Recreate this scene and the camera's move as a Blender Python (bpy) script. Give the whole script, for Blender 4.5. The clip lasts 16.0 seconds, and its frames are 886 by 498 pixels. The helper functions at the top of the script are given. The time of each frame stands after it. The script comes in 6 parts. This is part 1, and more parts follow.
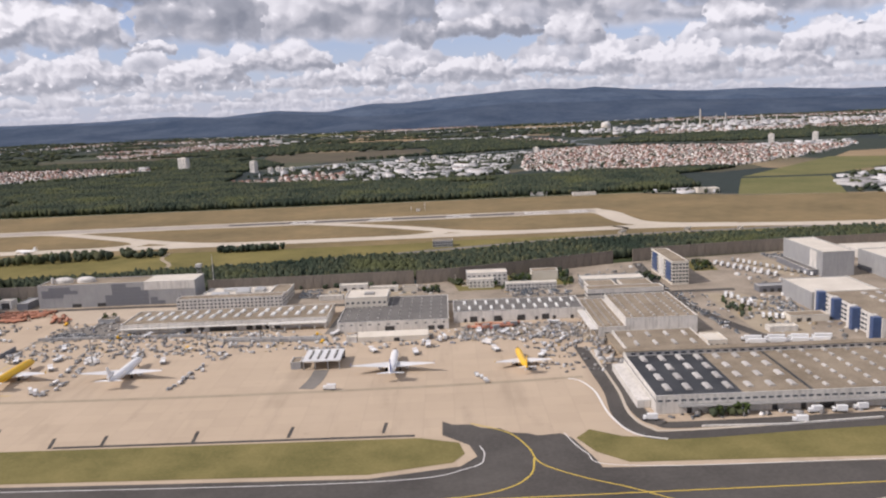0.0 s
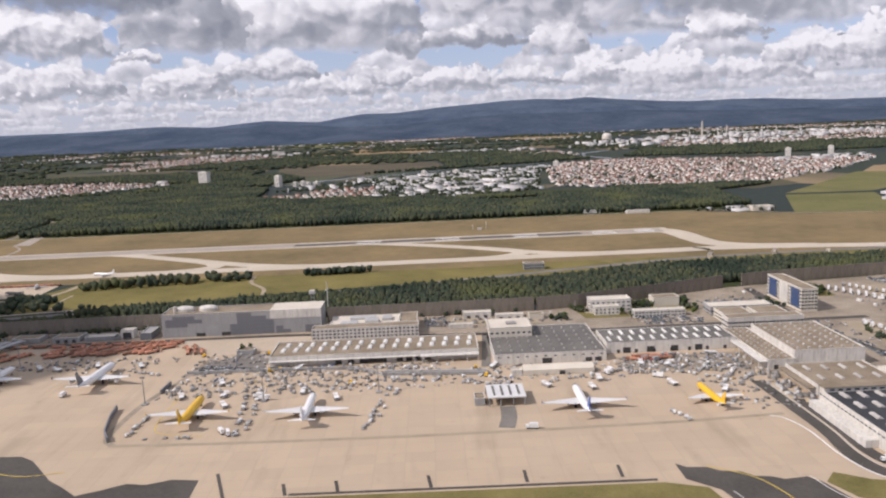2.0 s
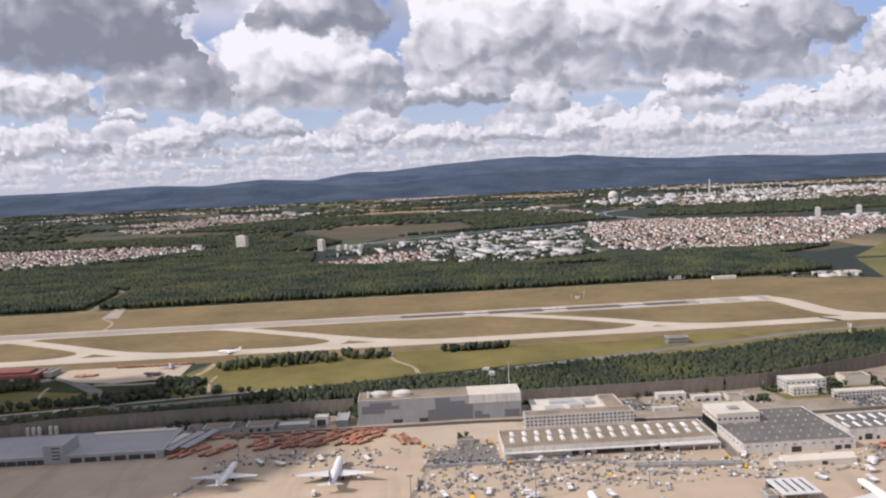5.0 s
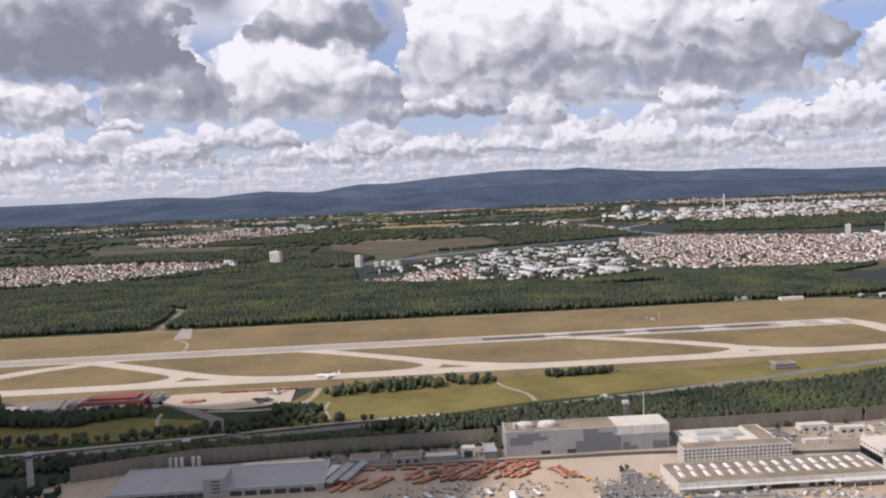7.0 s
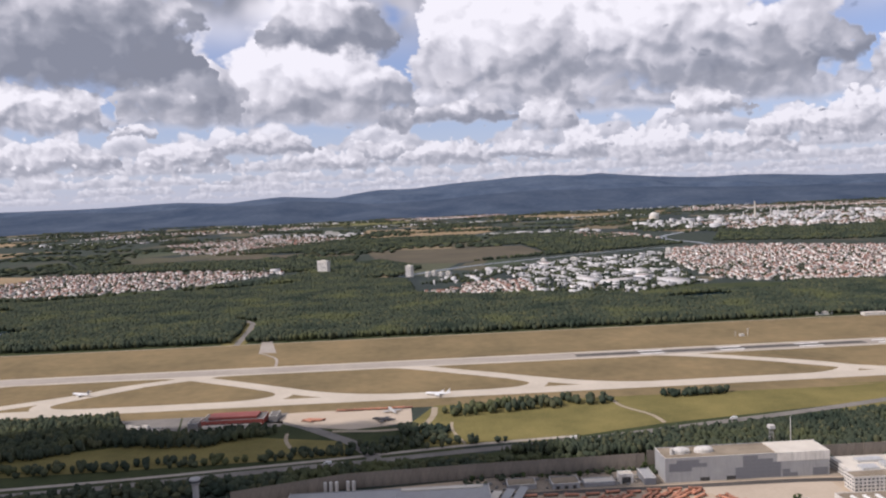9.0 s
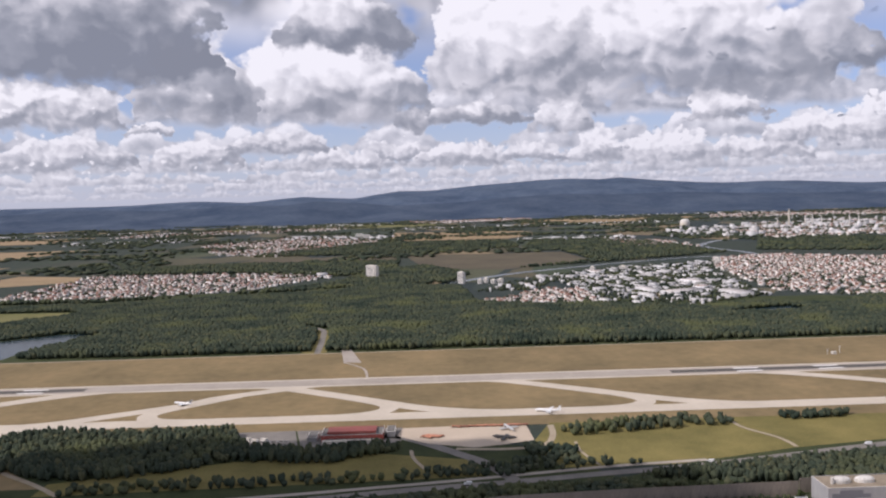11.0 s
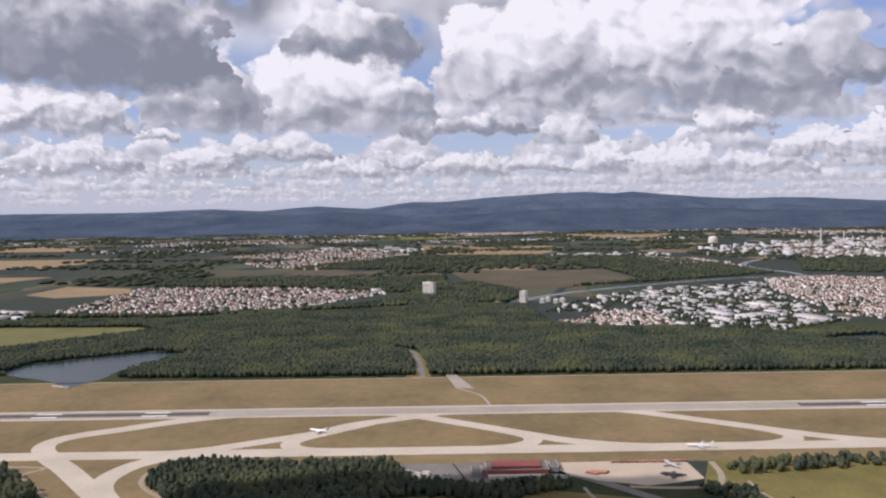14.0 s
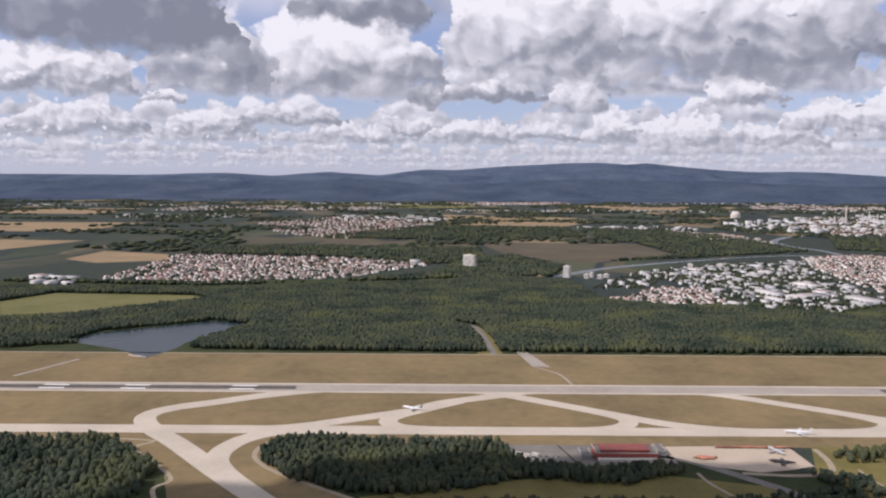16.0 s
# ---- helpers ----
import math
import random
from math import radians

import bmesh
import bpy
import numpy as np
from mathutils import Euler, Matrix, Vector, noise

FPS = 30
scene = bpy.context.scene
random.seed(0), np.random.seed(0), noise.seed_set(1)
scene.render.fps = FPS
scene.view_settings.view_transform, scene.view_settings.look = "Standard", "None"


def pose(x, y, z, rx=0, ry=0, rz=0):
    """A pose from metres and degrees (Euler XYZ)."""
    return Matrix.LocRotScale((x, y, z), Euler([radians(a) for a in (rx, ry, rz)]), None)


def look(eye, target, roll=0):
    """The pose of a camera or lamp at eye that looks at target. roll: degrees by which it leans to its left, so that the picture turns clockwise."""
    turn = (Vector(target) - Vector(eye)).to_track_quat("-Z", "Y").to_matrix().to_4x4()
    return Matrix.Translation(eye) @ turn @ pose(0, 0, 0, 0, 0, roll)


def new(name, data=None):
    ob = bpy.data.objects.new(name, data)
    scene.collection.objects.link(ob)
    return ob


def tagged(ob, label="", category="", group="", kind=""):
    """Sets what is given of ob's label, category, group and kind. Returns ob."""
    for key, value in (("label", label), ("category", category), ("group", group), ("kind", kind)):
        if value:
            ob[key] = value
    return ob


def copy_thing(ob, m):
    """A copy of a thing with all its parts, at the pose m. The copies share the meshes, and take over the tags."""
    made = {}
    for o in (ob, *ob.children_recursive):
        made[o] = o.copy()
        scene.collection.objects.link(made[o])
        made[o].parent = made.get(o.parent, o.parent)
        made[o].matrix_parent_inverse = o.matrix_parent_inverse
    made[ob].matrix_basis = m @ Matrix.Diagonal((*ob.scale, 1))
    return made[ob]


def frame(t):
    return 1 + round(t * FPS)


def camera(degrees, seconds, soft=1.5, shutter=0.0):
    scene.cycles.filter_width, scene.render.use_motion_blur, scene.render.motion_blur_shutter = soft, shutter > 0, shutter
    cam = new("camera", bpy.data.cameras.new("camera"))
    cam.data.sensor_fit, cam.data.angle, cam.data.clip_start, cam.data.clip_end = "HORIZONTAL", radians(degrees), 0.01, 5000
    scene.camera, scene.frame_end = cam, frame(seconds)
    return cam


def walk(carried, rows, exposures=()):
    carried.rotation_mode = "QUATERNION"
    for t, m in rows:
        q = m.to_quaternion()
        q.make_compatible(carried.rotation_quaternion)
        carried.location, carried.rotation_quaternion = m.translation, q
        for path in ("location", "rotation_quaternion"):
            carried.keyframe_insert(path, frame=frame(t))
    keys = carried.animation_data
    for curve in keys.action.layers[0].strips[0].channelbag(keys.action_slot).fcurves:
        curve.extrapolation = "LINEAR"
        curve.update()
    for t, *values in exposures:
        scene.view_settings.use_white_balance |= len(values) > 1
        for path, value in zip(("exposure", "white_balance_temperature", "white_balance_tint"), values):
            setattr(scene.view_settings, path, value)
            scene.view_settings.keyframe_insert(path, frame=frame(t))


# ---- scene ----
# The valley is authored in metres and stands at a quarter of its size, so that the hills lie within the lens's range.
S = 0.25
cam = camera(59.2, 16.0, soft=2.2)
METRES, EYE, TILT, LEAN, TURN = 312.0, 48.45, -3.15, 2.1, 0.0
ROWS = [
    (0.0, 0.0, 0.0, 0.0, -0.04, -6.62, 0.31),
    (0.5, -0.0327, 0.0012, 0.0044, -0.29, -6.07, 0.19),
    (1.0, -0.0629, 0.0026, 0.0082, -0.55, -6.0, 0.12),
    (1.5, -0.0956, 0.0045, 0.0125, -0.85, -6.05, 0.21),
    (2.0, -0.1253, 0.0064, 0.0163, -1.1, -5.95, 0.32),
    (2.5, -0.1579, 0.0088, 0.0203, -1.41, -5.7, 0.41),
    (3.0, -0.1879, 0.0113, 0.0244, -1.64, -5.33, 0.45),
    (3.5, -0.2205, 0.0141, 0.0283, -1.9, -4.18, 0.56),
    (4.0, -0.2506, 0.0157, 0.0324, -2.07, -3.01, 0.6),
    (6.5, -0.4071, 0.0293, 0.052, -2.46, -1.34, 0.72),
    (7.0, -0.4395, 0.0301, 0.0567, -2.51, -1.03, 0.53),
    (7.5, -0.4689, 0.0318, 0.0611, -2.44, -0.98, 0.49),
    (8.0, -0.5015, 0.0335, 0.0653, -2.23, -1.04, 0.39),
    (8.5, -0.5309, 0.0361, 0.0689, -2.09, -0.95, 0.29),
    (9.0, -0.5624, 0.0383, 0.0738, -1.68, -0.67, 0.44),
    (9.5, -0.5919, 0.0408, 0.0775, -1.4, -0.49, -0.03),
    (12.0, -0.7456, 0.0521, 0.0984, -0.52, -0.64, -0.3),
    (12.5, -0.775, 0.0533, 0.1018, -0.46, -0.65, -0.34),
    (13.0, -0.8065, 0.0547, 0.1052, -0.35, -0.53, -0.52),
    (13.5, -0.8358, 0.057, 0.1081, -0.37, -0.24, -0.82),
    (14.0, -0.8676, 0.0568, 0.1125, -0.43, 0.16, -1.27),
    (14.5, -0.8967, 0.0547, 0.1162, -0.44, 0.13, -1.54),
    (15.0, -0.9286, 0.055, 0.1203, -0.31, -0.47, -1.86),
    (15.5, -0.958, 0.056, 0.123, -0.08, -1.59, -2.21),
    (16.0, -0.9896, 0.058, 0.1262, -0.02, -2.26, -2.45),
]
walk(cam, [(t, pose(0, 0, EYE, TILT, LEAN, TURN) @ pose(METRES * x, METRES * y, METRES * z, 90 + pitch, roll, yaw)) for t, x, y, z, yaw, pitch, roll in ROWS],
     exposures=[(0.0, 0.0, 6150, 17.5), (4.0, 0.03, 6130, 17.5), (9.0, 0.0, 6050, 18.5), (16.0, -0.05, 6020, 19.5)])

# ---- light ----
SUN_AZ, SUN_EL = -107.0, 42.0  # degrees; azimuth from the y axis towards x
sun = new("sun", bpy.data.lights.new("sun", "SUN"))
sun.data.energy, sun.data.angle, sun.data.color = 3.8, radians(0.6), (1.0, 0.91, 0.79)
sd = Vector((math.sin(radians(SUN_AZ)) * math.cos(radians(SUN_EL)), math.cos(radians(SUN_AZ)) * math.cos(radians(SUN_EL)), math.sin(radians(SUN_EL))))
sun.matrix_world = look(sd * 1500, (0, 0, 0))

# heaped clouds: azimuth, elevation of the flat base, half width and height in degrees, and how far the cloud is shaded
FAR_HEAPS = [(-2.4, 2.9, 3.6, 1.5, 0.1), (-6.4, 2.4, 2.8, 1.6, 0.0), (7.5, 2.7, 2.8, 1.2, 0.1), (2.1, 2.5, 3.2, 1.8, 0.0), (-24.8, 2.8, 4.7, 2.1, 0.05), (-16.5, 2.8, 3.0, 2.2, 0.0),
             (12.1, 2.5, 2.3, 2.3, -0.05), (21.9, 2.2, 4.6, 1.6, 0.0), (16.8, 2.1, 3.6, 2.6, -0.1), (-11.2, 3.7, 4.0, 1.5, 0.15), (26.4, 3.2, 3.6, 1.9, -0.05), (30.2, 3.2, 2.8, 3.2, -0.1)]
MID_HEAPS = [(-19.5, 4.7, 1.8, 1.0, 0.0), (20.4, 4.9, 2.8, 2.1, -0.05), (9.4, 4.6, 2.5, 3.1, -0.1), (2.4, 5.3, 5.0, 1.8, 0.25), (-25.8, 5.4, 5.2, 3.6, 0.0), (34.5, 6.6, 4.0, 5.4, -0.05)]
NEAR_HEAPS = [(-7.6, 6.2, 7.6, 7.0, -0.1), (-16.4, 6.3, 4.5, 6.2, 0.0), (26.6, 7.9, 3.6, 4.6, 0.2), (16.2, 7.1, 11.5, 10.5, -0.05), (6.0, 8.0, 6.5, 9.0, -0.12), (-6.0, 11.0, 4.4, 4.2, 0.2), (-22.6, 9.0, 8.2, 9.5, 0.42)]
# cloud banks that stand one behind another towards the horizon: base, height, grain, seed
BANKS = [[(0.5, 0.6, 0.40, 1.0), (0.95, 0.8, 0.32, 5.0)], [(1.5, 1.1, 0.25, 9.0), (2.3, 1.5, 0.19, 14.0)], [(3.5, 2.2, 0.12, 27.0), (5.6, 3.4, 0.085, 39.0)]]


class Nodes:
    """Short ways to add shader nodes."""

    def __init__(self, tree):
        self.tree = tree
        tree.nodes.clear()

    def add(self, kind, **values):
        n = self.tree.nodes.new(kind)
        for key, value in values.items():
            n.inputs[key.replace("_", " ")].default_value = value
        return n

    def link(self, a, b):
        self.tree.links.new(a, b)

    def feed(self, value, socket):
        if isinstance(value, (int, float, tuple)):
            socket.default_value = value
        else:
            self.link(value, socket)

    def math(self, op, a, b=0.0, c=0.0, clamp=False):
        n = self.tree.nodes.new("ShaderNodeMath")
        n.operation, n.use_clamp = op, clamp
        for v, s in zip((a, b, c), n.inputs):
            self.feed(v, s)
        return n.outputs[0]

    def vec(self, op, a, b=(0, 0, 0)):
        n = self.tree.nodes.new("ShaderNodeVectorMath")
        n.operation = op
        self.feed(a, n.inputs[0])
        self.feed(b, n.inputs[1])
        return n.outputs["Value"] if op in ("LENGTH", "DOT_PRODUCT") else n.outputs[0]

    def xyz(self, x, y, z=0.0):
        n = self.tree.nodes.new("ShaderNodeCombineXYZ")
        for v, s in zip((x, y, z), n.inputs):
            self.feed(v, s)
        return n.outputs[0]

    def split(self, v):
        n = self.tree.nodes.new("ShaderNodeSeparateXYZ")
        self.link(v, n.inputs[0])
        return n.outputs

    def noise(self, v, scale, detail=4.0, rough=0.55, distortion=0.0):
        n = self.tree.nodes.new("ShaderNodeTexNoise")
        self.link(v, n.inputs["Vector"])
        n.inputs["Scale"].default_value, n.inputs["Detail"].default_value = scale, detail
        n.inputs["Roughness"].default_value, n.inputs["Distortion"].default_value = rough, distortion
        return n.outputs

    def voronoi(self, v, scale):
        n = self.tree.nodes.new("ShaderNodeTexVoronoi")
        self.link(v, n.inputs["Vector"])
        n.inputs["Scale"].default_value = scale
        return n.outputs

    def smooth(self, v, lo, hi):
        n = self.tree.nodes.new("ShaderNodeMapRange")
        n.interpolation_type = "SMOOTHSTEP"
        self.feed(v, n.inputs[0])
        self.feed(lo, n.inputs[1])
        self.feed(hi, n.inputs[2])
        return n.outputs[0]

    def mix(self, f, a, b):
        n = self.tree.nodes.new("ShaderNodeMix")
        n.data_type = "RGBA"
        self.feed(f, n.inputs["Factor"])
        self.feed(a if not isinstance(a, tuple) else (*a, 1), n.inputs[6])
        self.feed(b if not isinstance(b, tuple) else (*b, 1), n.inputs[7])
        return n.outputs[2]

    def ramp(self, v, stops, constant=False):
        n = self.tree.nodes.new("ShaderNodeValToRGB")
        self.link(v, n.inputs[0])
        e = n.color_ramp.elements
        n.color_ramp.interpolation = "CONSTANT" if constant else "LINEAR"
        while len(e) < len(stops):
            e.new(0.5)
        for el, (pos, col) in zip(e, stops):
            el.position, el.color = pos, (*col, 1)
        return n.outputs[0]


world = bpy.data.worlds.new("sky")
scene.world = world
world.use_nodes = True
W = Nodes(world.node_tree)
sky = W.tree.nodes.new("ShaderNodeTexSky")
sky.sky_type, sky.sun_disc = "NISHITA", False
sky.sun_elevation, sky.sun_rotation = radians(SUN_EL), radians(SUN_AZ)
sky.air_density, sky.dust_density, sky.ozone_density = 1.0, 0.6, 1.6
blue = W.vec("MULTIPLY", sky.outputs[0], (0.104, 0.098, 0.112))
gx, gy, gz = W.split(W.tree.nodes.new("ShaderNodeTexCoord").outputs["Generated"])
az = W.math("MULTIPLY", W.math("ARCTAN2", gx, gy), 57.2958)
el = W.math("MULTIPLY", W.math("ARCSINE", gz), 57.2958)
class Billow:
    """The grain of clouds of one size: how it pushes their outline about, its relief and how the sun catches it from the upper left."""

    def __init__(self, grain, seed):
        where = W.xyz(W.math("MULTIPLY_ADD", az, grain, 7.3 * seed), W.math("MULTIPLY_ADD", el, grain * 1.2, 3.1 * seed))
        wisps = W.tree.nodes.new("ShaderNodeTexNoise")
        wisps.noise_dimensions = "2D"
        W.link(where, wisps.inputs["Vector"])
        wisps.inputs["Scale"].default_value, wisps.inputs["Detail"].default_value, wisps.inputs["Roughness"].default_value = 1.0, 4.0, 0.58
        rough = wisps.outputs[1]
        self.soft, lift, _ = W.split(rough)
        push = W.vec("MULTIPLY", W.vec("SUBTRACT", rough, (0.5, 0.5, 0.5)), (1.0, 1.0, 0.0))
        self.side = W.math("MULTIPLY", W.math("SUBTRACT", self.soft, 0.5), 1.5 / grain)
        self.lift = W.math("MULTIPLY", W.math("SUBTRACT", lift, 0.5), 0.9 / grain)
        knobs = []
        for shift in ((0.0, 0.0, 0.0), (-0.16, 0.22, 0.0)):
            total = 0.0
            for scale, amount in ((1.5, 0.6), (3.6, 0.4)):
                n = W.tree.nodes.new("ShaderNodeTexVoronoi")
                n.voronoi_dimensions, n.feature = "2D", "SMOOTH_F1"
                n.inputs["Scale"].default_value, n.inputs["Smoothness"].default_value = scale, 0.45
                W.link(W.vec("ADD", W.vec("ADD", where, shift), W.vec("MULTIPLY", push, (0.7, 0.7, 0.0))), n.inputs["Vector"])
                total = W.math("MULTIPLY_ADD", n.outputs[0], amount, total)
            knobs.append(W.math("SUBTRACT", 1.0, total))
        self.knob = W.math("SUBTRACT", knobs[0], 0.55)
        self.catch = W.math("SUBTRACT", knobs[0], knobs[1])


def over(under, f, top):
    return W.math("MULTIPLY_ADD", f, W.math("SUBTRACT", top, under), under)


lit, cover = 0.6, 0.0


def lay(alpha, light):
    global lit, cover
    lit, cover = over(lit, alpha, light), over(cover, alpha, 1.0)


def bank(g, base, height, grain, seed):
    """A row of heaped clouds on one flat base."""
    run = W.noise(W.xyz(W.math("MULTIPLY", W.math("ADD", az, W.math("MULTIPLY", g.side, 0.4)), grain), seed, 0.0), 1.0, 3.0, 0.6)[0]
    top = W.math("MULTIPLY", W.smooth(run, 0.31, 0.62), height)
    v = W.math("SUBTRACT", W.math("ADD", el, W.math("MULTIPLY", g.lift, 0.3)), base)
    room = W.math("MULTIPLY_ADD", g.knob, 0.7 * height, W.math("SUBTRACT", top, v))
    alpha = W.math("MULTIPLY", W.smooth(room, 0.0, 0.16 * height), W.smooth(v, -0.14 * height, 0.10 * height))
    light = W.math("MULTIPLY_ADD", W.smooth(v, 0.0, 0.8 * height), 0.48, W.math("MULTIPLY_ADD", g.catch, 0.75, 0.42))
    lay(W.math("MULTIPLY", alpha, 0.92), light)


def heap(g, a, e, w, h, shade):
    """One cloud: a knobbly dome over a flat, shaded base."""
    u = W.math("MULTIPLY", W.math("SUBTRACT", W.math("ADD", az, g.side), a), 1 / w)
    v = W.math("MULTIPLY", W.math("SUBTRACT", W.math("ADD", el, g.lift), e), 1 / h)
    dome = W.math("SQRT", W.math("MAXIMUM", W.math("MULTIPLY_ADD", W.math("MULTIPLY", u, u), -1.0, 1.0), 0.0))
    room = W.math("MULTIPLY_ADD", g.knob, 0.42, W.math("SUBTRACT", dome, W.math("MAXIMUM", v, 0.0)))
    foot = W.math("MULTIPLY_ADD", g.knob, 0.12, v)
    alpha = W.math("MULTIPLY", W.smooth(room, 0.08, 0.24), W.smooth(foot, -0.16, 0.06))
    light = W.math("MULTIPLY_ADD", W.smooth(v, 0.02, 0.60), 0.66, 0.25 - shade)
    light = W.math("MULTIPLY_ADD", u, -0.13, light)
    light = W.math("ADD", W.math("MULTIPLY_ADD", g.catch, 0.7, light), W.math("MULTIPLY_ADD", g.soft, 0.45, -0.2))
    lay(W.math("MULTIPLY", alpha, 0.98), light)


roof = Billow(0.07, 3.0)
lay(W.math("MULTIPLY", W.smooth(roof.soft, 0.36, 0.46), W.smooth(el, 9.0, 14.0)), W.math("MULTIPLY_ADD", roof.catch, 1.2, W.math("MULTIPLY_ADD", roof.soft, -1.1, 1.05)))
for rows in BANKS:
    grains = Billow(rows[0][2] * 2.4, rows[0][3])
    for row in rows:
        bank(grains, *row)
for rows, grain, seed in ((FAR_HEAPS, 0.60, 31.0), (MID_HEAPS, 0.42, 37.0), (NEAR_HEAPS, 0.24, 44.0)):
    grains = Billow(grain, seed)
    for row in rows:
        heap(grains, *row)
low = W.smooth(el, 8.5, 0.8)
cloud = W.ramp(W.math("MAXIMUM", lit, 0.0), [(0.0, (0.25, 0.265, 0.30)), (0.30, (0.36, 0.37, 0.40)), (0.60, (0.62, 0.61, 0.62)), (0.95, (0.93, 0.905, 0.885))])
cloud = W.mix(W.math("MULTIPLY", low, 0.30), cloud, (0.60, 0.59, 0.61))
air = W.mix(W.math("MULTIPLY_ADD", low, 0.45, 0.15), blue, (0.50, 0.57, 0.70))
haze = W.smooth(el, 2.2, 0.1)
colour = W.mix(cover, air, cloud)
colour = W.mix(W.math("MULTIPLY", haze, 0.6), colour, (0.55, 0.555, 0.60))
bg = W.add("ShaderNodeBackground", Strength=1.0)
W.link(colour, bg.inputs["Color"])
W.link(bg.outputs[0], W.tree.nodes.new("ShaderNodeOutputWorld").inputs["Surface"])


# ---- materials ----
def surface(name, colours, scale=0.2, fine=3.0, rough=0.8, metal=0.0, bump=0.0, random_amount=0.0, island=0.0, spec=0.4, streak=0.0):
    """A surface whose colour wanders between two tones at two scales, with an own shade for each piece."""
    m = bpy.data.materials.new(name)
    m.use_nodes = True
    n = Nodes(m.node_tree)
    co = n.tree.nodes.new("ShaderNodeTexCoord").outputs["Object"]
    big = n.noise(co, scale, 5.0, 0.6)[0]
    small = n.noise(co, fine, 3.0, 0.6)[0]
    f = n.math("ADD", n.math("MULTIPLY", n.math("SUBTRACT", big, 0.5), 2.2), n.math("MULTIPLY_ADD", n.math("SUBTRACT", small, 0.5), 1.1, 0.5), clamp=True)
    col = n.mix(f, colours[0], colours[1])
    if streak:
        px, py, pz = n.split(co)
        run = n.noise(n.xyz(n.math("MULTIPLY", px, 0.5), n.math("MULTIPLY", py, 0.5), n.math("MULTIPLY", pz, 0.06)), 1.0, 4.0, 0.65)[0]
        k = n.math("MULTIPLY_ADD", n.smooth(run, 0.42, 0.72), -streak, 1.0)
        col = n.vec("MULTIPLY", col, n.xyz(k, n.math("MULTIPLY", k, 0.985), n.math("MULTIPLY", k, 0.96)))
    for amount, node in ((random_amount, "ShaderNodeObjectInfo"), (island, "ShaderNodeNewGeometry")):
        if amount:
            r = n.tree.nodes.new(node).outputs["Random" if node.endswith("Info") else "Random Per Island"]
            k = n.math("MULTIPLY_ADD", n.math("SUBTRACT", r, 0.5), 2 * amount, 1.0)
            col = n.vec("MULTIPLY", col, n.xyz(k, k, k))
    b = n.add("ShaderNodeBsdfPrincipled", Roughness=rough, Metallic=metal)
    b.inputs["Specular IOR Level"].default_value = spec
    n.link(col, b.inputs["Base Color"])
    if bump:
        h = n.tree.nodes.new("ShaderNodeBump")
        h.inputs["Strength"].default_value, h.inputs["Distance"].default_value = bump, 0.3
        n.link(small, h.inputs["Height"])
        n.link(h.outputs[0], b.inputs["Normal"])
    n.link(b.outputs[0], n.tree.nodes.new("ShaderNodeOutputMaterial").inputs["Surface"])
    return m


def many(name, stops, rough=0.85, detail=0.0, spec=0.3):
    """Each island of the mesh takes one colour of the stops."""
    m = bpy.data.materials.new(name)
    m.use_nodes = True
    n = Nodes(m.node_tree)
    r = n.tree.nodes.new("ShaderNodeNewGeometry").outputs["Random Per Island"]
    col = n.ramp(r, stops)
    if detail:
        k = n.math("MULTIPLY_ADD", n.noise(n.tree.nodes.new("ShaderNodeTexCoord").outputs["Object"], detail, 4.0)[0], 1.3, 0.35)
        col = n.vec("MULTIPLY", col, n.xyz(k, k, k))
    b = n.add("ShaderNodeBsdfPrincipled", Roughness=rough)
    b.inputs["Specular IOR Level"].default_value = spec
    n.link(col, b.inputs["Base Color"])
    n.link(b.outputs[0], n.tree.nodes.new("ShaderNodeOutputMaterial").inputs["Surface"])
    return m


def land():
    """Far farmland: a patchwork of woods, stubble and meadow."""
    m = bpy.data.materials.new("land")
    m.use_nodes = True
    n = Nodes(m.node_tree)
    co = n.tree.nodes.new("ShaderNodeTexCoord").outputs["Object"]
    wob = n.vec("ADD", co, n.vec("MULTIPLY", n.noise(co, 0.004, 3.0)[1], (140.0, 140.0, 0.0)))
    x, y, z = n.split(wob)
    cells = n.voronoi(n.xyz(x, n.math("MULTIPLY", y, 0.55)), 0.0032)
    pick = n.split(cells[1])[0]
    fields = n.ramp(pick, [(0.0, (0.036, 0.047, 0.046)), (0.42, (0.045, 0.057, 0.050)), (0.52, (0.06, 0.076, 0.048)), (0.66, (0.10, 0.092, 0.060)),
                           (0.80, (0.21, 0.165, 0.10)), (0.88, (0.09, 0.095, 0.06)), (0.95, (0.25, 0.195, 0.12))], constant=True)
    woods = n.mix(n.noise(co, 0.02, 4.0)[0], (0.030, 0.042, 0.036), (0.058, 0.068, 0.052))
    big = n.noise(n.xyz(x, n.math("MULTIPLY", y, 0.4)), 0.0006, 3.0)[0]
    col = n.mix(n.smooth(big, 0.44, 0.54), fields, woods)
    fine = n.math("MULTIPLY_ADD", n.noise(co, 0.05, 3.0)[0], 0.8, 0.6)
    col = n.vec("MULTIPLY", col, n.xyz(fine, fine, fine))
    b = n.add("ShaderNodeBsdfPrincipled", Roughness=0.95)
    b.inputs["Specular IOR Level"].default_value = 0.1
    n.link(col, b.inputs["Base Color"])
    n.link(b.outputs[0], n.tree.nodes.new("ShaderNodeOutputMaterial").inputs["Surface"])
    return m


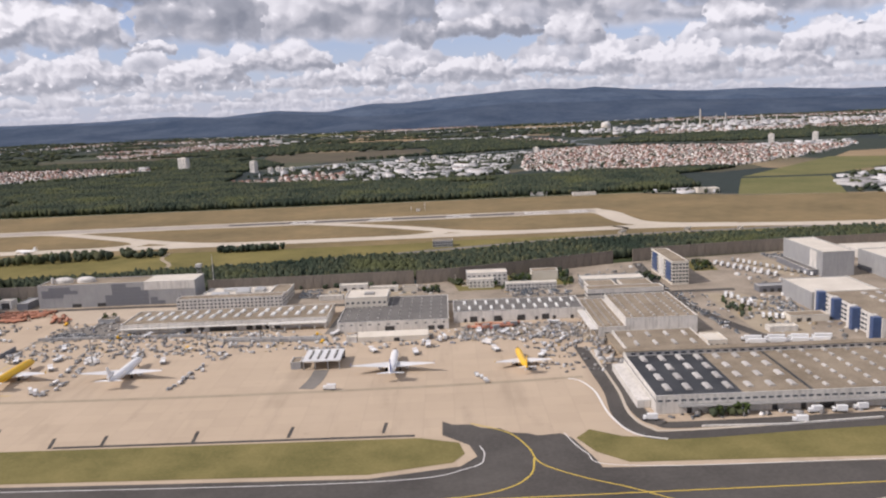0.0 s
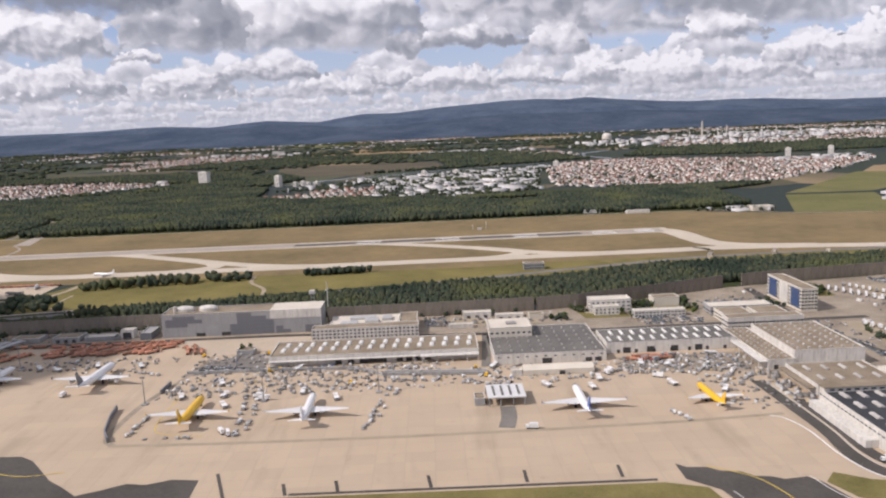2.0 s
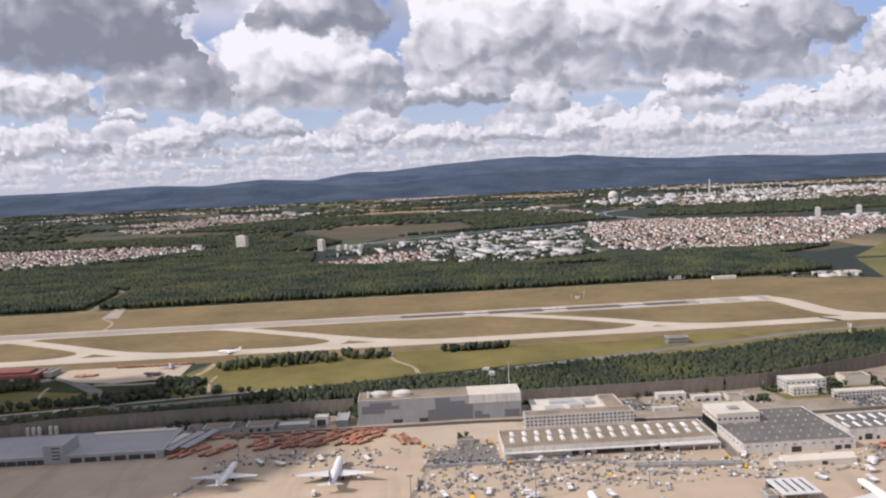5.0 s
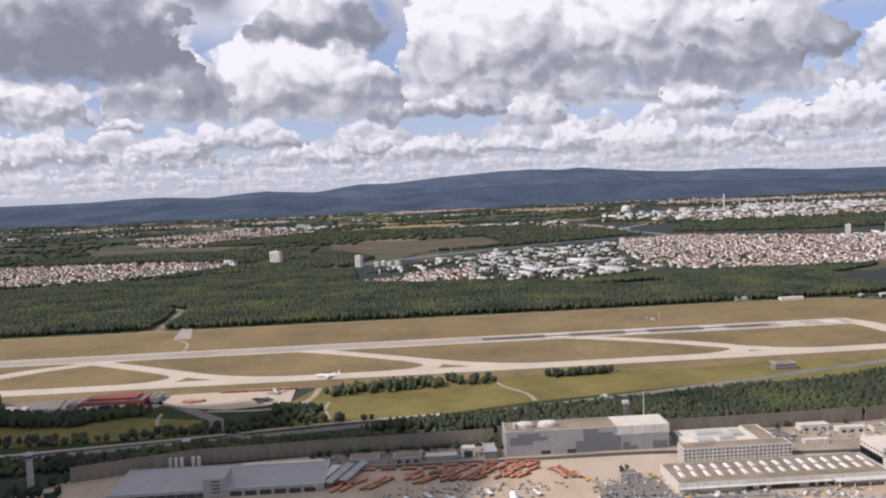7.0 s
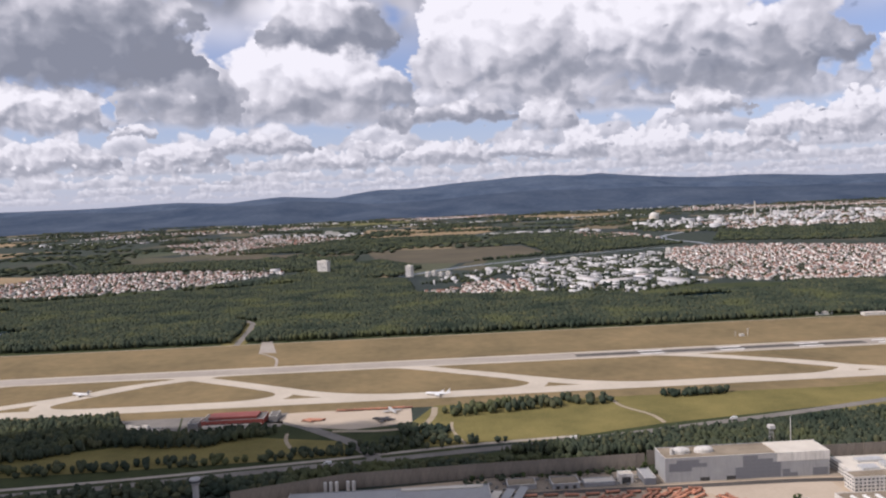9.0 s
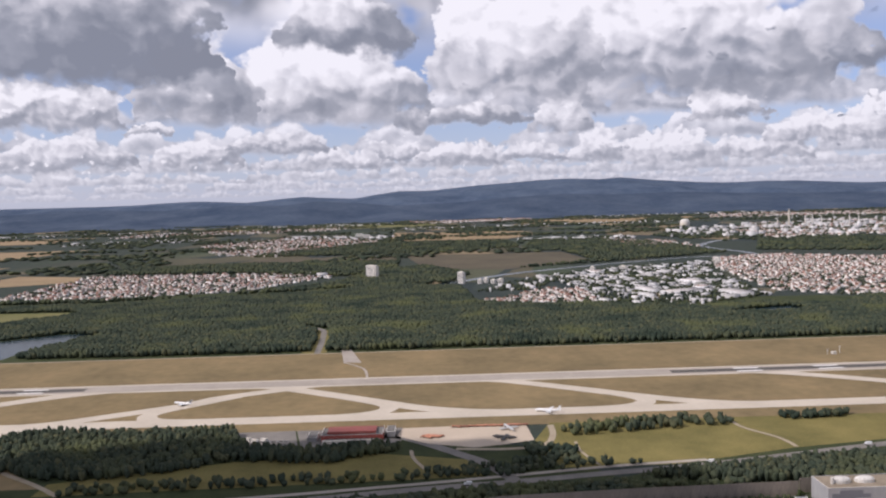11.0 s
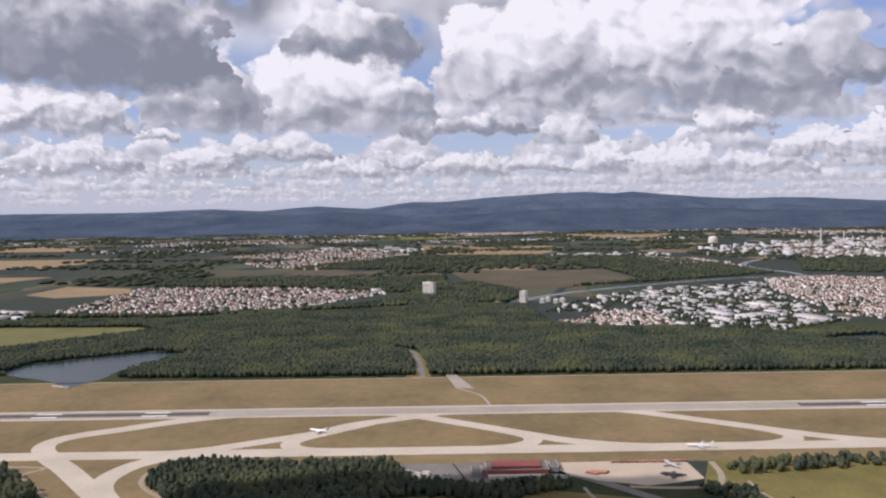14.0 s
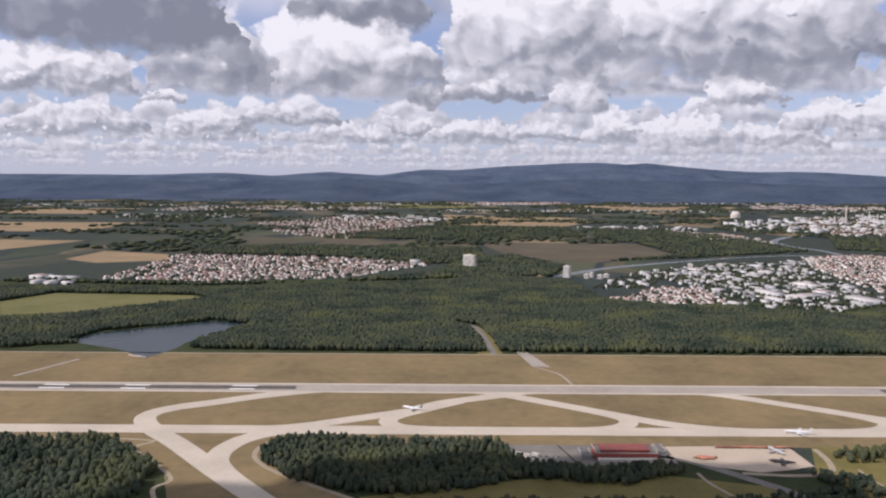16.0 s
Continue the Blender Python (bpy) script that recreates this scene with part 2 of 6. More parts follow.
LAND = land()
DRY = surface("dry_grass", ((0.155, 0.122, 0.066), (0.265, 0.197, 0.103)), 0.006, 0.05, 0.95, spec=0.1)
MEADOW = surface("meadow", ((0.12, 0.11, 0.04), (0.23, 0.192, 0.07)), 0.012, 0.3, 0.95, spec=0.1)
VERGE = surface("verge_grass", ((0.125, 0.115, 0.042), (0.225, 0.19, 0.076)), 0.03, 0.5, 0.95, spec=0.1)
CROP = surface("crop", ((0.115, 0.122, 0.048), (0.195, 0.178, 0.078)), 0.006, 0.1, 0.95, spec=0.1)
STUBBLE = surface("stubble", ((0.235, 0.175, 0.105), (0.33, 0.245, 0.145)), 0.004, 0.05, 0.95, spec=0.1)
FALLOW = surface("fallow", ((0.085, 0.075, 0.055), (0.13, 0.11, 0.075)), 0.004, 0.05, 0.95, spec=0.1)
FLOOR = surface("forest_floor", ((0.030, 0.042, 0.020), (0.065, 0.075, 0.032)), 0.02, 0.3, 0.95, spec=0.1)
CONCRETE = surface("concrete", ((0.43, 0.355, 0.27), (0.53, 0.445, 0.345)), 0.012, 0.25, 0.9, random_amount=0.05, spec=0.2)
def slabs():
    """Concrete slabs with lanes of wear, oil stains and slightly different pours."""
    m = bpy.data.materials.new("concrete_slabs")
    m.use_nodes = True
    n = Nodes(m.node_tree)
    co = n.tree.nodes.new("ShaderNodeTexCoord").outputs["Object"]
    x, y, z = n.split(co)
    col = n.mix(n.noise(co, 0.010, 5.0, 0.6)[0], (0.40, 0.315, 0.225), (0.55, 0.445, 0.33))
    cell = n.xyz(n.math("FLOOR", n.math("MULTIPLY", x, 0.05)), n.math("FLOOR", n.math("MULTIPLY", y, 0.0667)))
    w = n.tree.nodes.new("ShaderNodeTexWhiteNoise")
    n.link(cell, w.inputs["Vector"])
    k = n.math("MULTIPLY_ADD", w.outputs["Value"], 0.07, 0.95)
    lane = n.noise(n.xyz(n.math("MULTIPLY", x, 0.035), n.math("MULTIPLY", y, 0.006)), 1.0, 4.0, 0.6)[0]
    k = n.math("MULTIPLY", k, n.math("MULTIPLY_ADD", n.smooth(lane, 0.50, 0.72), -0.16, 1.0))
    stain = n.noise(co, 0.09, 5.0, 0.7)[0]
    k = n.math("MULTIPLY", k, n.math("MULTIPLY_ADD", n.smooth(stain, 0.60, 0.78), -0.20, 1.0))
    gx = n.math("ABSOLUTE", n.math("SUBTRACT", n.math("FRACT", n.math("MULTIPLY", x, 0.05)), 0.5))
    gy = n.math("ABSOLUTE", n.math("SUBTRACT", n.math("FRACT", n.math("MULTIPLY", y, 0.0667)), 0.5))
    k = n.math("MULTIPLY", k, n.math("MULTIPLY_ADD", n.smooth(n.math("MAXIMUM", gx, gy), 0.475, 0.495), -0.07, 1.0))
    col = n.vec("MULTIPLY", col, n.xyz(k, k, k))
    b = n.add("ShaderNodeBsdfPrincipled", Roughness=0.9)
    b.inputs["Specular IOR Level"].default_value = 0.2
    n.link(col, b.inputs["Base Color"])
    n.link(b.outputs[0], n.tree.nodes.new("ShaderNodeOutputMaterial").inputs["Surface"])
    return m


SLABS = slabs()
PALE = surface("pale_concrete", ((0.46, 0.405, 0.325), (0.58, 0.515, 0.42)), 0.012, 0.15, 0.9, spec=0.2)
RUNWAY = surface("runway_asphalt", ((0.30, 0.265, 0.225), (0.42, 0.375, 0.32)), 0.01, 0.1, 0.9, spec=0.2)
ASPHALT = surface("asphalt", ((0.062, 0.057, 0.052), (0.108, 0.099, 0.089)), 0.02, 0.4, 0.9, spec=0.2)
OLDROAD = surface("worn_asphalt", ((0.15, 0.14, 0.125), (0.24, 0.22, 0.195)), 0.03, 0.4, 0.9, spec=0.2)
GRAVEL = surface("gravel_path", ((0.30, 0.25, 0.18), (0.40, 0.34, 0.25)), 0.05, 0.5, 0.95, spec=0.1)
RUBBER = surface("rubber_streaks", ((0.07, 0.065, 0.06), (0.13, 0.12, 0.105)), 0.05, 0.3, 0.9, spec=0.2)
WHITELINE = surface("white_paint_line", ((0.72, 0.70, 0.66), (0.82, 0.80, 0.76)), 0.1, 1.0, 0.7)
YELLOWLINE = surface("yellow_paint_line", ((0.55, 0.40, 0.06), (0.65, 0.48, 0.08)), 0.1, 1.0, 0.7)
WATER = surface("water", ((0.012, 0.026, 0.032), (0.018, 0.036, 0.042)), 0.01, 0.2, 0.22, bump=0.02, spec=0.5)
WHITE = surface("white_metal", ((0.58, 0.56, 0.525), (0.72, 0.70, 0.66)), 0.06, 0.6, 0.6, random_amount=0.06, streak=0.3)
CREAM = surface("cream_render", ((0.58, 0.53, 0.44), (0.68, 0.63, 0.54)), 0.06, 0.6, 0.8)
GREYWALL = surface("grey_panel", ((0.30, 0.305, 0.315), (0.36, 0.365, 0.37)), 0.06, 0.6, 0.5, streak=0.15)
DARKPANEL = surface("dark_grey_panel", ((0.15, 0.155, 0.17), (0.19, 0.195, 0.21)), 0.06, 0.6, 0.5)
GRAVELROOF = surface("gravel_roof", ((0.19, 0.155, 0.112), (0.33, 0.275, 0.205)), 0.045, 0.6, 0.95, spec=0.1)
DARKROOF = surface("bitumen_roof", ((0.12, 0.115, 0.108), (0.19, 0.18, 0.165)), 0.04, 0.5, 0.9, spec=0.2)
BLACKROOF = surface("black_roof", ((0.022, 0.024, 0.028), (0.05, 0.052, 0.056)), 0.06, 0.6, 0.6)
PALEROOF = surface("pale_roof", ((0.55, 0.50, 0.42), (0.68, 0.63, 0.54)), 0.05, 0.5, 0.8)
DULLIGHT = surface("dull_skylight", ((0.34, 0.32, 0.29), (0.50, 0.48, 0.45)), 0.3, 1.0, 0.5, random_amount=0.2)
SKYLIGHT = surface("skylight_plastic", ((0.62, 0.61, 0.57), (0.78, 0.77, 0.73)), 0.3, 1.0, 0.35, random_amount=0.1)
GLASS = surface("window_glass", ((0.045, 0.055, 0.065), (0.085, 0.10, 0.115)), 0.2, 1.0, 0.12, random_amount=0.3, spec=0.6)
BLUEGLASS = surface("blue_cladding", ((0.045, 0.075, 0.165), (0.07, 0.11, 0.22)), 0.2, 1.0, 0.3)
DOORDARK = surface("dark_doorway", ((0.035, 0.035, 0.036), (0.07, 0.068, 0.065)), 0.2, 1.0, 0.7)
NOISEWALL = surface("weathered_panel", ((0.20, 0.175, 0.148), (0.29, 0.255, 0.215)), 0.05, 0.6, 0.9, random_amount=0.08, spec=0.2, streak=0.3)
POSTGREY = surface("grey_steel", ((0.22, 0.215, 0.205), (0.32, 0.31, 0.295)), 0.3, 2.0, 0.5)
STEEL = surface("galvanised_steel", ((0.42, 0.42, 0.41), (0.55, 0.55, 0.54)), 0.3, 2.0, 0.45, metal=0.3, random_amount=0.1)
PAINTWHITE = surface("white_gloss_paint", ((0.74, 0.74, 0.73), (0.82, 0.82, 0.81)), 0.1, 1.0, 0.25, random_amount=0.05)
PAINTYELLOW = surface("yellow_gloss_paint", ((0.72, 0.42, 0.012), (0.80, 0.48, 0.02)), 0.1, 1.0, 0.3)
PAINTBLUE = surface("blue_gloss_paint", ((0.03, 0.07, 0.30), (0.05, 0.10, 0.38)), 0.1, 1.0, 0.3)
WINGGREY = surface("pale_grey_wing", ((0.60, 0.60, 0.59), (0.70, 0.70, 0.69)), 0.15, 1.0, 0.35)
ORANGE = surface("orange_paint", ((0.37, 0.165, 0.10), (0.50, 0.24, 0.15)), 0.4, 2.0, 0.6, random_amount=0.4)
RED = surface("red_paint", ((0.24, 0.055, 0.042), (0.33, 0.085, 0.062)), 0.2, 1.5, 0.5, random_amount=0.15)
DARKMETAL = surface("dark_metal", ((0.03, 0.03, 0.032), (0.07, 0.07, 0.07)), 0.5, 3.0, 0.55)
TYRE = surface("tyre_rubber", ((0.02, 0.02, 0.02), (0.04, 0.04, 0.04)), 0.5, 3.0, 0.85)
SILVER = surface("bare_aluminium", ((0.50, 0.50, 0.50), (0.62, 0.62, 0.62)), 0.4, 2.0, 0.4, metal=0.4, random_amount=0.15)
GREYTARP = surface("grey_cover", ((0.25, 0.25, 0.245), (0.36, 0.355, 0.345)), 0.4, 2.0, 0.8, random_amount=0.25)
BARK = surface("bark", ((0.06, 0.045, 0.03), (0.11, 0.085, 0.06)), 0.5, 4.0, 0.95)
def canopy():
    """Leaves whose shade differs from tree to tree and from stand to stand."""
    m = bpy.data.materials.new("woodland_leaves")
    m.use_nodes = True
    n = Nodes(m.node_tree)
    co = n.tree.nodes.new("ShaderNodeTexCoord").outputs["Object"]
    r = n.tree.nodes.new("ShaderNodeNewGeometry").outputs["Random Per Island"]
    col = n.ramp(r, [(0.0, (0.040, 0.053, 0.037)), (0.4, (0.050, 0.063, 0.043)), (0.75, (0.061, 0.073, 0.047)), (1.0, (0.090, 0.092, 0.050))])
    stand = n.noise(co, 0.007, 4.0, 0.6)[0]
    col = n.mix(n.smooth(stand, 0.50, 0.68), col, (0.088, 0.098, 0.046))
    col = n.mix(n.smooth(stand, 0.47, 0.34), col, (0.030, 0.043, 0.031))
    k = n.math("MULTIPLY_ADD", n.noise(co, 0.35, 4.0)[0], 1.15, 0.38)
    b = n.add("ShaderNodeBsdfPrincipled", Roughness=0.95)
    b.inputs["Specular IOR Level"].default_value = 0.08
    n.link(n.vec("MULTIPLY", col, n.xyz(k, k, k)), b.inputs["Base Color"])
    n.link(b.outputs[0], n.tree.nodes.new("ShaderNodeOutputMaterial").inputs["Surface"])
    return m


CANOPY = canopy()
LEAF = surface("leaves", ((0.030, 0.052, 0.016), (0.068, 0.085, 0.028)), 0.3, 1.5, 0.9, random_amount=0.25, island=0.35, spec=0.15)
HOUSEWALL = many("house_walls", [(0.0, (0.52, 0.48, 0.44)), (0.4, (0.70, 0.67, 0.63)), (0.7, (0.46, 0.41, 0.36)), (1.0, (0.82, 0.80, 0.77))], 0.85)
HOUSEROOF = many("house_roofs", [(0.0, (0.22, 0.115, 0.085)), (0.35, (0.29, 0.155, 0.115)), (0.6, (0.17, 0.11, 0.09)), (0.8, (0.15, 0.14, 0.135)), (1.0, (0.38, 0.27, 0.22))], 0.9)
WORKSWALL = many("works_walls", [(0.0, (0.40, 0.39, 0.38)), (0.5, (0.62, 0.61, 0.60)), (0.8, (0.32, 0.32, 0.33)), (1.0, (0.78, 0.77, 0.76))], 0.7)
WORKSROOF = many("works_roofs", [(0.0, (0.46, 0.45, 0.44)), (0.25, (0.26, 0.25, 0.245)), (0.45, (0.62, 0.61, 0.60)), (0.62, (0.36, 0.33, 0.31)), (0.78, (0.80, 0.79, 0.78)), (0.9, (0.55, 0.54, 0.53)), (1.0, (0.34, 0.22, 0.17))], 0.8)
YARD = surface("yard_paving", ((0.20, 0.167, 0.128), (0.39, 0.33, 0.258)), 0.025, 0.4, 0.9, spec=0.2)
GEARMIX = many("mixed_gear", [(0.0, (0.10, 0.10, 0.10)), (0.3, (0.28, 0.27, 0.25)), (0.55, (0.16, 0.15, 0.14)), (0.75, (0.50, 0.49, 0.47)), (0.88, (0.70, 0.69, 0.67)), (0.94, (0.35, 0.25, 0.10)), (1.0, (0.14, 0.18, 0.28))], 0.7)
# distance haze is mixed into both base colours, as blue over dark forest
HILLS = surface("hazy_hill_forest", ((0.050, 0.074, 0.118), (0.100, 0.130, 0.180)), 0.0011, 0.008, 0.95, spec=0.05)
FOOT = surface("hazy_foothill_forest", ((0.038, 0.058, 0.096), (0.082, 0.106, 0.146)), 0.0014, 0.012, 0.95, spec=0.05)
CLOUDMAT = surface("cloud_vapour", ((0.80, 0.80, 0.80), (0.85, 0.85, 0.85)), 0.002, 0.02, 1.0, spec=0.0)


# ---- building helpers; all sizes in metres ----
from mathutils import geometry

def at(x, y, z=0.0, turn=0.0):
    return pose(S * x, S * y, S * z, 0, 0, turn)


def finish(bm, name, material):
    me = bpy.data.meshes.new(name)
    bmesh.ops.recalc_face_normals(bm, faces=bm.faces)
    bm.to_mesh(me)
    bm.free()
    for m in material if isinstance(material, (list, tuple)) else [material]:
        me.materials.append(m)
    return me


def thing(name, x, y, z=0.0, turn=0.0, label="", category="", group="", kind=""):
    """An Empty at the thing's base, which parents its parts."""
    ob = new(name)
    ob.matrix_world = at(x, y, z, turn) @ Matrix.Diagonal((S, S, S, 1))
    ob.empty_display_size = 0.5
    return tagged(ob, label, category, group, kind)


def part(name, bm, material, parent, label=""):
    ob = new(name, finish(bm, name, material))
    ob.parent = parent
    return tagged(ob, label)


def again(ob, name, parent, x, y, z=0.0, turn=0.0):
    """One more piece on the same mesh."""
    o = new(name, ob.data)
    o.parent = parent
    o.matrix_basis = pose(x, y, z, 0, 0, turn)
    return o


def piece(name, bm, material):
    return finish(bm, name, material)


def put(name, mesh, parent, x, y, z=0.0, turn=0.0):
    o = new(name, mesh)
    o.parent = parent
    o.matrix_basis = pose(x, y, z, 0, 0, turn)
    return o


def sheet(name, bm, material, label, category, kind="structure", z=0.0):
    ob = new(name, finish(bm, name, material))
    ob.matrix_world = at(0, 0, z) @ Matrix.Diagonal((S, S, S, 1))
    return tagged(ob, label, category, "", kind)


def box(bm, x0, x1, y0, y1, z0, z1, bevel=0.0, slot=0):
    v = [bm.verts.new(p) for p in ((x0, y0, z0), (x1, y0, z0), (x1, y1, z0), (x0, y1, z0), (x0, y0, z1), (x1, y0, z1), (x1, y1, z1), (x0, y1, z1))]
    fs = [bm.faces.new([v[i] for i in q]) for q in ((3, 2, 1, 0), (4, 5, 6, 7), (0, 1, 5, 4), (1, 2, 6, 5), (2, 3, 7, 6), (3, 0, 4, 7))]
    for f in fs:
        f.material_index = slot
    if bevel:
        bmesh.ops.bevel(bm, geom=[e for e in {e for f in fs for e in f.edges}], offset=bevel, segments=1, affect="EDGES")
    return bm


def boxes(*rows, bevel=0.0):
    bm = bmesh.new()
    for r in rows:
        box(bm, *r, bevel=bevel)
    return bm


def loft(bm, rings, cap=True):
    """Skin over rings of points, each ring of the same count."""
    rows = [[bm.verts.new(p) for p in r] for r in rings]
    n = len(rows[0])
    for a, b in zip(rows, rows[1:]):
        for i in range(n):
            bm.faces.new((a[i], a[(i + 1) % n], b[(i + 1) % n], b[i]))
    if cap:
        bm.faces.new(rows[0][::-1])
        bm.faces.new(rows[-1])
    return bm


def ring(x, y, z, r, n=12, axis="z", squash=1.0):
    pts = []
    for i in range(n):
        a = 2 * math.pi * i / n
        c, s = r * math.cos(a), r * squash * math.sin(a)
        pts.append({"z": (x + c, y + s, z), "y": (x + c, y, z + s), "x": (x, y + c, z + s)}[axis])
    return pts


def tube(x, y, z0, z1, r0, r1=None, n=12):
    return loft(bmesh.new(), [ring(x, y, z0, r0, n), ring(x, y, z1, r0 if r1 is None else r1, n)])


def glide(points, steps=8, closed=False):
    """Catmull-Rom through the points."""
    p = [Vector((*q, 0)) for q in points]
    n = len(p)
    out = []
    for i in range(n if closed else n - 1):
        a, b, c, d = (p[(i + k) % n] if closed else p[min(max(i + k, 0), n - 1)] for k in (-1, 0, 1, 2))
        for j in range(steps):
            t = j / steps
            out.append(0.5 * (2 * b + (c - a) * t + (2 * a - 5 * b + 4 * c - d) * t * t + (3 * b - a - 3 * c + d) * t ** 3))
    if not closed:
        out.append(p[-1])
    return out


def strip(name, points, width, material, label, category, z, smooth=True, steps=8, bm=None):
    made = bm is None
    bm = bm or bmesh.new()
    line = glide(points, steps) if smooth else [Vector((*q, 0)) for q in points]
    last = None
    for i, q in enumerate(line):
        d = (line[min(i + 1, len(line) - 1)] - line[max(i - 1, 0)]).normalized()
        s = Vector((-d.y, d.x, 0)) * width / 2
        pair = (bm.verts.new(q + s), bm.verts.new(q - s))
        if last:
            bm.faces.new((last[0], last[1], pair[1], pair[0]))
        last = pair
    return sheet(name, bm, material, label, category, z=z) if made else bm


def area(name, points, material, label, category, z, smooth=False, kind="structure"):
    bm = bmesh.new()
    line = glide(points, 6, True) if smooth else [Vector((*q, 0)) for q in points]
    v = [bm.verts.new(q) for q in line]
    for tri in geometry.tessellate_polygon([line]):
        if len(set(tri)) == 3:
            bm.faces.new([v[i] for i in tri])
    return sheet(name, bm, material, label, category, kind, z)


def inside(pts, poly):
    """Which of the points (n, 2) lie in the polygon."""
    x, y = pts[:, 0], pts[:, 1]
    hit = np.zeros(len(pts), bool)
    for (x0, y0), (x1, y1) in zip(poly, poly[1:] + poly[:1]):
        cross = (y0 > y) != (y1 > y)
        hit ^= cross & (x < (x1 - x0) * (y - y0) / ((y1 - y0) or 1e-9) + x0)
    return hit


def near_line(pts, line, reach):
    d = np.full(len(pts), 1e9)
    for a, b in zip(line, line[1:]):
        a, b = np.array(a, float), np.array(b, float)
        t = np.clip(((pts - a) @ (b - a)) / ((b - a) @ (b - a)), 0, 1)
        d = np.minimum(d, np.hypot(*(pts - (a + t[:, None] * (b - a))).T))
    return d < reach


rng = np.random.default_rng(7)


def scatter(poly, gap, jitter=0.62, turn=0.0):
    """Jittered grid of places in a polygon."""
    p = np.array(poly)
    c, r = p.mean(0), np.hypot(*(p - p.mean(0)).T).max()
    g = np.arange(-r, r, gap)
    q = np.stack(np.meshgrid(g, g), -1).reshape(-1, 2)
    q = q + rng.uniform(-jitter, jitter, q.shape) * gap
    a = radians(turn)
    q = q @ np.array([[math.cos(a), math.sin(a)], [-math.sin(a), math.cos(a)]]) + c
    return q[inside(q, poly)]


def crowd(name, verts, faces, places, sizes, turns, materials, label, category, slots=None, jitter=0.0, z=0.0):
    """One mesh of many copies of a small form: verts (v, 3), triangles (f, 3), places (n, 2), sizes (n, 3)."""
    n, v = len(places), len(verts)
    V = np.repeat(verts[None], n, 0)
    if jitter:
        V = V * (1 + rng.uniform(-jitter, jitter, (n, v, 1)))
    V = V * sizes[:, None, :]
    c, s = np.cos(turns)[:, None], np.sin(turns)[:, None]
    V = np.stack([V[..., 0] * c - V[..., 1] * s + places[:, :1], V[..., 0] * s + V[..., 1] * c + places[:, 1:2], V[..., 2] + z], -1)
    F = (faces[None] + (np.arange(n) * v)[:, None, None]).reshape(-1, 3)
    me = bpy.data.meshes.new(name)
    me.vertices.add(n * v)
    me.vertices.foreach_set("co", V.reshape(-1).astype(np.float32))
    me.loops.add(F.size)
    me.loops.foreach_set("vertex_index", F.reshape(-1).astype(np.int32))
    me.polygons.add(len(F))
    me.polygons.foreach_set("loop_start", np.arange(0, F.size, 3, dtype=np.int32))
    if slots is not None:
        me.polygons.foreach_set("material_index", np.tile(slots, n).astype(np.int32))
    me.update(calc_edges=True)
    for m in materials:
        me.materials.append(m)
    ob = new(name, me)
    ob.matrix_world = Matrix.Diagonal((S, S, S, 1))
    return tagged(ob, label, category, "", "stuff")


def ico(level):
    bm = bmesh.new()
    bmesh.ops.create_icosphere(bm, subdivisions=level, radius=1.0)
    v = np.array([q.co for q in bm.verts])
    f = np.array([[q.index for q in face.verts] for face in bm.faces])
    bm.free()
    return v, f


ICO1, ICO2 = ico(1), ico(2)
# a crown: widest above its middle, narrow at the foot
CROWN = ICO2[0].copy()
CROWN[:, 2] = CROWN[:, 2] * 0.5 + 0.5
CROWN[:, :2] *= (0.72 + 0.38 * np.clip(CROWN[:, 2:], 0, 0.7))
CROWN_FAR = ICO1[0].copy()
CROWN_FAR[:, 2] = CROWN_FAR[:, 2] * 0.5 + 0.5
_a = np.arange(7) * 2 * math.pi / 7
SPIRE = np.vstack([np.stack([np.cos(_a), np.sin(_a), np.full(7, 0.12)], -1), np.stack([0.55 * np.cos(_a + 0.4), 0.55 * np.sin(_a + 0.4), np.full(7, 0.5)], -1), [[0, 0, 1.0]]])
SPIRE_F = np.array([q for i in range(7) for q in ((i, (i + 1) % 7, 7 + i), ((i + 1) % 7, 7 + (i + 1) % 7, 7 + i), (7 + i, 7 + (i + 1) % 7, 14))])


def woods(name, places, width, height, form, label, floor_z=0.0, jitter=0.16):
    n = len(places)
    w = width * rng.uniform(0.7, 1.3, n)
    h = height * rng.uniform(0.82, 1.12, n)
    v, f = {"crown": (CROWN, ICO2[1]), "far": (CROWN_FAR, ICO1[1]), "spire": (SPIRE, SPIRE_F)}[form]
    h = h * (1 + 0.16 * np.sin(places[:, 0] * 0.021 + 2 * np.sin(places[:, 1] * 0.013)) * np.cos(places[:, 1] * 0.027))
    return crowd(name, v, f, places, np.stack([w, w * rng.uniform(0.85, 1.15, n), h], -1), rng.uniform(0, 6.28, n), [CANOPY], label, "woodland", jitter=jitter, z=floor_z)


# ---- ground ----
bm = bmesh.new()
xs, ys = np.linspace(-26000, 26000, 27), np.concatenate([np.linspace(-9000, 4000, 14), np.linspace(5000, 19380, 15)])
gridv = [[bm.verts.new((x, y, 0)) for x in xs] for y in ys]
for a, b in zip(gridv, gridv[1:]):
    for i in range(len(xs) - 1):
        bm.faces.new((a[i], a[i + 1], b[i + 1], b[i]))
sheet("ground", bm, LAND, "wide flat river plain with fields and woods", "ground")

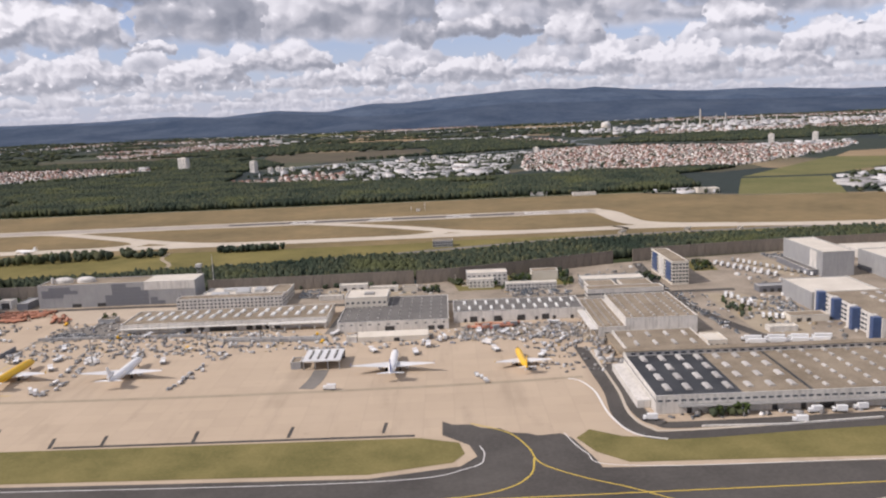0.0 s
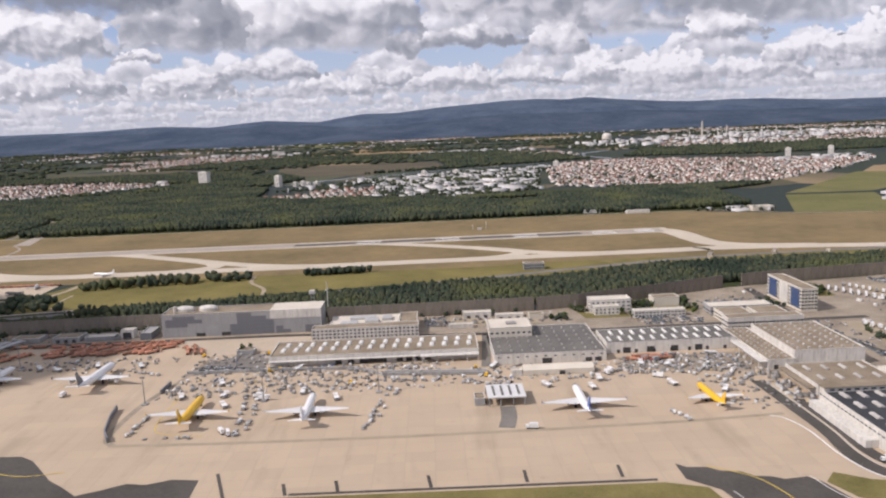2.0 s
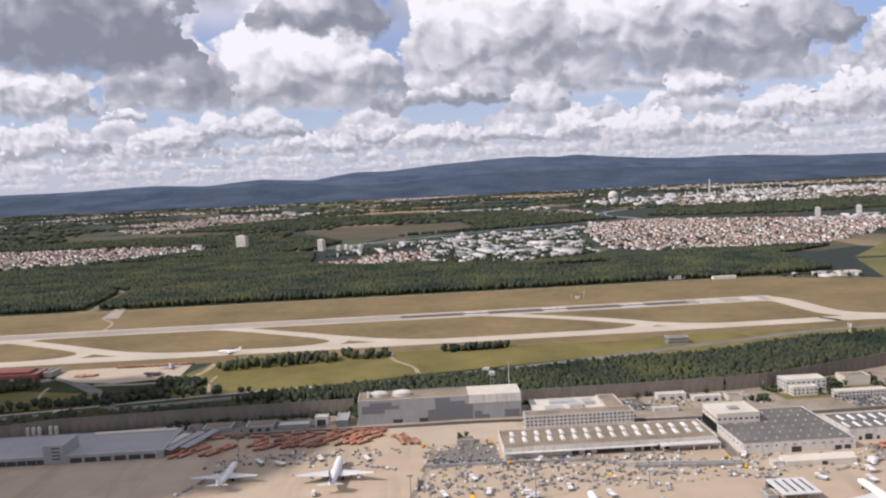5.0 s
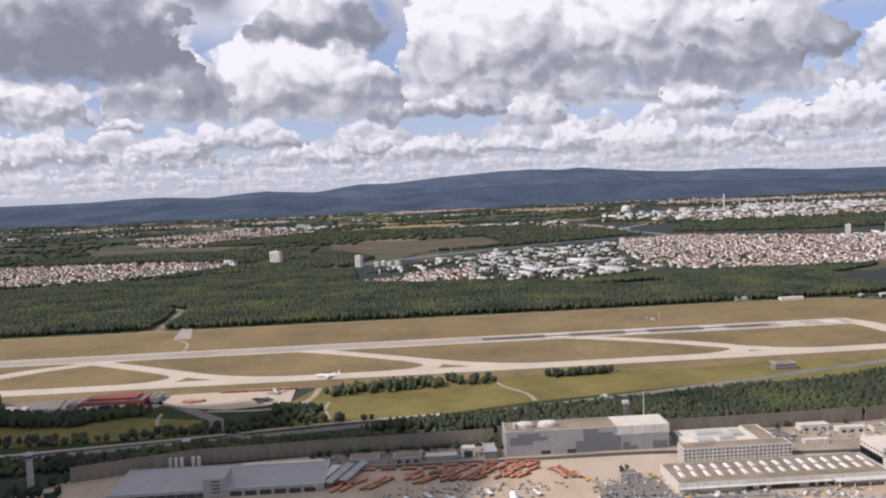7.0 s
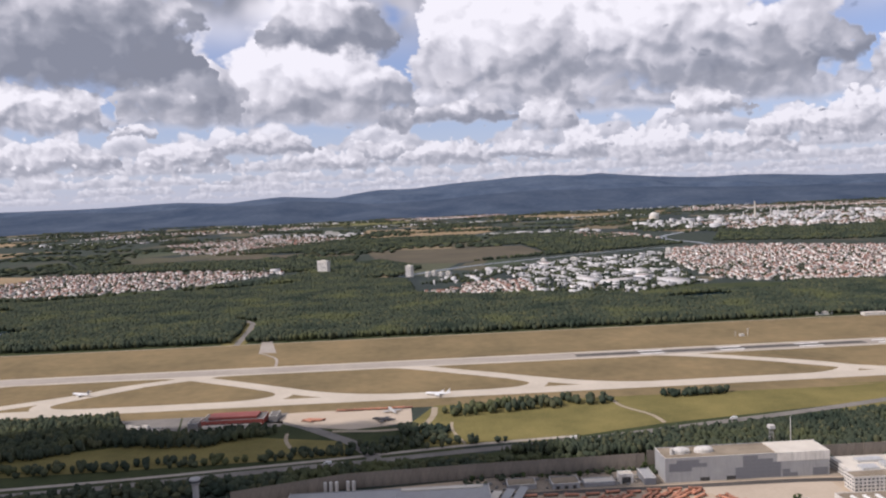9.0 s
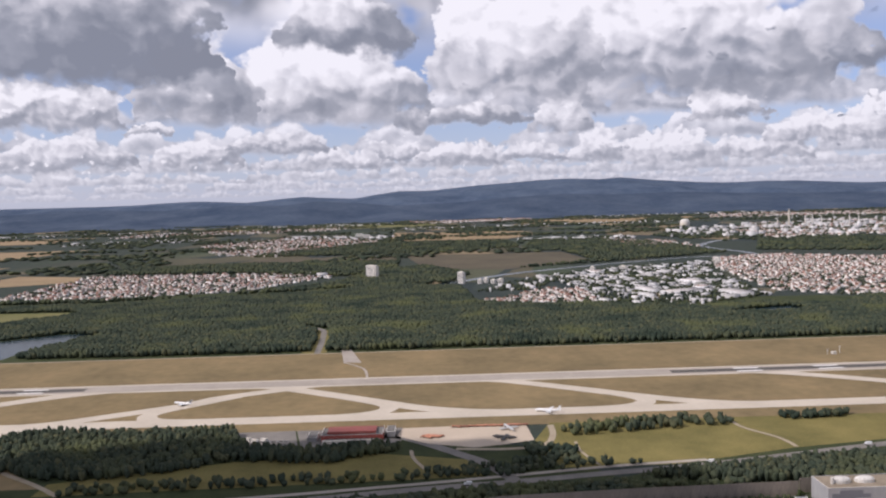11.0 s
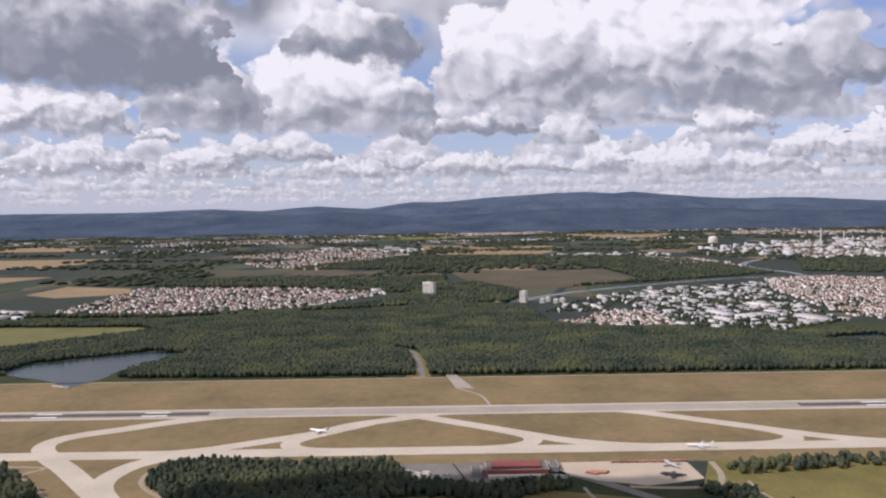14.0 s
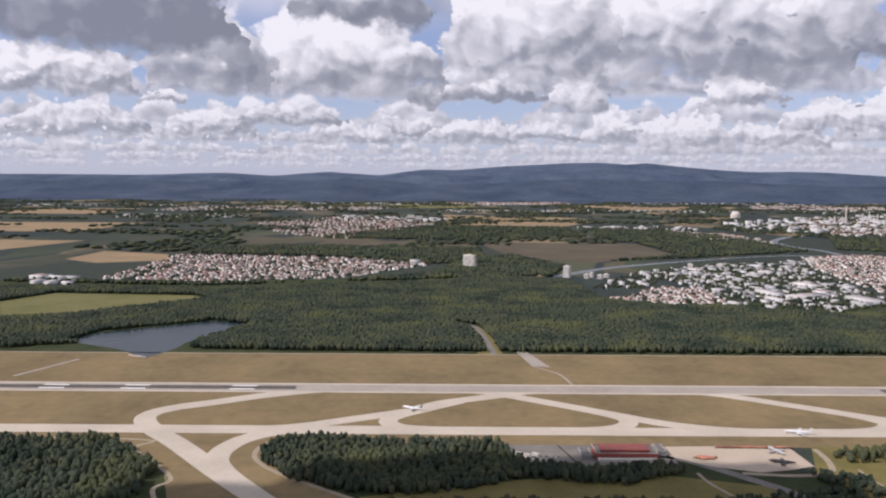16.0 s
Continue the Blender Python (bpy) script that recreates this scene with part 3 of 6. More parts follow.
area("airfield_grass", [(-3600, 1190), (-1500, 1190), (-700, 1185), (700, 1150), (1500, 1150), (1500, 1600), (860, 1605), (640, 1640), (420, 1768), (-3600, 1768)], DRY, "dry brown mown grass between runway and taxiway", "grass", 0.1)
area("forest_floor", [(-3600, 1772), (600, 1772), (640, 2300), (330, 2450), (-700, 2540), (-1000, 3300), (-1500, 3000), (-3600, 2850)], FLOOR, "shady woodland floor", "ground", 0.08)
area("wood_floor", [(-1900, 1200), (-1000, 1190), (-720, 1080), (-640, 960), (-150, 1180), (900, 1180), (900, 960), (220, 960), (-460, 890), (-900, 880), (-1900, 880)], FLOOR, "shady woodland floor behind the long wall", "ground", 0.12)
area("meadow", [(-700, 1000), (-560, 1000), (-397, 1046), (-134, 1092), (120, 1160), (90, 1200), (-85, 1185), (-434, 1190), (-690, 1190), (-730, 1090)], MEADOW, "sunny yellow-green meadow beside the railway", "grass", 0.2, smooth=False)
area("meadow.002", [(-150, 1040), (60, 1080), (300, 1125), (900, 1140), (900, 1200), (-100, 1200), (90, 1180), (120, 1160), (-134, 1092)], VERGE, "rough grass between the wood and the taxiway", "grass", 0.16)
area("meadow.001", [(-1330, 1000), (-1330, 960), (-800, 980), (-810, 1040), (-930, 1075), (-1120, 1060)], MEADOW, "green meadow below the woods", "grass", 0.2)
area("verge", [(-2600, 1196), (-1715, 1207), (-1600, 1085), (-1560, 985), (-1330, 985), (-1480, 1120), (-1490, 1185), (-1430, 1216), (-1000, 1196), (-600, 1196), (-600, 1240), (-2600, 1240)], DRY, "dry grass verge beside the taxiway", "grass", 0.22)

# ---- runway and taxiways ----
strip("runway_shoulder", [(-2560, 1489), (300, 1489)], 62, PALE, "pale concrete runway shoulder", "runway", 0.3, False)
strip("runway", [(-2530, 1489), (285, 1489)], 44, RUNWAY, "long grey runway with rubber marks", "runway", 0.42, False)
for i, (x0, x1) in enumerate(((-2350, -1500), (-420, 130))):
    strip("rubber_mark" + (".%03d" % i if i else ""), [(x0, 1489), (x1, 1489)], 22, RUBBER, "dark tyre rubber on the runway", "marking", 0.5, False)
bm = bmesh.new()
for x0 in (-2420, -2270, -2120, -1970, -1820, -1620, -300, -150, 0, 150):
    for y0 in (1478, 1500):
        q = [bm.verts.new(p) for p in ((x0, y0 - 3.5, 0), (x0 + 46, y0 - 3.5, 0), (x0 + 46, y0 + 3.5, 0), (x0, y0 + 3.5, 0))]
        bm.faces.new(q)
for k in range(12):
    y0 = 1471 + 3.2 * k
    bm.faces.new([bm.verts.new(p) for p in ((235, y0, 0), (270, y0, 0), (270, y0 + 1.8, 0), (235, y0 + 1.8, 0))])
sheet("runway_paint", bm, WHITELINE, "white touchdown bars painted on the runway", "marking", z=0.58)

strip("taxiway", [(-2700, 1252), (-500, 1252), (200, 1258), (300, 1262), (460, 1245), (700, 1210), (1500, 1170)], 38, PALE, "pale concrete taxiway beside the runway", "taxiway", 0.36)
exits = [
    [(-1400, 1478), (-1458, 1472), (-1539, 1441), (-1626, 1391), (-1678, 1362), (-1706, 1330), (-1704, 1292), (-1668, 1241), (-1617, 1187), (-1537, 1091), (-1455, 997), (-1380, 915)],
    [(-1300, 1255), (-1400, 1254), (-1474, 1244), (-1520, 1212), (-1541, 1165), (-1539, 1117), (-1511, 1067), (-1455, 997)],
    [(-1020, 1478), (-1080, 1468), (-1121, 1449), (-1229, 1398), (-1277, 1356), (-1372, 1306), (-1450, 1268), (-1500, 1255)],
    [(-1200, 1410), (-1259, 1362), (-1305, 1322), (-1316, 1291), (-1290, 1264), (-1229, 1254)],
    [(-1200, 1478), (-1150, 1466), (-1103, 1440), (-1017, 1384), (-938, 1331), (-879, 1293), (-809, 1266), (-740, 1254)],
    [(-1050, 1405), (-985, 1362), (-938, 1322), (-934, 1290), (-965, 1265), (-1021, 1254)],
    [(-800, 1480), (-750, 1468), (-704, 1445), (-621, 1391), (-553, 1346), (-470, 1295), (-400, 1266), (-330, 1254)],
    [(-640, 1403), (-570, 1358), (-527, 1318), (-521, 1288), (-555, 1263), (-620, 1254)],
    [(-330, 1480), (-270, 1470), (-215, 1448), (-110, 1388), (-42, 1338), (20, 1293), (81, 1268), (150, 1258)],
    [(-130, 1400), (-60, 1356), (-15, 1319), (-12, 1289), (-60, 1262), (-140, 1254)],
    [(250, 1500), (285, 1484), (302, 1440), (308, 1370), (322, 1310), (370, 1270), (470, 1244)],
]
for i, e in enumerate(exits):
    strip("taxiway.%03d" % (i + 1), e, 46 if i == 10 else 34 if i < 2 else 30, PALE, "curved pale concrete link between runway and taxiway", "taxiway", 0.37 + 0.004 * i)
strip("perimeter_road", [(-3000, 1766), (-1700, 1764), (-300, 1768), (430, 1766), (640, 1650), (900, 1605)], 7, GRAVEL, "pale track along the woodland edge", "road", 0.3)
strip("patrol_road", [(-2400, 1207), (-1715, 1206), (-1670, 1162), (-1582, 1060), (-1590, 1020), (-1560, 960)], 6, GRAVEL, "pale patrol track round the wood", "road", 0.3)
strip("patrol_road.001", [(-1420, 1216), (-1476, 1200), (-1494, 1165), (-1484, 1120), (-1437, 1068), (-1345, 999), (-1300, 960)], 7, GRAVEL, "pale patrol track round the wood", "road", 0.3)
strip("forest_road", [(-1117, 1768), (-1122, 1850), (-1133, 1980), (-1150, 2085), (-1200, 2140)], 14, OLDROAD, "grey road cut through the forest", "road", 0.3)
area("clearing", [(-1155, 1770), (-1098, 1770), (-1100, 1900), (-1128, 2060), (-1160, 2110), (-1190, 2130), (-1168, 2060), (-1138, 1900)], VERGE, "grassy clearing beside the forest road", "grass", 0.18)
area("old_pad", [(-1072, 1830), (-1052, 1830), (-1008, 1655), (-1046, 1665)], RUNWAY, "old concrete pad in the grass", "pavement", 0.32)
strip("service_road", [(-1046, 1665), (-1000, 1600), (-985, 1520)], 5, RUNWAY, "narrow service road over the grass", "road", 0.3)
strip("service_road.001", [(-2000, 1700), (-2060, 1560)], 9, RUNWAY, "narrow service road over the grass", "road", 0.3)

# ---- roads behind the long wall ----
strip("railway", [(-1700, 860), (-1158, 905), (-1010, 923), (-873, 945), (-774, 957), (-657, 976), (-533, 994), (-353, 1033), (-155, 1079), (100, 1150), (300, 1190), (700, 1195), (1500, 1150)], 15, OLDROAD, "grey railway cutting and road", "railway", 0.3)
strip("railway.001", [(-1700, 885), (-1158, 926), (-900, 958), (-774, 978), (-640, 1000), (-520, 1012)], 8, RUNWAY, "pale parallel road", "road", 0.32)
strip("fire_road", [(-930, 1150), (-905, 1143), (-868, 1110), (-825, 1062), (-793, 1023), (-763, 960), (-753, 930)], 17, OLDROAD, "grey road to the training ground", "road", 0.34)
strip("meadow_path", [(-668, 1100), (-668, 1060), (-655, 1005)], 4, GRAVEL, "trodden path in the meadow", "path", 0.34)
strip("meadow_path.001", [(-430, 1190), (-425, 1140), (-397, 1090), (-390, 1050)], 6, GRAVEL, "trodden path in the meadow", "path", 0.34)
strip("meadow_path.002", [(-690, 1180), (-694, 1130), (-712, 1090), (-760, 1078), (-830, 1085)], 9, GRAVEL, "pale track beside the training ground", "path", 0.34)
strip("meadow_path.003", [(-890, 1085), (-885, 1050), (-870, 1010)], 5, GRAVEL, "trodden path in the meadow", "path", 0.34)
area("training_ground", [(-905, 1186), (-725, 1192), (-722, 1112), (-760, 1098), (-805, 1088), (-867, 1110), (-912, 1150)], CONCRETE, "pale concrete fire training ground", "pavement", 0.36)
area("fire_station_yard", [(-1060, 1190), (-905, 1190), (-905, 1120), (-1040, 1108)], OLDROAD, "grey yard round the red fire station", "pavement", 0.34)
area("car_park", [(-1150, 1190), (-1062, 1190), (-1045, 1112), (-1110, 1120)], OLDROAD, "grey yard with parked cars", "pavement", 0.33)

# ---- the cargo apron ----
area("apron_base", [(-1400, 380), (900, 380), (900, 1020), (560, 1020), (420, 1000), (215, 968), (10, 899), (-40, 892), (-283, 880), (-640, 882), (-900, 850), (-1000, 760), (-1400, 760)], SLABS, "sunlit beige concrete apron", "apron", 0.2)
area("taxiway_front", [(-1400, 300), (900, 300), (900, 396), (232, 396), (100, 399), (80, 400), (-49, 397), (-254, 404), (-330, 407), (-1400, 440)], ASPHALT, "dark asphalt taxiway with yellow lines", "taxiway", 0.26)
area("taxiway_link", [(80, 399), (78, 412), (70, 440), (64, 448), (50, 446), (44, 450), (34, 452), (28, 459), (16, 461), (10, 467), (-2, 468), (-8, 474), (-8, 452), (8, 436), (12, 420), (2, 408), (-49, 397)], ASPHALT, "dark asphalt link with a stepped edge", "taxiway", 0.265)
area("taxiway_link.001", [(-330, 406), (-310, 440), (-312, 482), (-330, 485), (-345, 479), (-358, 482), (-372, 474), (-385, 468), (-401, 483), (-412, 492), (-425, 508), (-440, 526), (-452, 534), (-500, 536), (-560, 500), (-700, 480), (-700, 420)], ASPHALT, "dark asphalt link with a stepped edge", "taxiway", 0.27)
area("front_concrete", [(-1400, -900), (1200, -900), (1200, 352), (210, 356), (120, 330), (-1400, 330)], CONCRETE, "beige concrete strip", "apron", 0.30)
area("verge_front", [(-600, 408), (-254, 408), (-49, 402), (-2, 413), (5, 424), (2, 440), (-22, 449), (-300, 453), (-600, 455)], VERGE, "yellow-green grass strip in front of the apron", "grass", 0.32, False)
area("verge_front.001", [(72, 440), (80, 420), (96, 405), (232, 401), (900, 401), (900, 446), (258, 441), (122, 436), (100, 440), (82, 452)], VERGE, "yellow-green grass strip beside the taxiway", "grass", 0.32, False)
strip("yellow_line", [(120, 352), (90, 375), (66, 390), (47, 408), (42, 430), (32, 452), (10, 468)], 0.9, YELLOWLINE, "yellow taxi line", "marking", 0.40)
strip("yellow_line.001", [(-60, 368), (0, 372), (26, 380), (40, 395), (44, 415)], 0.9, YELLOWLINE, "yellow taxi line", "marking", 0.41)
strip("yellow_line.002", [(-600, 366), (-100, 368), (300, 372), (800, 374)], 0.9, YELLOWLINE, "yellow taxi line", "marking", 0.42)
strip("yellow_line.003", [(-300, 400), (-52, 393), (6, 405), (16, 420), (14, 434)], 0.6, WHITELINE, "pale edge line", "marking", 0.41)
strip("yellow_line.004", [(66, 448), (74, 420), (94, 401), (232, 397), (700, 397)], 0.6, WHITELINE, "pale edge line", "marking", 0.41)
strip("stand_line", [(-330, 556), (-352, 560), (-372, 575), (-375, 640)], 0.7, YELLOWLINE, "yellow stand line", "marking", 0.34)
strip("yellow_line.005", [(-470, 528), (-455, 508), (-432, 500), (-408, 504)], 0.8, YELLOWLINE, "yellow taxi line", "marking", 0.42)
strip("side_road", [(106, 620), (108, 560), (109, 513), (106, 472), (114, 446), (136, 438), (260, 446), (560, 452)], 11, ASPHALT, "dark service road round the cargo halls", "road", 0.36)
strip("side_road.001", [(118, 575), (119, 513), (119, 476), (126, 458), (150, 453), (300, 458), (560, 462)], 10, ASPHALT, "dark yard road beside the cargo hall", "road", 0.38)
strip("side_kerb", [(112, 620), (113.5, 560), (114, 513), (112, 474), (119, 451), (138, 445), (260, 452)], 2.0, PALE, "pale kerb between the roads", "kerb", 0.44)
strip("side_kerb.001", [(84, 545), (92, 538), (98, 515), (99, 474), (107, 444), (125, 433)], 1.4, WHITELINE, "white edge line beside the service road", "marking", 0.44)
strip("tug_road", [(-395, 545), (-300, 540), (-150, 538), (0, 541), (95, 548)], 4.5, GRAVEL, "worn tug lane over the apron", "road", 0.30)
strip("tug_road.001", [(-392, 545), (-402, 560), (-403, 600), (-399, 640), (-385, 700), (-378, 760)], 5, YARD, "worn grey tug lane over the apron", "road", 0.31)
for i, (x, y, dx, dy) in enumerate(((-252, 463, -4, 16), (-220, 464, -3, 16), (-163, 465, -2, 17), (-104, 466, 0, 17), (-45, 467, 1, 17), (-288, 470, -14, 40))):
    strip("joint_mark" + (".%03d" % i if i else ""), [(x, y - dy / 2), (x + dx, y + dy / 2)], 2.2, ASPHALT, "dark asphalt patch between the concrete slabs", "marking", 0.33, False)
strip("edge_mark", [(-250, 456), (-25, 453)], 3.0, ASPHALT, "dark asphalt edge of the apron", "marking", 0.33, False)
area("hall_yard", [(126, 640), (126, 800), (560, 800), (560, 566), (215, 566), (205, 640)], YARD, "grey yard between the cargo halls", "pavement", 0.28)
area("hall_yard.001", [(8, 700), (126, 700), (126, 640), (8, 668)], YARD, "grey storage yard", "pavement", 0.28)
area("wall_yard", [(-640, 838), (-640, 880), (-283, 878), (-40, 890), (10, 897), (210, 965), (420, 1000), (560, 1000), (560, 800), (120, 800), (-60, 800), (-170, 815), (-290, 838)], YARD, "grey yards along the wall", "pavement", 0.28)
area("dirt_yard", [(262, 640), (300, 630), (330, 690), (300, 780), (262, 790)], GRAVEL, "sandy strip with parked lorries", "pavement", 0.31)
area("dirt_yard.001", [(380, 850), (398, 850), (398, 950), (350, 950)], GRAVEL, "sandy yard beside the high store", "pavement", 0.31)
area("dirt_yard.002", [(-140, 836), (-40, 836), (-40, 884), (-140, 880)], GRAVEL, "sandy yard below the wall", "pavement", 0.31)
area("dirt_yard.003", [(-375, 762), (-290, 785), (-290, 825), (-440, 828)], CONCRETE, "pale concrete yard before the hangar", "pavement", 0.31)
area("yard_grass", [(10, 845), (60, 845), (58, 866), (14, 868), (16, 892), (4, 892)], VERGE, "grassy corner below the wall", "grass", 0.33)
area("yard_grass.001", [(68, 858), (140, 858), (140, 938), (70, 915)], VERGE, "grassy corner below the wall", "grass", 0.33)
area("yard_grass.002", [(288, 900), (318, 900), (322, 960), (292, 960)], VERGE, "grass strip beside the lorry park", "grass", 0.33)
strip("yard_road", [(-640, 832), (-455, 830), (-290, 828), (-160, 805), (0, 798), (130, 800), (300, 802)], 10, ASPHALT, "dark service road past the halls", "road", 0.34)
strip("yard_road.001", [(-112, 690), (-108, 740), (-104, 800)], 9, OLDROAD, "grey lane between the halls", "road", 0.34)
strip("yard_road.002", [(225, 575), (262, 610), (240, 700), (228, 800), (236, 960)], 12, ASPHALT, "dark road between the halls", "road", 0.35)
area("dark_yard", [(-392, 700), (-318, 712), (-318, 760), (-350, 765), (-378, 740)], OLDROAD, "grey parking yard beside the hall", "pavement", 0.30)

# ---- water ----
area("lake", [(-2099, 1881), (-1950, 1792), (-1871, 1722), (-1831, 1814), (-1823, 1890), (-1742, 2099), (-1846, 2135), (-1960, 2058), (-2066, 1986)], WATER, "still dark blue-green quarry lake", "lake", 0.3, True, "structure")
area("lake.001", [(-60, 2150), (40, 2230), (150, 2250), (180, 2170), (60, 2120)], WATER, "small dark woodland lake", "lake", 0.3, True, "structure")
strip("river", [(-2600, 2790), (-2000, 2760), (-1500, 2870), (-1245, 2990), (-900, 3050), (-760, 3150), (-500, 3420), (0, 3750), (500, 3980), (737, 3900), (800, 4200), (740, 4600), (880, 5000), (1300, 5300), (2600, 5250), (4000, 5000)], 44, WATER, "slow grey river", "river", 0.3)
bm = boxes((-1905, -1868, -1.5, 1.5, 0, 3.5), (-1880, -1868, -3, 3, 0, 4.5), bevel=0.1)
pump = thing("jetty", -1882, 1722, 0.3, -20, "pale concrete intake wall at the lake shore", "jetty")
part("wall", boxes((-26, 20, -1.5, 1.5, 0, 3.5), bevel=0.1), PALE, pump)
part("head", boxes((8, 22, -4, -1.6, 0, 4.5), bevel=0.1), GREYWALL, pump)
bm.free()

# ---- fields ----
area("field", [(-2581, 2428), (-2416, 2139), (-2237, 2250), (-1975, 2506), (-2040, 2573), (-2500, 2600)], CROP, "bright green field beside the lake", "field", 0.3)
for i, (pts, m, text) in enumerate((
        ([(-4600, 4100), (-3500, 4000), (-3317, 4608), (-4900, 4700)], STUBBLE, "golden stubble field"),
        ([(-2950, 4011), (-2572, 3860), (-2481, 3600), (-2753, 3476), (-2960, 3620)], STUBBLE, "golden stubble field beside the town"),
        ([(-4900, 5300), (-3700, 5300), (-3600, 6300), (-5200, 6300)], STUBBLE, "pale stubble fields"),
        ([(-1242, 7836), (-6, 7400), (100, 6900), (-307, 6107), (-1238, 6226)], STUBBLE, "wide golden stubble field"),
        ([(-1033, 4657), (-114, 4606), (-65, 3950), (-544, 3601), (-900, 3800)], FALLOW, "brown fallow field"),
        ([(-2000, 4400), (-1050, 4300), (-1050, 4650), (-1900, 4750)], FALLOW, "brown fallow field"),
        ([(624, 1659), (764, 2013), (985, 1990), (831, 1610)], CROP, "striped green allotment field"),
        ([(1000, 2200), (1367, 2431), (2200, 2600), (2200, 3000), (1500, 2900)], STUBBLE, "golden field behind the town"),
        ([(780, 2050), (1000, 2030), (1600, 2500), (1300, 2650)], CROP, "green field beside the town"),
        ([(200, 9300), (2200, 9000), (2500, 10200), (300, 10600)], STUBBLE, "far pale fields"),
        ([(-3300, 9000), (-800, 9500), (-900, 10800), (-3400, 10200)], CROP, "far green fields"),
        ([(-6500, 7600), (-4600, 7600), (-4600, 8800), (-6800, 8800)], STUBBLE, "far pale fields"))):
    area("field.%03d" % (i + 1), pts, m, text, "field", 0.2 + 0.02 * i)
for i, x in enumerate((655, 700, 745, 790)):
    strip("field_strip" + (".%03d" % i if i else ""), [(x, 1665), (x + 130, 1990)], 22, STUBBLE if i % 2 else MEADOW, "strip of the allotment field", "field", 0.3, False)

# ---- hills: ridge heights over a smooth foot ----
SKYLINE = [(-42, 0.30), (-34, 0.25), (-27, 0.24), (-22, 0.23), (-17.5, 0.40), (-14.1, 0.18), (-10.2, 0.60), (-6.7, 0.22), (-3.4, 0.79), (-0.9, 0.70), (1.6, 0.97), (5.7, 1.20),
           (9.0, 1.34), (11.0, 1.15), (12.5, 1.36), (14.6, 1.03), (19.3, 0.63), (24.1, 0.66), (28.2, 0.36), (33.0, 0.30), (42, 0.25)]
ridge_x = np.array([-545 + 19300 * math.tan(radians(a)) for a, _ in SKYLINE])
ridge_h = np.array([285 + 19300 / math.cos(radians(a)) * math.tan(radians(e)) for a, e in SKYLINE])


def hill_range(name, xs, tops, y0, crest, y1, waves, material, label):
    """Wooded slopes that climb from y0 to a skyline at crest and fall away to y1."""
    bm = bmesh.new()
    rows = []
    for y in np.linspace(y0, y1, 44):
        up = (y - y0) / (crest - y0) if y <= crest else 1 - (y - crest) / (y1 - crest)
        row = []
        for x in np.linspace(-17000, 17000, 280):
            top = float(np.interp(x, xs, tops))
            soft = float(np.mean(np.interp([x - 700, x - 250, x, x + 250, x + 700], xs, tops)))
            n = noise.fractal(Vector((x * 0.0006, y * 0.0008, 3.0)), 1.0, 2.0, 5)
            spur = noise.noise(Vector((x * 0.0011 + y * 0.0004, y * 0.00025, 8.0)))
            rise = up ** 1.7
            h = (0.55 * top + 0.45 * soft) * rise + (n + 0.8 * spur) * waves * math.sin(math.pi * min(up * 1.02, 1.0)) + n * 16 * rise
            row.append(bm.verts.new((x, y, max(h, -5 + 12 * up))))
        rows.append(row)
    for a, b in zip(rows, rows[1:]):
        for p, q, r, t in zip(a, a[1:], b[1:], b):
            bm.faces.new((p, q, r, t)).smooth = True
    return sheet(name, bm, material, label, "hills")


# both ranges take their blue from haze painted into the colour
hill_range("backdrop_hills", ridge_x, ridge_h, 12500, 19350, 19600, 170, HILLS, "long wooded mountain ridge, tinted blue-green for distance haze")
FOOTHILLS = [(-42, 0.0), (-30, -0.1), (-24, 0.05), (-20, -0.15), (-15, 0.12), (-12, -0.05), (-9.8, 0.35), (-7, 0.05), (-4, -0.3), (0, -0.15), (4, 0.12), (8, 0.3), (12, 0.15), (16, 0.2), (22, -0.1), (28, -0.2), (42, -0.3)]
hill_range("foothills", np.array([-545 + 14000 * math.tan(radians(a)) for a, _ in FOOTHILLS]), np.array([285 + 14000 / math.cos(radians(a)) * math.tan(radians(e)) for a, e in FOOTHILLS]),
           11300, 14000, 16500, 60, FOOT, "dark wooded foothills below the ridge, tinted blue for haze")

# ---- woodland ----
LAKE = [(-2115, 1881), (-1950, 1780), (-1850, 1770), (-1800, 1800), (-1805, 1890), (-1725, 2099), (-1846, 2150), (-1970, 2068), (-2080, 1996)]
FIELD = [(-2600, 2420), (-2430, 2130), (-2237, 2235), (-1955, 2506), (-2030, 2585), (-2500, 2620)]
FOREST = [(-3000, 1785), (-2215, 1800), (-2075, 1855), (-1746, 1800), (-1231, 1785), (-255, 1782), (150, 1800), (470, 1800), (600, 1830), (640, 2200), (880, 2350), (430, 2390), (300, 2230), (60, 2330), (-103, 2270), (-359, 2400), (-560, 2420),
          (-720, 2500), (-760, 2950), (-1050, 3080), (-1245, 2930), (-1560, 2830), (-2000, 2720), (-3000, 2740)]
f = scatter(FOREST, 8.0)
f = f[~inside(f, LAKE) & ~inside(f, FIELD) & ~near_line(f, [(-1117, 1768), (-1128, 1950), (-1150, 2085), (-1200, 2140)], 17) & ~inside(f, [(-60, 2150), (40, 2230), (150, 2250), (180, 2170), (60, 2120)])]
f = f[~near_line(f, [(-3000, 1784), (-1700, 1784), (600, 1786)], 8) | (rng.random(len(f)) < 0.3)]
tall = rng.random(len(f))
edge = f[:, 1] < 1850
woods("forest_trees", f[edge & (tall < 0.975)], 5.0, 14, "crown", "dense dark green mixed forest behind the runway")
woods("forest_firs", f[edge & (tall >= 0.975)], 3.8, 16.5, "spire", "dark firs in the mixed forest")
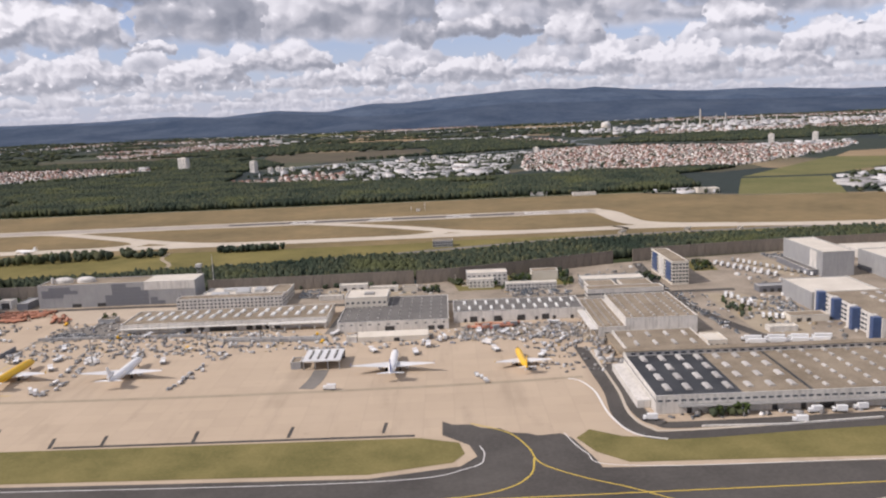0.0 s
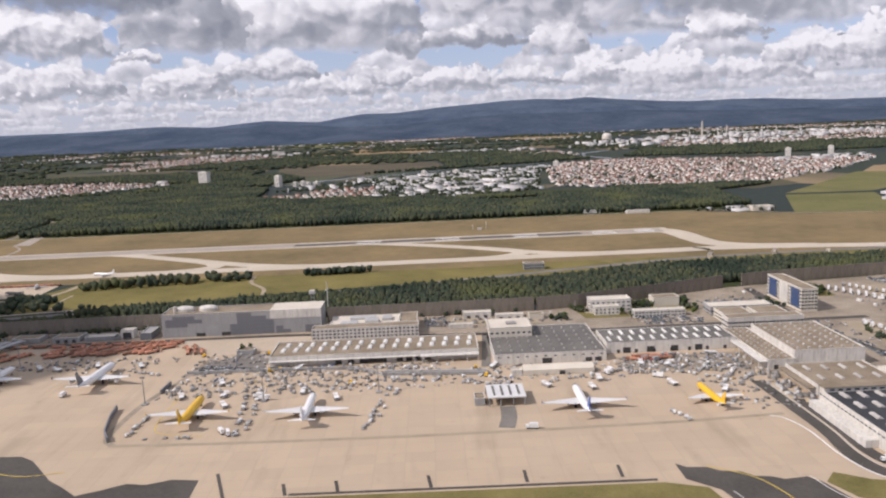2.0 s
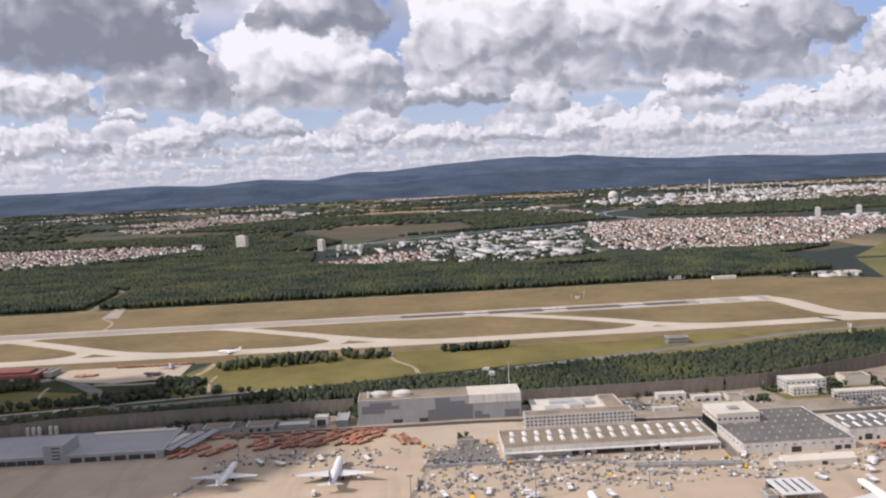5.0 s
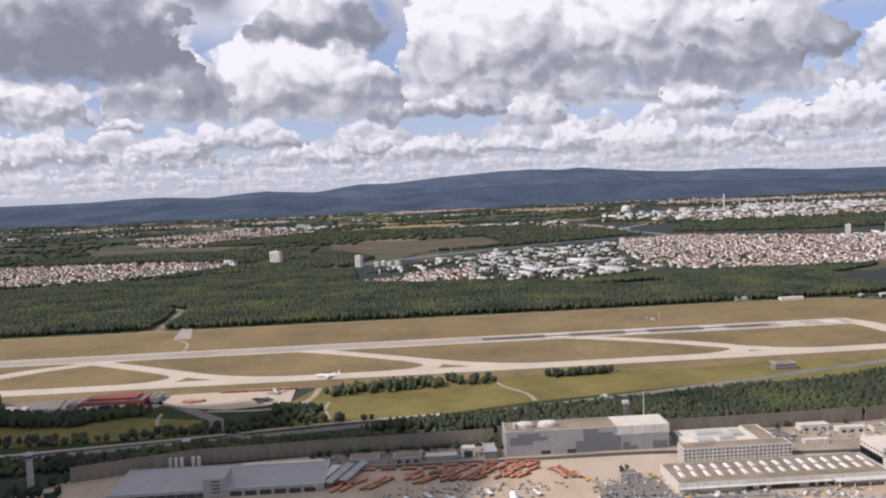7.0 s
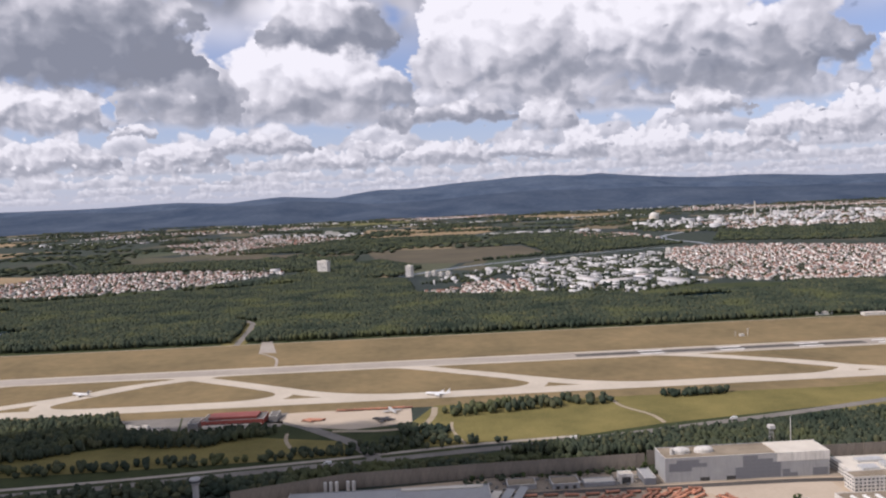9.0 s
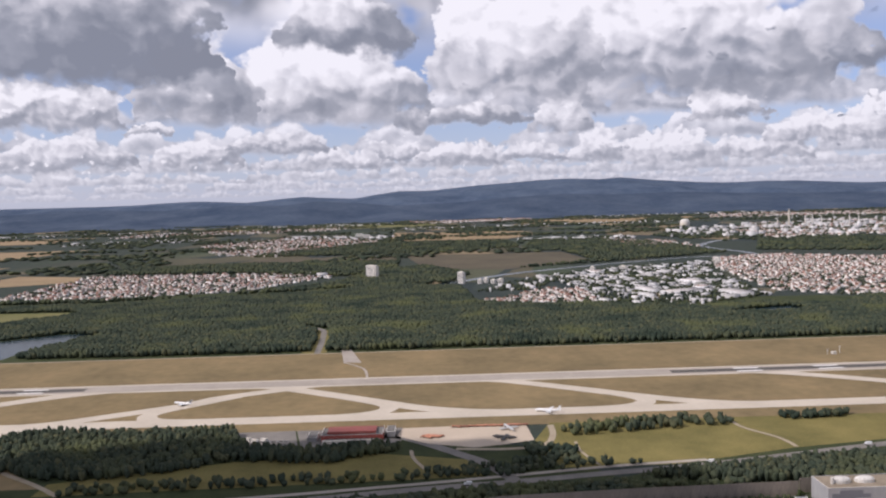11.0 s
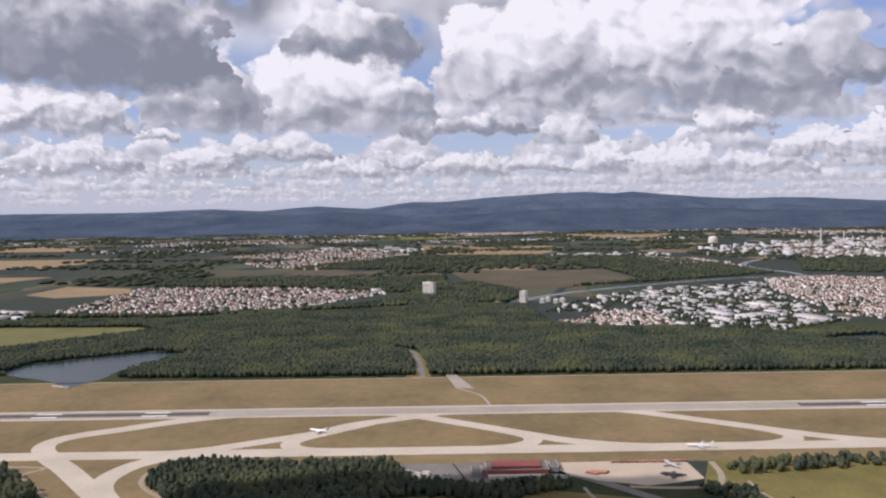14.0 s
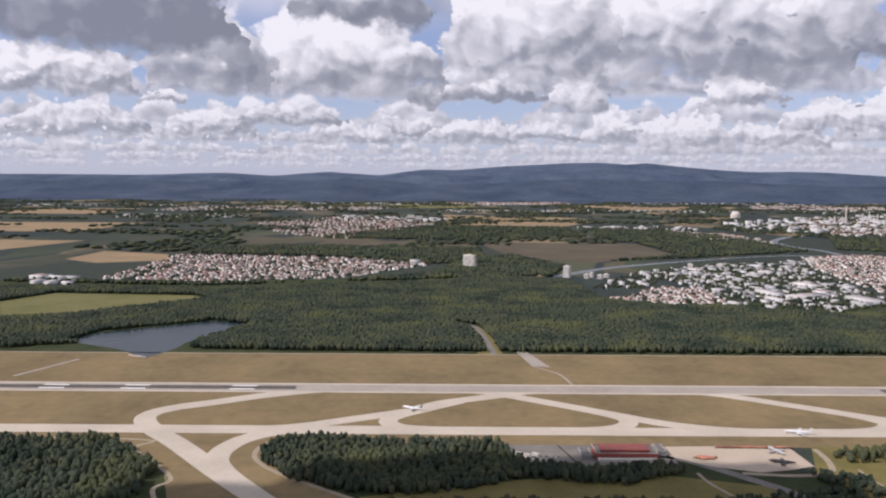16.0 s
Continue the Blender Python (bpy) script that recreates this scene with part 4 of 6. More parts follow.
woods("forest_depths", f[~edge & (tall < 0.985)], 6.2, 13, "far", "dense dark green forest stretching to the towns")
woods("forest_depths_firs", f[~edge & (tall >= 0.985)], 3.8, 15, "spire", "dark firs in the far forest")
far = np.vstack([scatter(p, g) for p, g in (
    ([(-3000, 2900), (-2600, 2850), (-2100, 2790), (-1600, 2930), (-1300, 3150), (-1100, 3700), (-900, 3900), (-700, 3450), (-800, 3120), (-1250, 3000), (-2000, 2840)], 15),
    ([(-1700, 3760), (-1250, 3500), (-1040, 3700), (-1040, 4250), (-2000, 4350), (-2500, 4250), (-2500, 3900)], 19),
    ([(-560, 3600), (0, 3850), (500, 4080), (700, 4200), (600, 5300), (-100, 5900), (-300, 5000), (-100, 4650), (-50, 3950)], 22),
    ([(900, 4300), (1500, 4000), (2600, 4100), (3600, 4700), (2600, 5150), (1300, 5200)], 24),
    ([(-2000, 4900), (-1100, 4750), (-300, 5100), (-300, 6000), (-1300, 6100), (-1800, 5400)], 26))])
woods("far_woods", far, 9.0, 15, "far", "dark woods along the river")

copse = scatter([(-8500, 3900), (-1500, 4000), (700, 5100), (5200, 5200), (8500, 8000), (8500, 11800), (-8500, 11800)], 62)
grove = np.array([noise.fractal(Vector((x * 0.0013, y * 0.0020, 6.0)), 1.0, 2.0, 3) for x, y in copse])
woods("far_copses", copse[grove > 0.10 + 0.14 * rng.random(len(copse))], 26, 15, "far", "dark copses and hedges over the plain", jitter=0.3)

STRIP = [(-620, 958), (-455, 925), (-283, 905), (-40, 915), (10, 925), (210, 990), (300, 1010), (900, 1020), (900, 1135), (420, 1122), (300, 1118), (180, 1108), (60, 1074), (-155, 1032), (-353, 1006), (-533, 974)]
f = scatter(STRIP, 5.8)
tall = rng.random(len(f))
woods("strip_wood", f[tall < 0.975], 3.7, 11.5, "crown", "dense dark green trees behind the long wall", jitter=0.24)
woods("strip_firs", f[tall >= 0.975], 2.8, 13.5, "spire", "dark firs behind the long wall")
f = scatter([(-690, 1130), (-640, 1125), (-434, 1156), (-430, 1190), (-560, 1180), (-660, 1165)], 9.0)
woods("hedge_wood", f[rng.random(len(f)) < 0.75], 4.4, 11, "crown", "row of dark bushes and small trees on the meadow", jitter=0.24)
f = np.vstack([scatter([(-360, 1190), (-250, 1190), (-255, 1172), (-350, 1168)], 7), scatter([(-740, 1088), (-670, 1060), (-680, 1035), (-740, 1045)], 8)])
woods("hedge_wood.001", f, 4.2, 9, "crown", "dark bushes at the meadow's edge", jitter=0.24)
f = np.vstack([scatter([(-1485, 1130), (-1480, 1180), (-1446, 1205), (-1156, 1188), (-1112, 1105), (-1030, 1085), (-930, 1108), (-900, 1085), (-1000, 1040), (-1120, 1060), (-1228, 1012), (-1330, 1005), (-1430, 1055)], 7.6)])
tall = rng.random(len(f))
woods("taxiway_wood", f[tall < 0.93], 4.4, 13, "crown", "dark green wood beside the taxiway", jitter=0.24)
woods("taxiway_firs", f[tall >= 0.93], 3.4, 15, "spire", "dark firs beside the taxiway")
f = scatter([(-2300, 1192), (-1704, 1188), (-1610, 1085), (-1600, 990), (-1650, 960), (-1900, 960), (-2000, 1040), (-2300, 1040)], 9.0)
woods("taxiway_wood.001", f, 5.0, 15, "crown", "dark green wood behind the patrol track", jitter=0.24)
f = np.vstack([scatter([(-1300, 955), (-800, 975), (-640, 1000), (-600, 1004), (-700, 1035), (-900, 990), (-1300, 990)], 11), scatter([(-1500, 800), (-960, 870), (-900, 868), (-640, 915), (-470, 925), (-640, 945), (-900, 920), (-1500, 850)], 8)])
woods("rail_wood", f, 4.4, 9, "crown", "dark bushes along the railway", jitter=0.24)
f = scatter([(-1400, 640), (-960, 660), (-890, 760), (-905, 840), (-1400, 820)], 12)
woods("corner_wood", f[rng.random(len(f)) < 0.6], 4.6, 10, "crown", "shaded trees beside the terminal", jitter=0.24)

# ---- towns ----
GABLE = np.array([(-.5, -.5, 0), (.5, -.5, 0), (.5, .5, 0), (-.5, .5, 0), (-.5, -.5, .6), (.5, -.5, .6), (.5, .5, .6), (-.5, .5, .6), (-.5, 0, 1), (.5, 0, 1)], float)
GABLE_F = np.array([(0, 1, 5), (0, 5, 4), (1, 2, 6), (1, 6, 5), (2, 3, 7), (2, 7, 6), (3, 0, 4), (3, 4, 7), (5, 6, 9), (7, 4, 8), (4, 5, 9), (4, 9, 8), (6, 7, 8), (6, 8, 9)])
GABLE_S = np.array([0] * 10 + [1] * 4)
BLOCK = np.array([(-.5, -.5, 0), (.5, -.5, 0), (.5, .5, 0), (-.5, .5, 0), (-.5, -.5, 1), (.5, -.5, 1), (.5, .5, 1), (-.5, .5, 1)], float)
BLOCK_F = np.array([(0, 1, 5), (0, 5, 4), (1, 2, 6), (1, 6, 5), (2, 3, 7), (2, 7, 6), (3, 0, 4), (3, 4, 7), (4, 5, 6), (4, 6, 7)])
BLOCK_S = np.array([0] * 8 + [1] * 2)


def houses(name, poly, gap, turn, share, label, size=(11, 15, 9)):
    p = scatter(poly, gap, 0.28, turn)
    p = p[rng.random(len(p)) < share]
    n = len(p)
    sizes = np.array(size) * np.stack([rng.uniform(0.75, 1.7, n), rng.uniform(0.75, 1.2, n), rng.uniform(0.8, 1.4, n)], -1)
    crowd(name, GABLE, GABLE_F, p, sizes, radians(turn) + rng.integers(0, 2, n) * 1.571 + rng.normal(0, 0.08, n), [HOUSEWALL, HOUSEROOF], label, "houses", GABLE_S)
    g = scatter(poly, gap * 0.8, 0.5, turn + 9)
    woods(name + "_gardens", g[rng.random(len(g)) < 0.6], 0.20 * gap, 8, "far", "garden trees between the houses")


def works(name, poly, gap, turn, share, label, size=(30, 22, 9)):
    p = scatter(poly, gap, 0.3, turn)
    p = p[rng.random(len(p)) < share]
    n = len(p)
    sizes = np.array(size) * np.stack([rng.uniform(0.4, 1.7, n), rng.uniform(0.5, 1.4, n), rng.uniform(0.55, 1.5, n)], -1)
    sizes[:, :2] *= rng.lognormal(-0.25, 0.45, (n, 1))
    crowd(name, BLOCK, BLOCK_F, p, sizes, radians(turn) + rng.integers(0, 2, n) * 1.571 + rng.normal(0, 0.12, n), [WORKSWALL, WORKSROOF], label, "buildings", BLOCK_S)
    g = scatter(poly, gap * 0.5, 0.5, turn + 9)
    woods(name + "_trees", g[rng.random(len(g)) < 0.7], 0.16 * gap, 9, "far", "trees between the buildings")


K_HOMES = [(260, 2580), (430, 2430), (889, 2410), (1300, 2780), (1764, 3349), (1484, 3500), (835, 4000), (500, 3850), (330, 3300)]
K_WORKS = [(-330, 2470), (-103, 2310), (200, 2480), (300, 3300), (470, 3700), (-30, 3540), (-421, 3250), (-340, 2760)]
K_WEST = [(-709, 2522), (-550, 2445), (-359, 2447), (-330, 2760), (-480, 2800)]
RIVER_TOWN = [(-2495, 2945), (-2081, 2873), (-1608, 3030), (-1280, 3480), (-1703, 3733), (-2500, 3843)]
houses("town_houses", K_HOMES, 23, 24, 0.56, "dense red-roofed town houses")
houses("town_houses.001", K_WEST, 25, 12, 0.75, "red-roofed houses at the forest edge")
houses("town_houses.002", RIVER_TOWN, 25, -18, 0.55, "red-roofed houses of the river town")
houses("town_houses.003", [(-2717, 6298), (-2172, 7403), (-1262, 6444), (-1700, 5200), (-1843, 4844), (-2300, 5200)], 34, 8, 0.55, "houses of a far town", (15, 17, 10))
houses("town_houses.004", [(-4300, 8300), (-2000, 8800), (-1800, 9700), (-4300, 9400)], 52, 20, 0.45, "houses of a village below the hills", (20, 20, 11))
houses("town_houses.005", [(-1100, 10400), (500, 10600), (500, 11400), (-1200, 11200)], 52, 20, 0.6, "pale houses of a village on the slope", (26, 24, 13))
houses("town_houses.006", [(1400, 5300), (3600, 5500), (5200, 6800), (3400, 7800), (2200, 7600), (1500, 6300)], 38, 30, 0.34, "houses of a far town round the works", (16, 18, 11))
houses("town_houses.007", [(400, 4900), (760, 4650), (700, 5400), (300, 5800)], 34, 14, 0.5, "houses of a village at the river", (15, 17, 10))
houses("town_houses.008", [(2500, 9600), (5500, 8800), (6500, 10000), (3000, 10800)], 56, 20, 0.45, "far pale houses below the hills", (24, 24, 12))
for k, (x, y, w, d, g) in enumerate(((-5200, 5000, 500, 260, 60), (-3600, 7300, 600, 300, 60), (-500, 8600, 900, 260, 70), (1300, 8800, 800, 240, 70), (3600, 8800, 900, 260, 75), (-2400, 10600, 1200, 260, 80), (2600, 11200, 1400, 240, 85), (-5400, 9600, 1100, 260, 80), (5600, 7600, 900, 300, 70), (200, 5900, 420, 200, 50))):
    works("hamlet" + (".%03d" % k if k else ""), [(x - w, y - d), (x + w, y - d * 0.7), (x + w, y + d), (x - w, y + d * 0.8)], g, 15 * k, 0.4, "pale specks of a far village", (24, 20, 11))
works("works_sheds", K_WORKS, 33, 20, 0.6, "white flat-roofed works and warehouses", (22, 15, 8))
works("works_halls", [(-250, 2520), (-60, 2420), (170, 2560), (260, 3150), (60, 3300), (-200, 3000)], 92, 20, 0.5, "wide white and grey factory halls of the town", (88, 44, 10))
works("works_sheds.001", [(-709, 2780), (-480, 2800), (-360, 3150), (-421, 3240), (-560, 3080)], 40, 10, 0.4, "white flat-roofed blocks at the town's edge", (20, 16, 11))
works("works_sheds.002", [(1250, 3250), (1764, 3349), (1900, 3650), (1484, 3560)], 42, 24, 0.7, "long white sheds beside the town", (40, 18, 9))
works("works_sheds.003", [(856, 5656), (1776, 5410), (4300, 6600), (4600, 7300), (3246, 8036), (1090, 6680)], 62, 26, 0.27, "pale chemical works beyond the river", (34, 22, 20))
works("works_sheds.004", [(-2760, 2830), (-2540, 2790), (-2500, 2930), (-2760, 3000)], 60, -8, 0.9, "long pale sheds beside the river town", (95, 30, 9))
works("works_sheds.005", [(850, 1600), (900, 1590), (1300, 1900), (1300, 2100), (1010, 1990)], 48, 30, 0.8, "pale warehouse roofs", (44, 30, 9))
works("works_sheds.006", [(-1650, 3560), (-1280, 3490), (-1250, 3560), (-1600, 3700)], 40, 10, 0.3, "pale blocks of the river town", (18, 14, 12))
works("works_sheds.007", [(-2200, 6900), (-1300, 6500), (-1200, 7000), (-2100, 7500)], 70, 10, 0.5, "white blocks of the far town", (40, 26, 16))
works("works_sheds.008", [(440, 1775), (530, 1768), (620, 1722), (600, 1700), (450, 1745)], 26, 14, 0.8, "low white sheds at the airfield fence", (24, 12, 6))


# ---- the long wall ----
AP = 0.3  # level of the apron and yards
PANEL = piece("panel", boxes((-4.95, 4.95, -0.25, 0.25, 0, 16.5), bevel=0.08), NOISEWALL)
POST = piece("post", boxes((-0.2, 0.2, -0.45, 0.45, 0, 16.8)), NOISEWALL)
WALL_RUNS = [[(-905, 838), (-790, 874), (-640, 884), (-463, 890)], [(-458, 898), (-380, 903)], [(-280, 886), (-148, 888), (-41, 893)], [(-38, 891), (12, 899), (110, 932), (208, 967)], [(234, 973), (290, 985), (413, 1003), (700, 1020)]]
for i, run in enumerate(WALL_RUNS):
    wall_ob = thing("noise_wall", *run[0], 0.0, 0, "tall weathered grey-brown noise barrier of upright panels", "noise barrier", "noise barriers along the apron", "structure")
    for (x0, y0), (x1, y1) in zip(run, run[1:]):
        d = math.hypot(x1 - x0, y1 - y0)
        n = max(1, round(d / 10))
        turn = math.degrees(math.atan2(y1 - y0, x1 - x0))
        for k in range(n):
            f = (k + 0.5) / n
            put("panel", PANEL, wall_ob, x0 + f * (x1 - x0) - run[0][0], y0 + f * (y1 - y0) - run[0][1], 0.0, turn)
            put("post", POST, wall_ob, x0 + k / n * (x1 - x0) - run[0][0], y0 + k / n * (y1 - y0) - run[0][1], 0.0, turn)

# ---- halls and offices ----
PIECES = {}


def pane(w, h, material=GLASS):
    """A window or door panel that stands a little proud of a wall, on one mesh for each size."""
    key = (w, h, material.name)
    if key not in PIECES:
        PIECES[key] = piece("pane", boxes((-w / 2, w / 2, -0.12, 0.3, 0, h), bevel=0.04), material)
    return PIECES[key]


def dome_light(w, l, h=1.3, glaze=SKYLIGHT):
    key = ("dome", w, l, glaze.name)
    if key not in PIECES:
        bm = bmesh.new()
        loft(bm, [[(-w / 2, y, 0), (w / 2, y, 0), (w / 2, y, 0.5 * h), (0.25 * w, y, h), (-0.25 * w, y, h), (-w / 2, y, 0.5 * h)] for y in (-l / 2, l / 2)])
        PIECES[key] = piece("skylight", bm, glaze)
    return PIECES[key]


def shell(w, d, h, t=0.5, lip=0.7):
    """Four walls with a parapet."""
    return boxes((0, w, 0, t, 0, h + lip), (0, w, d - t, d, 0, h + lip), (0, t, t, d - t, 0, h + lip), (w - t, w, t, d - t, 0, h + lip))


def hall(name, x0, x1, y0, y1, h, wall, roof, label, category="hall", lights=(), doors=(), windows=(), turn=0.0, base=AP, group="", glaze=DULLIGHT):
    """A flat-roofed building. lights: (columns, rows, width, length); doors: (count, width, height, from, to) on the front;
    windows: (storeys, count, width, height, foot, step) on front and side."""
    w, d = x1 - x0, y1 - y0
    ob = thing(name, x0, y0, base, turn, label, category, group)
    part("wall", shell(w, d, h), wall, ob)
    part("roof", boxes((0.5, w - 0.5, 0.5, d - 0.5, h - 0.5, h)), roof, ob)
    part("coping", boxes((-0.15, w + 0.15, -0.15, 0.55, h + 0.7, h + 0.95), (-0.15, 0.55, 0.55, d - 0.1, h + 0.7, h + 0.95), (w - 0.55, w + 0.15, 0.55, d - 0.1, h + 0.7, h + 0.95)), WHITE, ob)
    for cols, rows, lw, ll, fx0, fx1, fy0, fy1 in lights:
        for i in range(cols):
            for j in range(rows):
                put("skylight", dome_light(lw, ll, 1.3, glaze), ob, w * (fx0 + (fx1 - fx0) * (i + 0.5) / cols), d * (fy0 + (fy1 - fy0) * (j + 0.5) / rows), h)
    for count, dw, dh, f0, f1 in doors:
        for i in range(count):
            put("door", pane(dw, dh, DOORDARK), ob, w * (f0 + (f1 - f0) * (i + 0.5) / count), 0.0, 0.0)
    for storeys, count, ww, wh, foot, step in windows:
        for s in range(storeys):
            for i in range(count):
                put("window", pane(ww, wh), ob, w * (i + 0.5) / count, 0.0, foot + s * step)
            for i in range(max(1, round(count * d / w))):
                n = max(1, round(count * d / w))
                put("window", pane(ww, wh), ob, 0.0, d * (i + 0.5) / n, foot + s * step, -90)
                put("window", pane(ww, wh), ob, w, d * (i + 0.5) / n, foot + s * step, 90)
    return ob


def roof_boxes(ob, rows, material=STEEL, name="roof_unit"):
    for r in rows:
        part(name, boxes(r, bevel=0.15), material, ob)


# grey hangar with patterned facade and two white domes on the roof
hg = hall("hangar", -455, -281, 842, 878, 25, GREYWALL, GRAVELROOF, "large grey hangar with darker block pattern on its facade", doors=((1, 10, 4, 0.20, 0.28), (1, 10, 4, 0.36, 0.44)))
DARKBLOCK = piece("facade_panel", boxes((0, 8, -0.14, 0.2, 0, 4), bevel=0.05), DARKPANEL)
for k, (a, b) in enumerate(((0, 3), (0, 5), (1, 4), (0, 2), (0, 0), (0, 0))):
    for i in range(a, b):
        put("facade_panel", DARKBLOCK, hg, 4 + 8 * i, 0, 4.0 + 4 * k * 0.98 + (8 if k < 3 else 0) * 0.9)
for k, (a, b) in enumerate(((9, 15), (9, 15), (9, 15), (10, 15), (10, 14), (10, 12))):
    for i in range(a, b):
        put("facade_panel", DARKBLOCK, hg, 2 + 8 * i, 0, 0.2 + 4.05 * k)
for k, (a, b) in enumerate(((15, 17), (15, 16), (19, 21), (19, 21))):
    for i in range(a, b):
        put("facade_panel", DARKBLOCK, hg, 4 + 8 * i, 0, (0.2, 4.3, 0.2, 4.3)[k])
part("white_roof", boxes((118, 173.4, 0.6, 35.4, 25.02, 25.9), bevel=0.1), PALEROOF, hg, "white roof over the end bay")
part("white_wall", boxes((118, 174.3, -0.3, -0.02, 16.5, 25.7)), WHITE, hg, "pale upper wall of the end bay")
for x in (22, 47):
    bm = bmesh.new()
    loft(bm, [ring(x, 18, 25.0, 10.5, 16, squash=0.55), ring(x, 18, 28.2, 10.3, 16, squash=0.55), ring(x, 18, 29.8, 8.6, 16, squash=0.5), ring(x, 18, 30.7, 5.0, 16, squash=0.45), ring(x, 18, 31.0, 1.2, 16, squash=0.4)])
    part("dome", bm, WHITE, hg, "white roof dome")
part("flue", tube(11, 14, 25, 31.5, 1.6), WHITE, hg)

# white office and its rear wings
of = hall("office_building", -284, -174, 790, 808, 15, WHITE, GRAVELROOF, "white four-storey office block with rows of windows", "office", windows=((4, 26, 2.4, 1.7, 1.6, 3.6),))
hall("office_wing", -270, -196, 809, 864, 10, WHITE, PALEROOF, "low white office wing with roof plant", "office", windows=((2, 18, 2.4, 1.6, 1.8, 3.8),))
hall("office_wing", -195, -176, 812, 866, 11, CREAM, GRAVELROOF, "beige office wing with brown roof", "office", windows=((2, 5, 2.2, 1.6, 1.8, 3.8),))
pl = thing("roof_plant", -262, 816, AP + 10, 0, "grey ventilation plant on the office roof", "ventilation")
roof_boxes(pl, [(4, 22, 4, 16, 0, 3), (30, 44, 10, 22, 0, 3.6), (48, 58, 20, 34, 0, 3), (12, 40, 28, 38, 0, 2.6)], name="unit")

# long hall with two rows of skylights
h3 = hall("cargo_hall", -314, -117, 718, 771, 8.6, WHITE, GRAVELROOF, "long white cargo hall with skylights on a gravel roof",
          glaze=SKYLIGHT, lights=((16, 1, 4.2, 12, 0.02, 0.99, 0.26, 0.54), (16, 1, 4.2, 12, 0.03, 1.0, 0.58, 0.86)), doors=((2, 6, 4.6, 0.30, 0.42), (6, 4.2, 4.2, 0.43, 0.56), (4, 6, 4.2, 0.60, 0.78)))
part("canopy", boxes((0, 140, -5, -0.6, 5.4, 6.0), (142, 197, -9, -0.6, 5.6, 6.6), bevel=0.1), WHITE, h3, "white loading canopy along the front")
for x in (144, 158, 172, 186, 196):
    part("pillar", boxes((x - 0.4, x + 0.4, -8.6, -7.8, 0, 5.6)), WHITE, h3)

# dark hall with beige block
h4 = hall("cargo_hall", -104, -2, 692, 790, 9, WHITE, DARKROOF, "white cargo hall with a wide dark roof", lights=((10, 6, 1.6, 1.6, 0.02, 0.98, 0.05, 0.95),), doors=((1, 9, 5, 0.42, 0.52), (2, 6, 4, 0.8, 0.97)), windows=((1, 12, 2.4, 1.0, 6.4, 3.0),))
bl = hall("office_building", -104, -62, 752, 790, 18, CREAM, PALEROOF, "beige three-storey office block on the dark hall", "office", windows=((3, 8, 2.6, 1.9, 2.4, 5.0),))
part("roof_opening", boxes((18, 28, 14, 22, 18.02, 19.4), bevel=0.1), POSTGREY, bl)
hall("cargo_hall", 3, 125, 712, 760, 9.5, WHITE, DARKROOF, "white cargo hall with dark roof and long skylights", glaze=SKYLIGHT, lights=((11, 1, 2.6, 13, 0.0, 0.94, 0.12, 0.46), (11, 1, 2.6, 13, 0.05, 1.0, 0.54, 0.9)), doors=((4, 7, 5.4, 0.06, 0.80), (7, 3, 3.4, 0.02, 0.98)))


def tent(name, x, y, w, d, h, label):
    ob = thing(name, x, y, AP, 0, label, "tent")
    bm = bmesh.new()
    loft(bm, [[(xx, 0, 0), (xx, d, 0), (xx, d, 0.6 * h), (xx, d / 2, h), (xx, 0, 0.6 * h)] for xx in (0, w)])
    part("cover", bm, CREAM, ob)
    for i in range(int(w / 5)):
        put("rib", pane(0.3, 0.6 * h, WHITE), ob, 2.5 + 5 * i, 0, 0)
    put("door", pane(5, 3.4, DOORDARK), ob, w * 0.55, 0, 0)
    return ob


tent("storage_tent", -82, 659, 62, 13, 8, "long cream storage tent on the apron")
hall("store_shed", -92, -83, 660, 668, 4, WHITE, PALEROOF, "small white shed beside the tent", "shed")

# open canopy on the apron
cn = thing("apron_canopy", -118, 588, AP, 0, "pale open-sided canopy with dark roof slots", "canopy")
part("roof", boxes((0, 30, 0, 30, 6.6, 7.8), bevel=0.2), WINGGREY, cn)
for i in range(4):
    part("roof_slot", boxes((4.5 + 6.5 * i, 6.2 + 6.5 * i, 4, 26, 7.8, 8.2)), DARKROOF, cn)
for x in (1, 10, 20, 29):
    for y in (1, 29):
        part("pillar", boxes((x - 0.4, x + 0.4, y - 0.4, y + 0.4, 0, 6.6)), POSTGREY, cn)
part("back_wall", boxes((0, 30, 29.5, 29.9, 0, 6.6)), DOORDARK, cn)
hall("store_shed", -128, -120, 592, 606, 5, GREYWALL, GRAVELROOF, "small grey shed beside the canopy", "shed")
strip("canopy_lane", [(-108, 545), (-104, 565), (-103, 588)], 12, OLDROAD, "worn grey lane to the canopy", "road", 0.33)

# halls beside the yard
lo = hall("cargo_hall", 126, 150, 646, 752, 8, WHITE, GRAVELROOF, "low hall with small round roof lights", lights=((3, 12, 1.8, 1.8, 0.1, 0.95, 0.04, 0.97),), doors=((2, 4, 4, 0.1, 0.9),))
part("canopy", boxes((-7, -0.3, 0, 92, 6.6, 7.4), bevel=0.1), WHITE, lo, "white loading canopy")
for y in range(4, 92, 14):
    part("pillar", boxes((-6.4, -5.8, y, y + 0.6, 0, 6.6)), WHITE, lo)
hall("cargo_hall", 150.5, 212, 650, 742, 14, WHITE, GRAVELROOF, "tall white hall with rows of small roof lights", lights=((6, 9, 2.2, 2.6, 0.03, 0.98, 0.03, 0.97),))
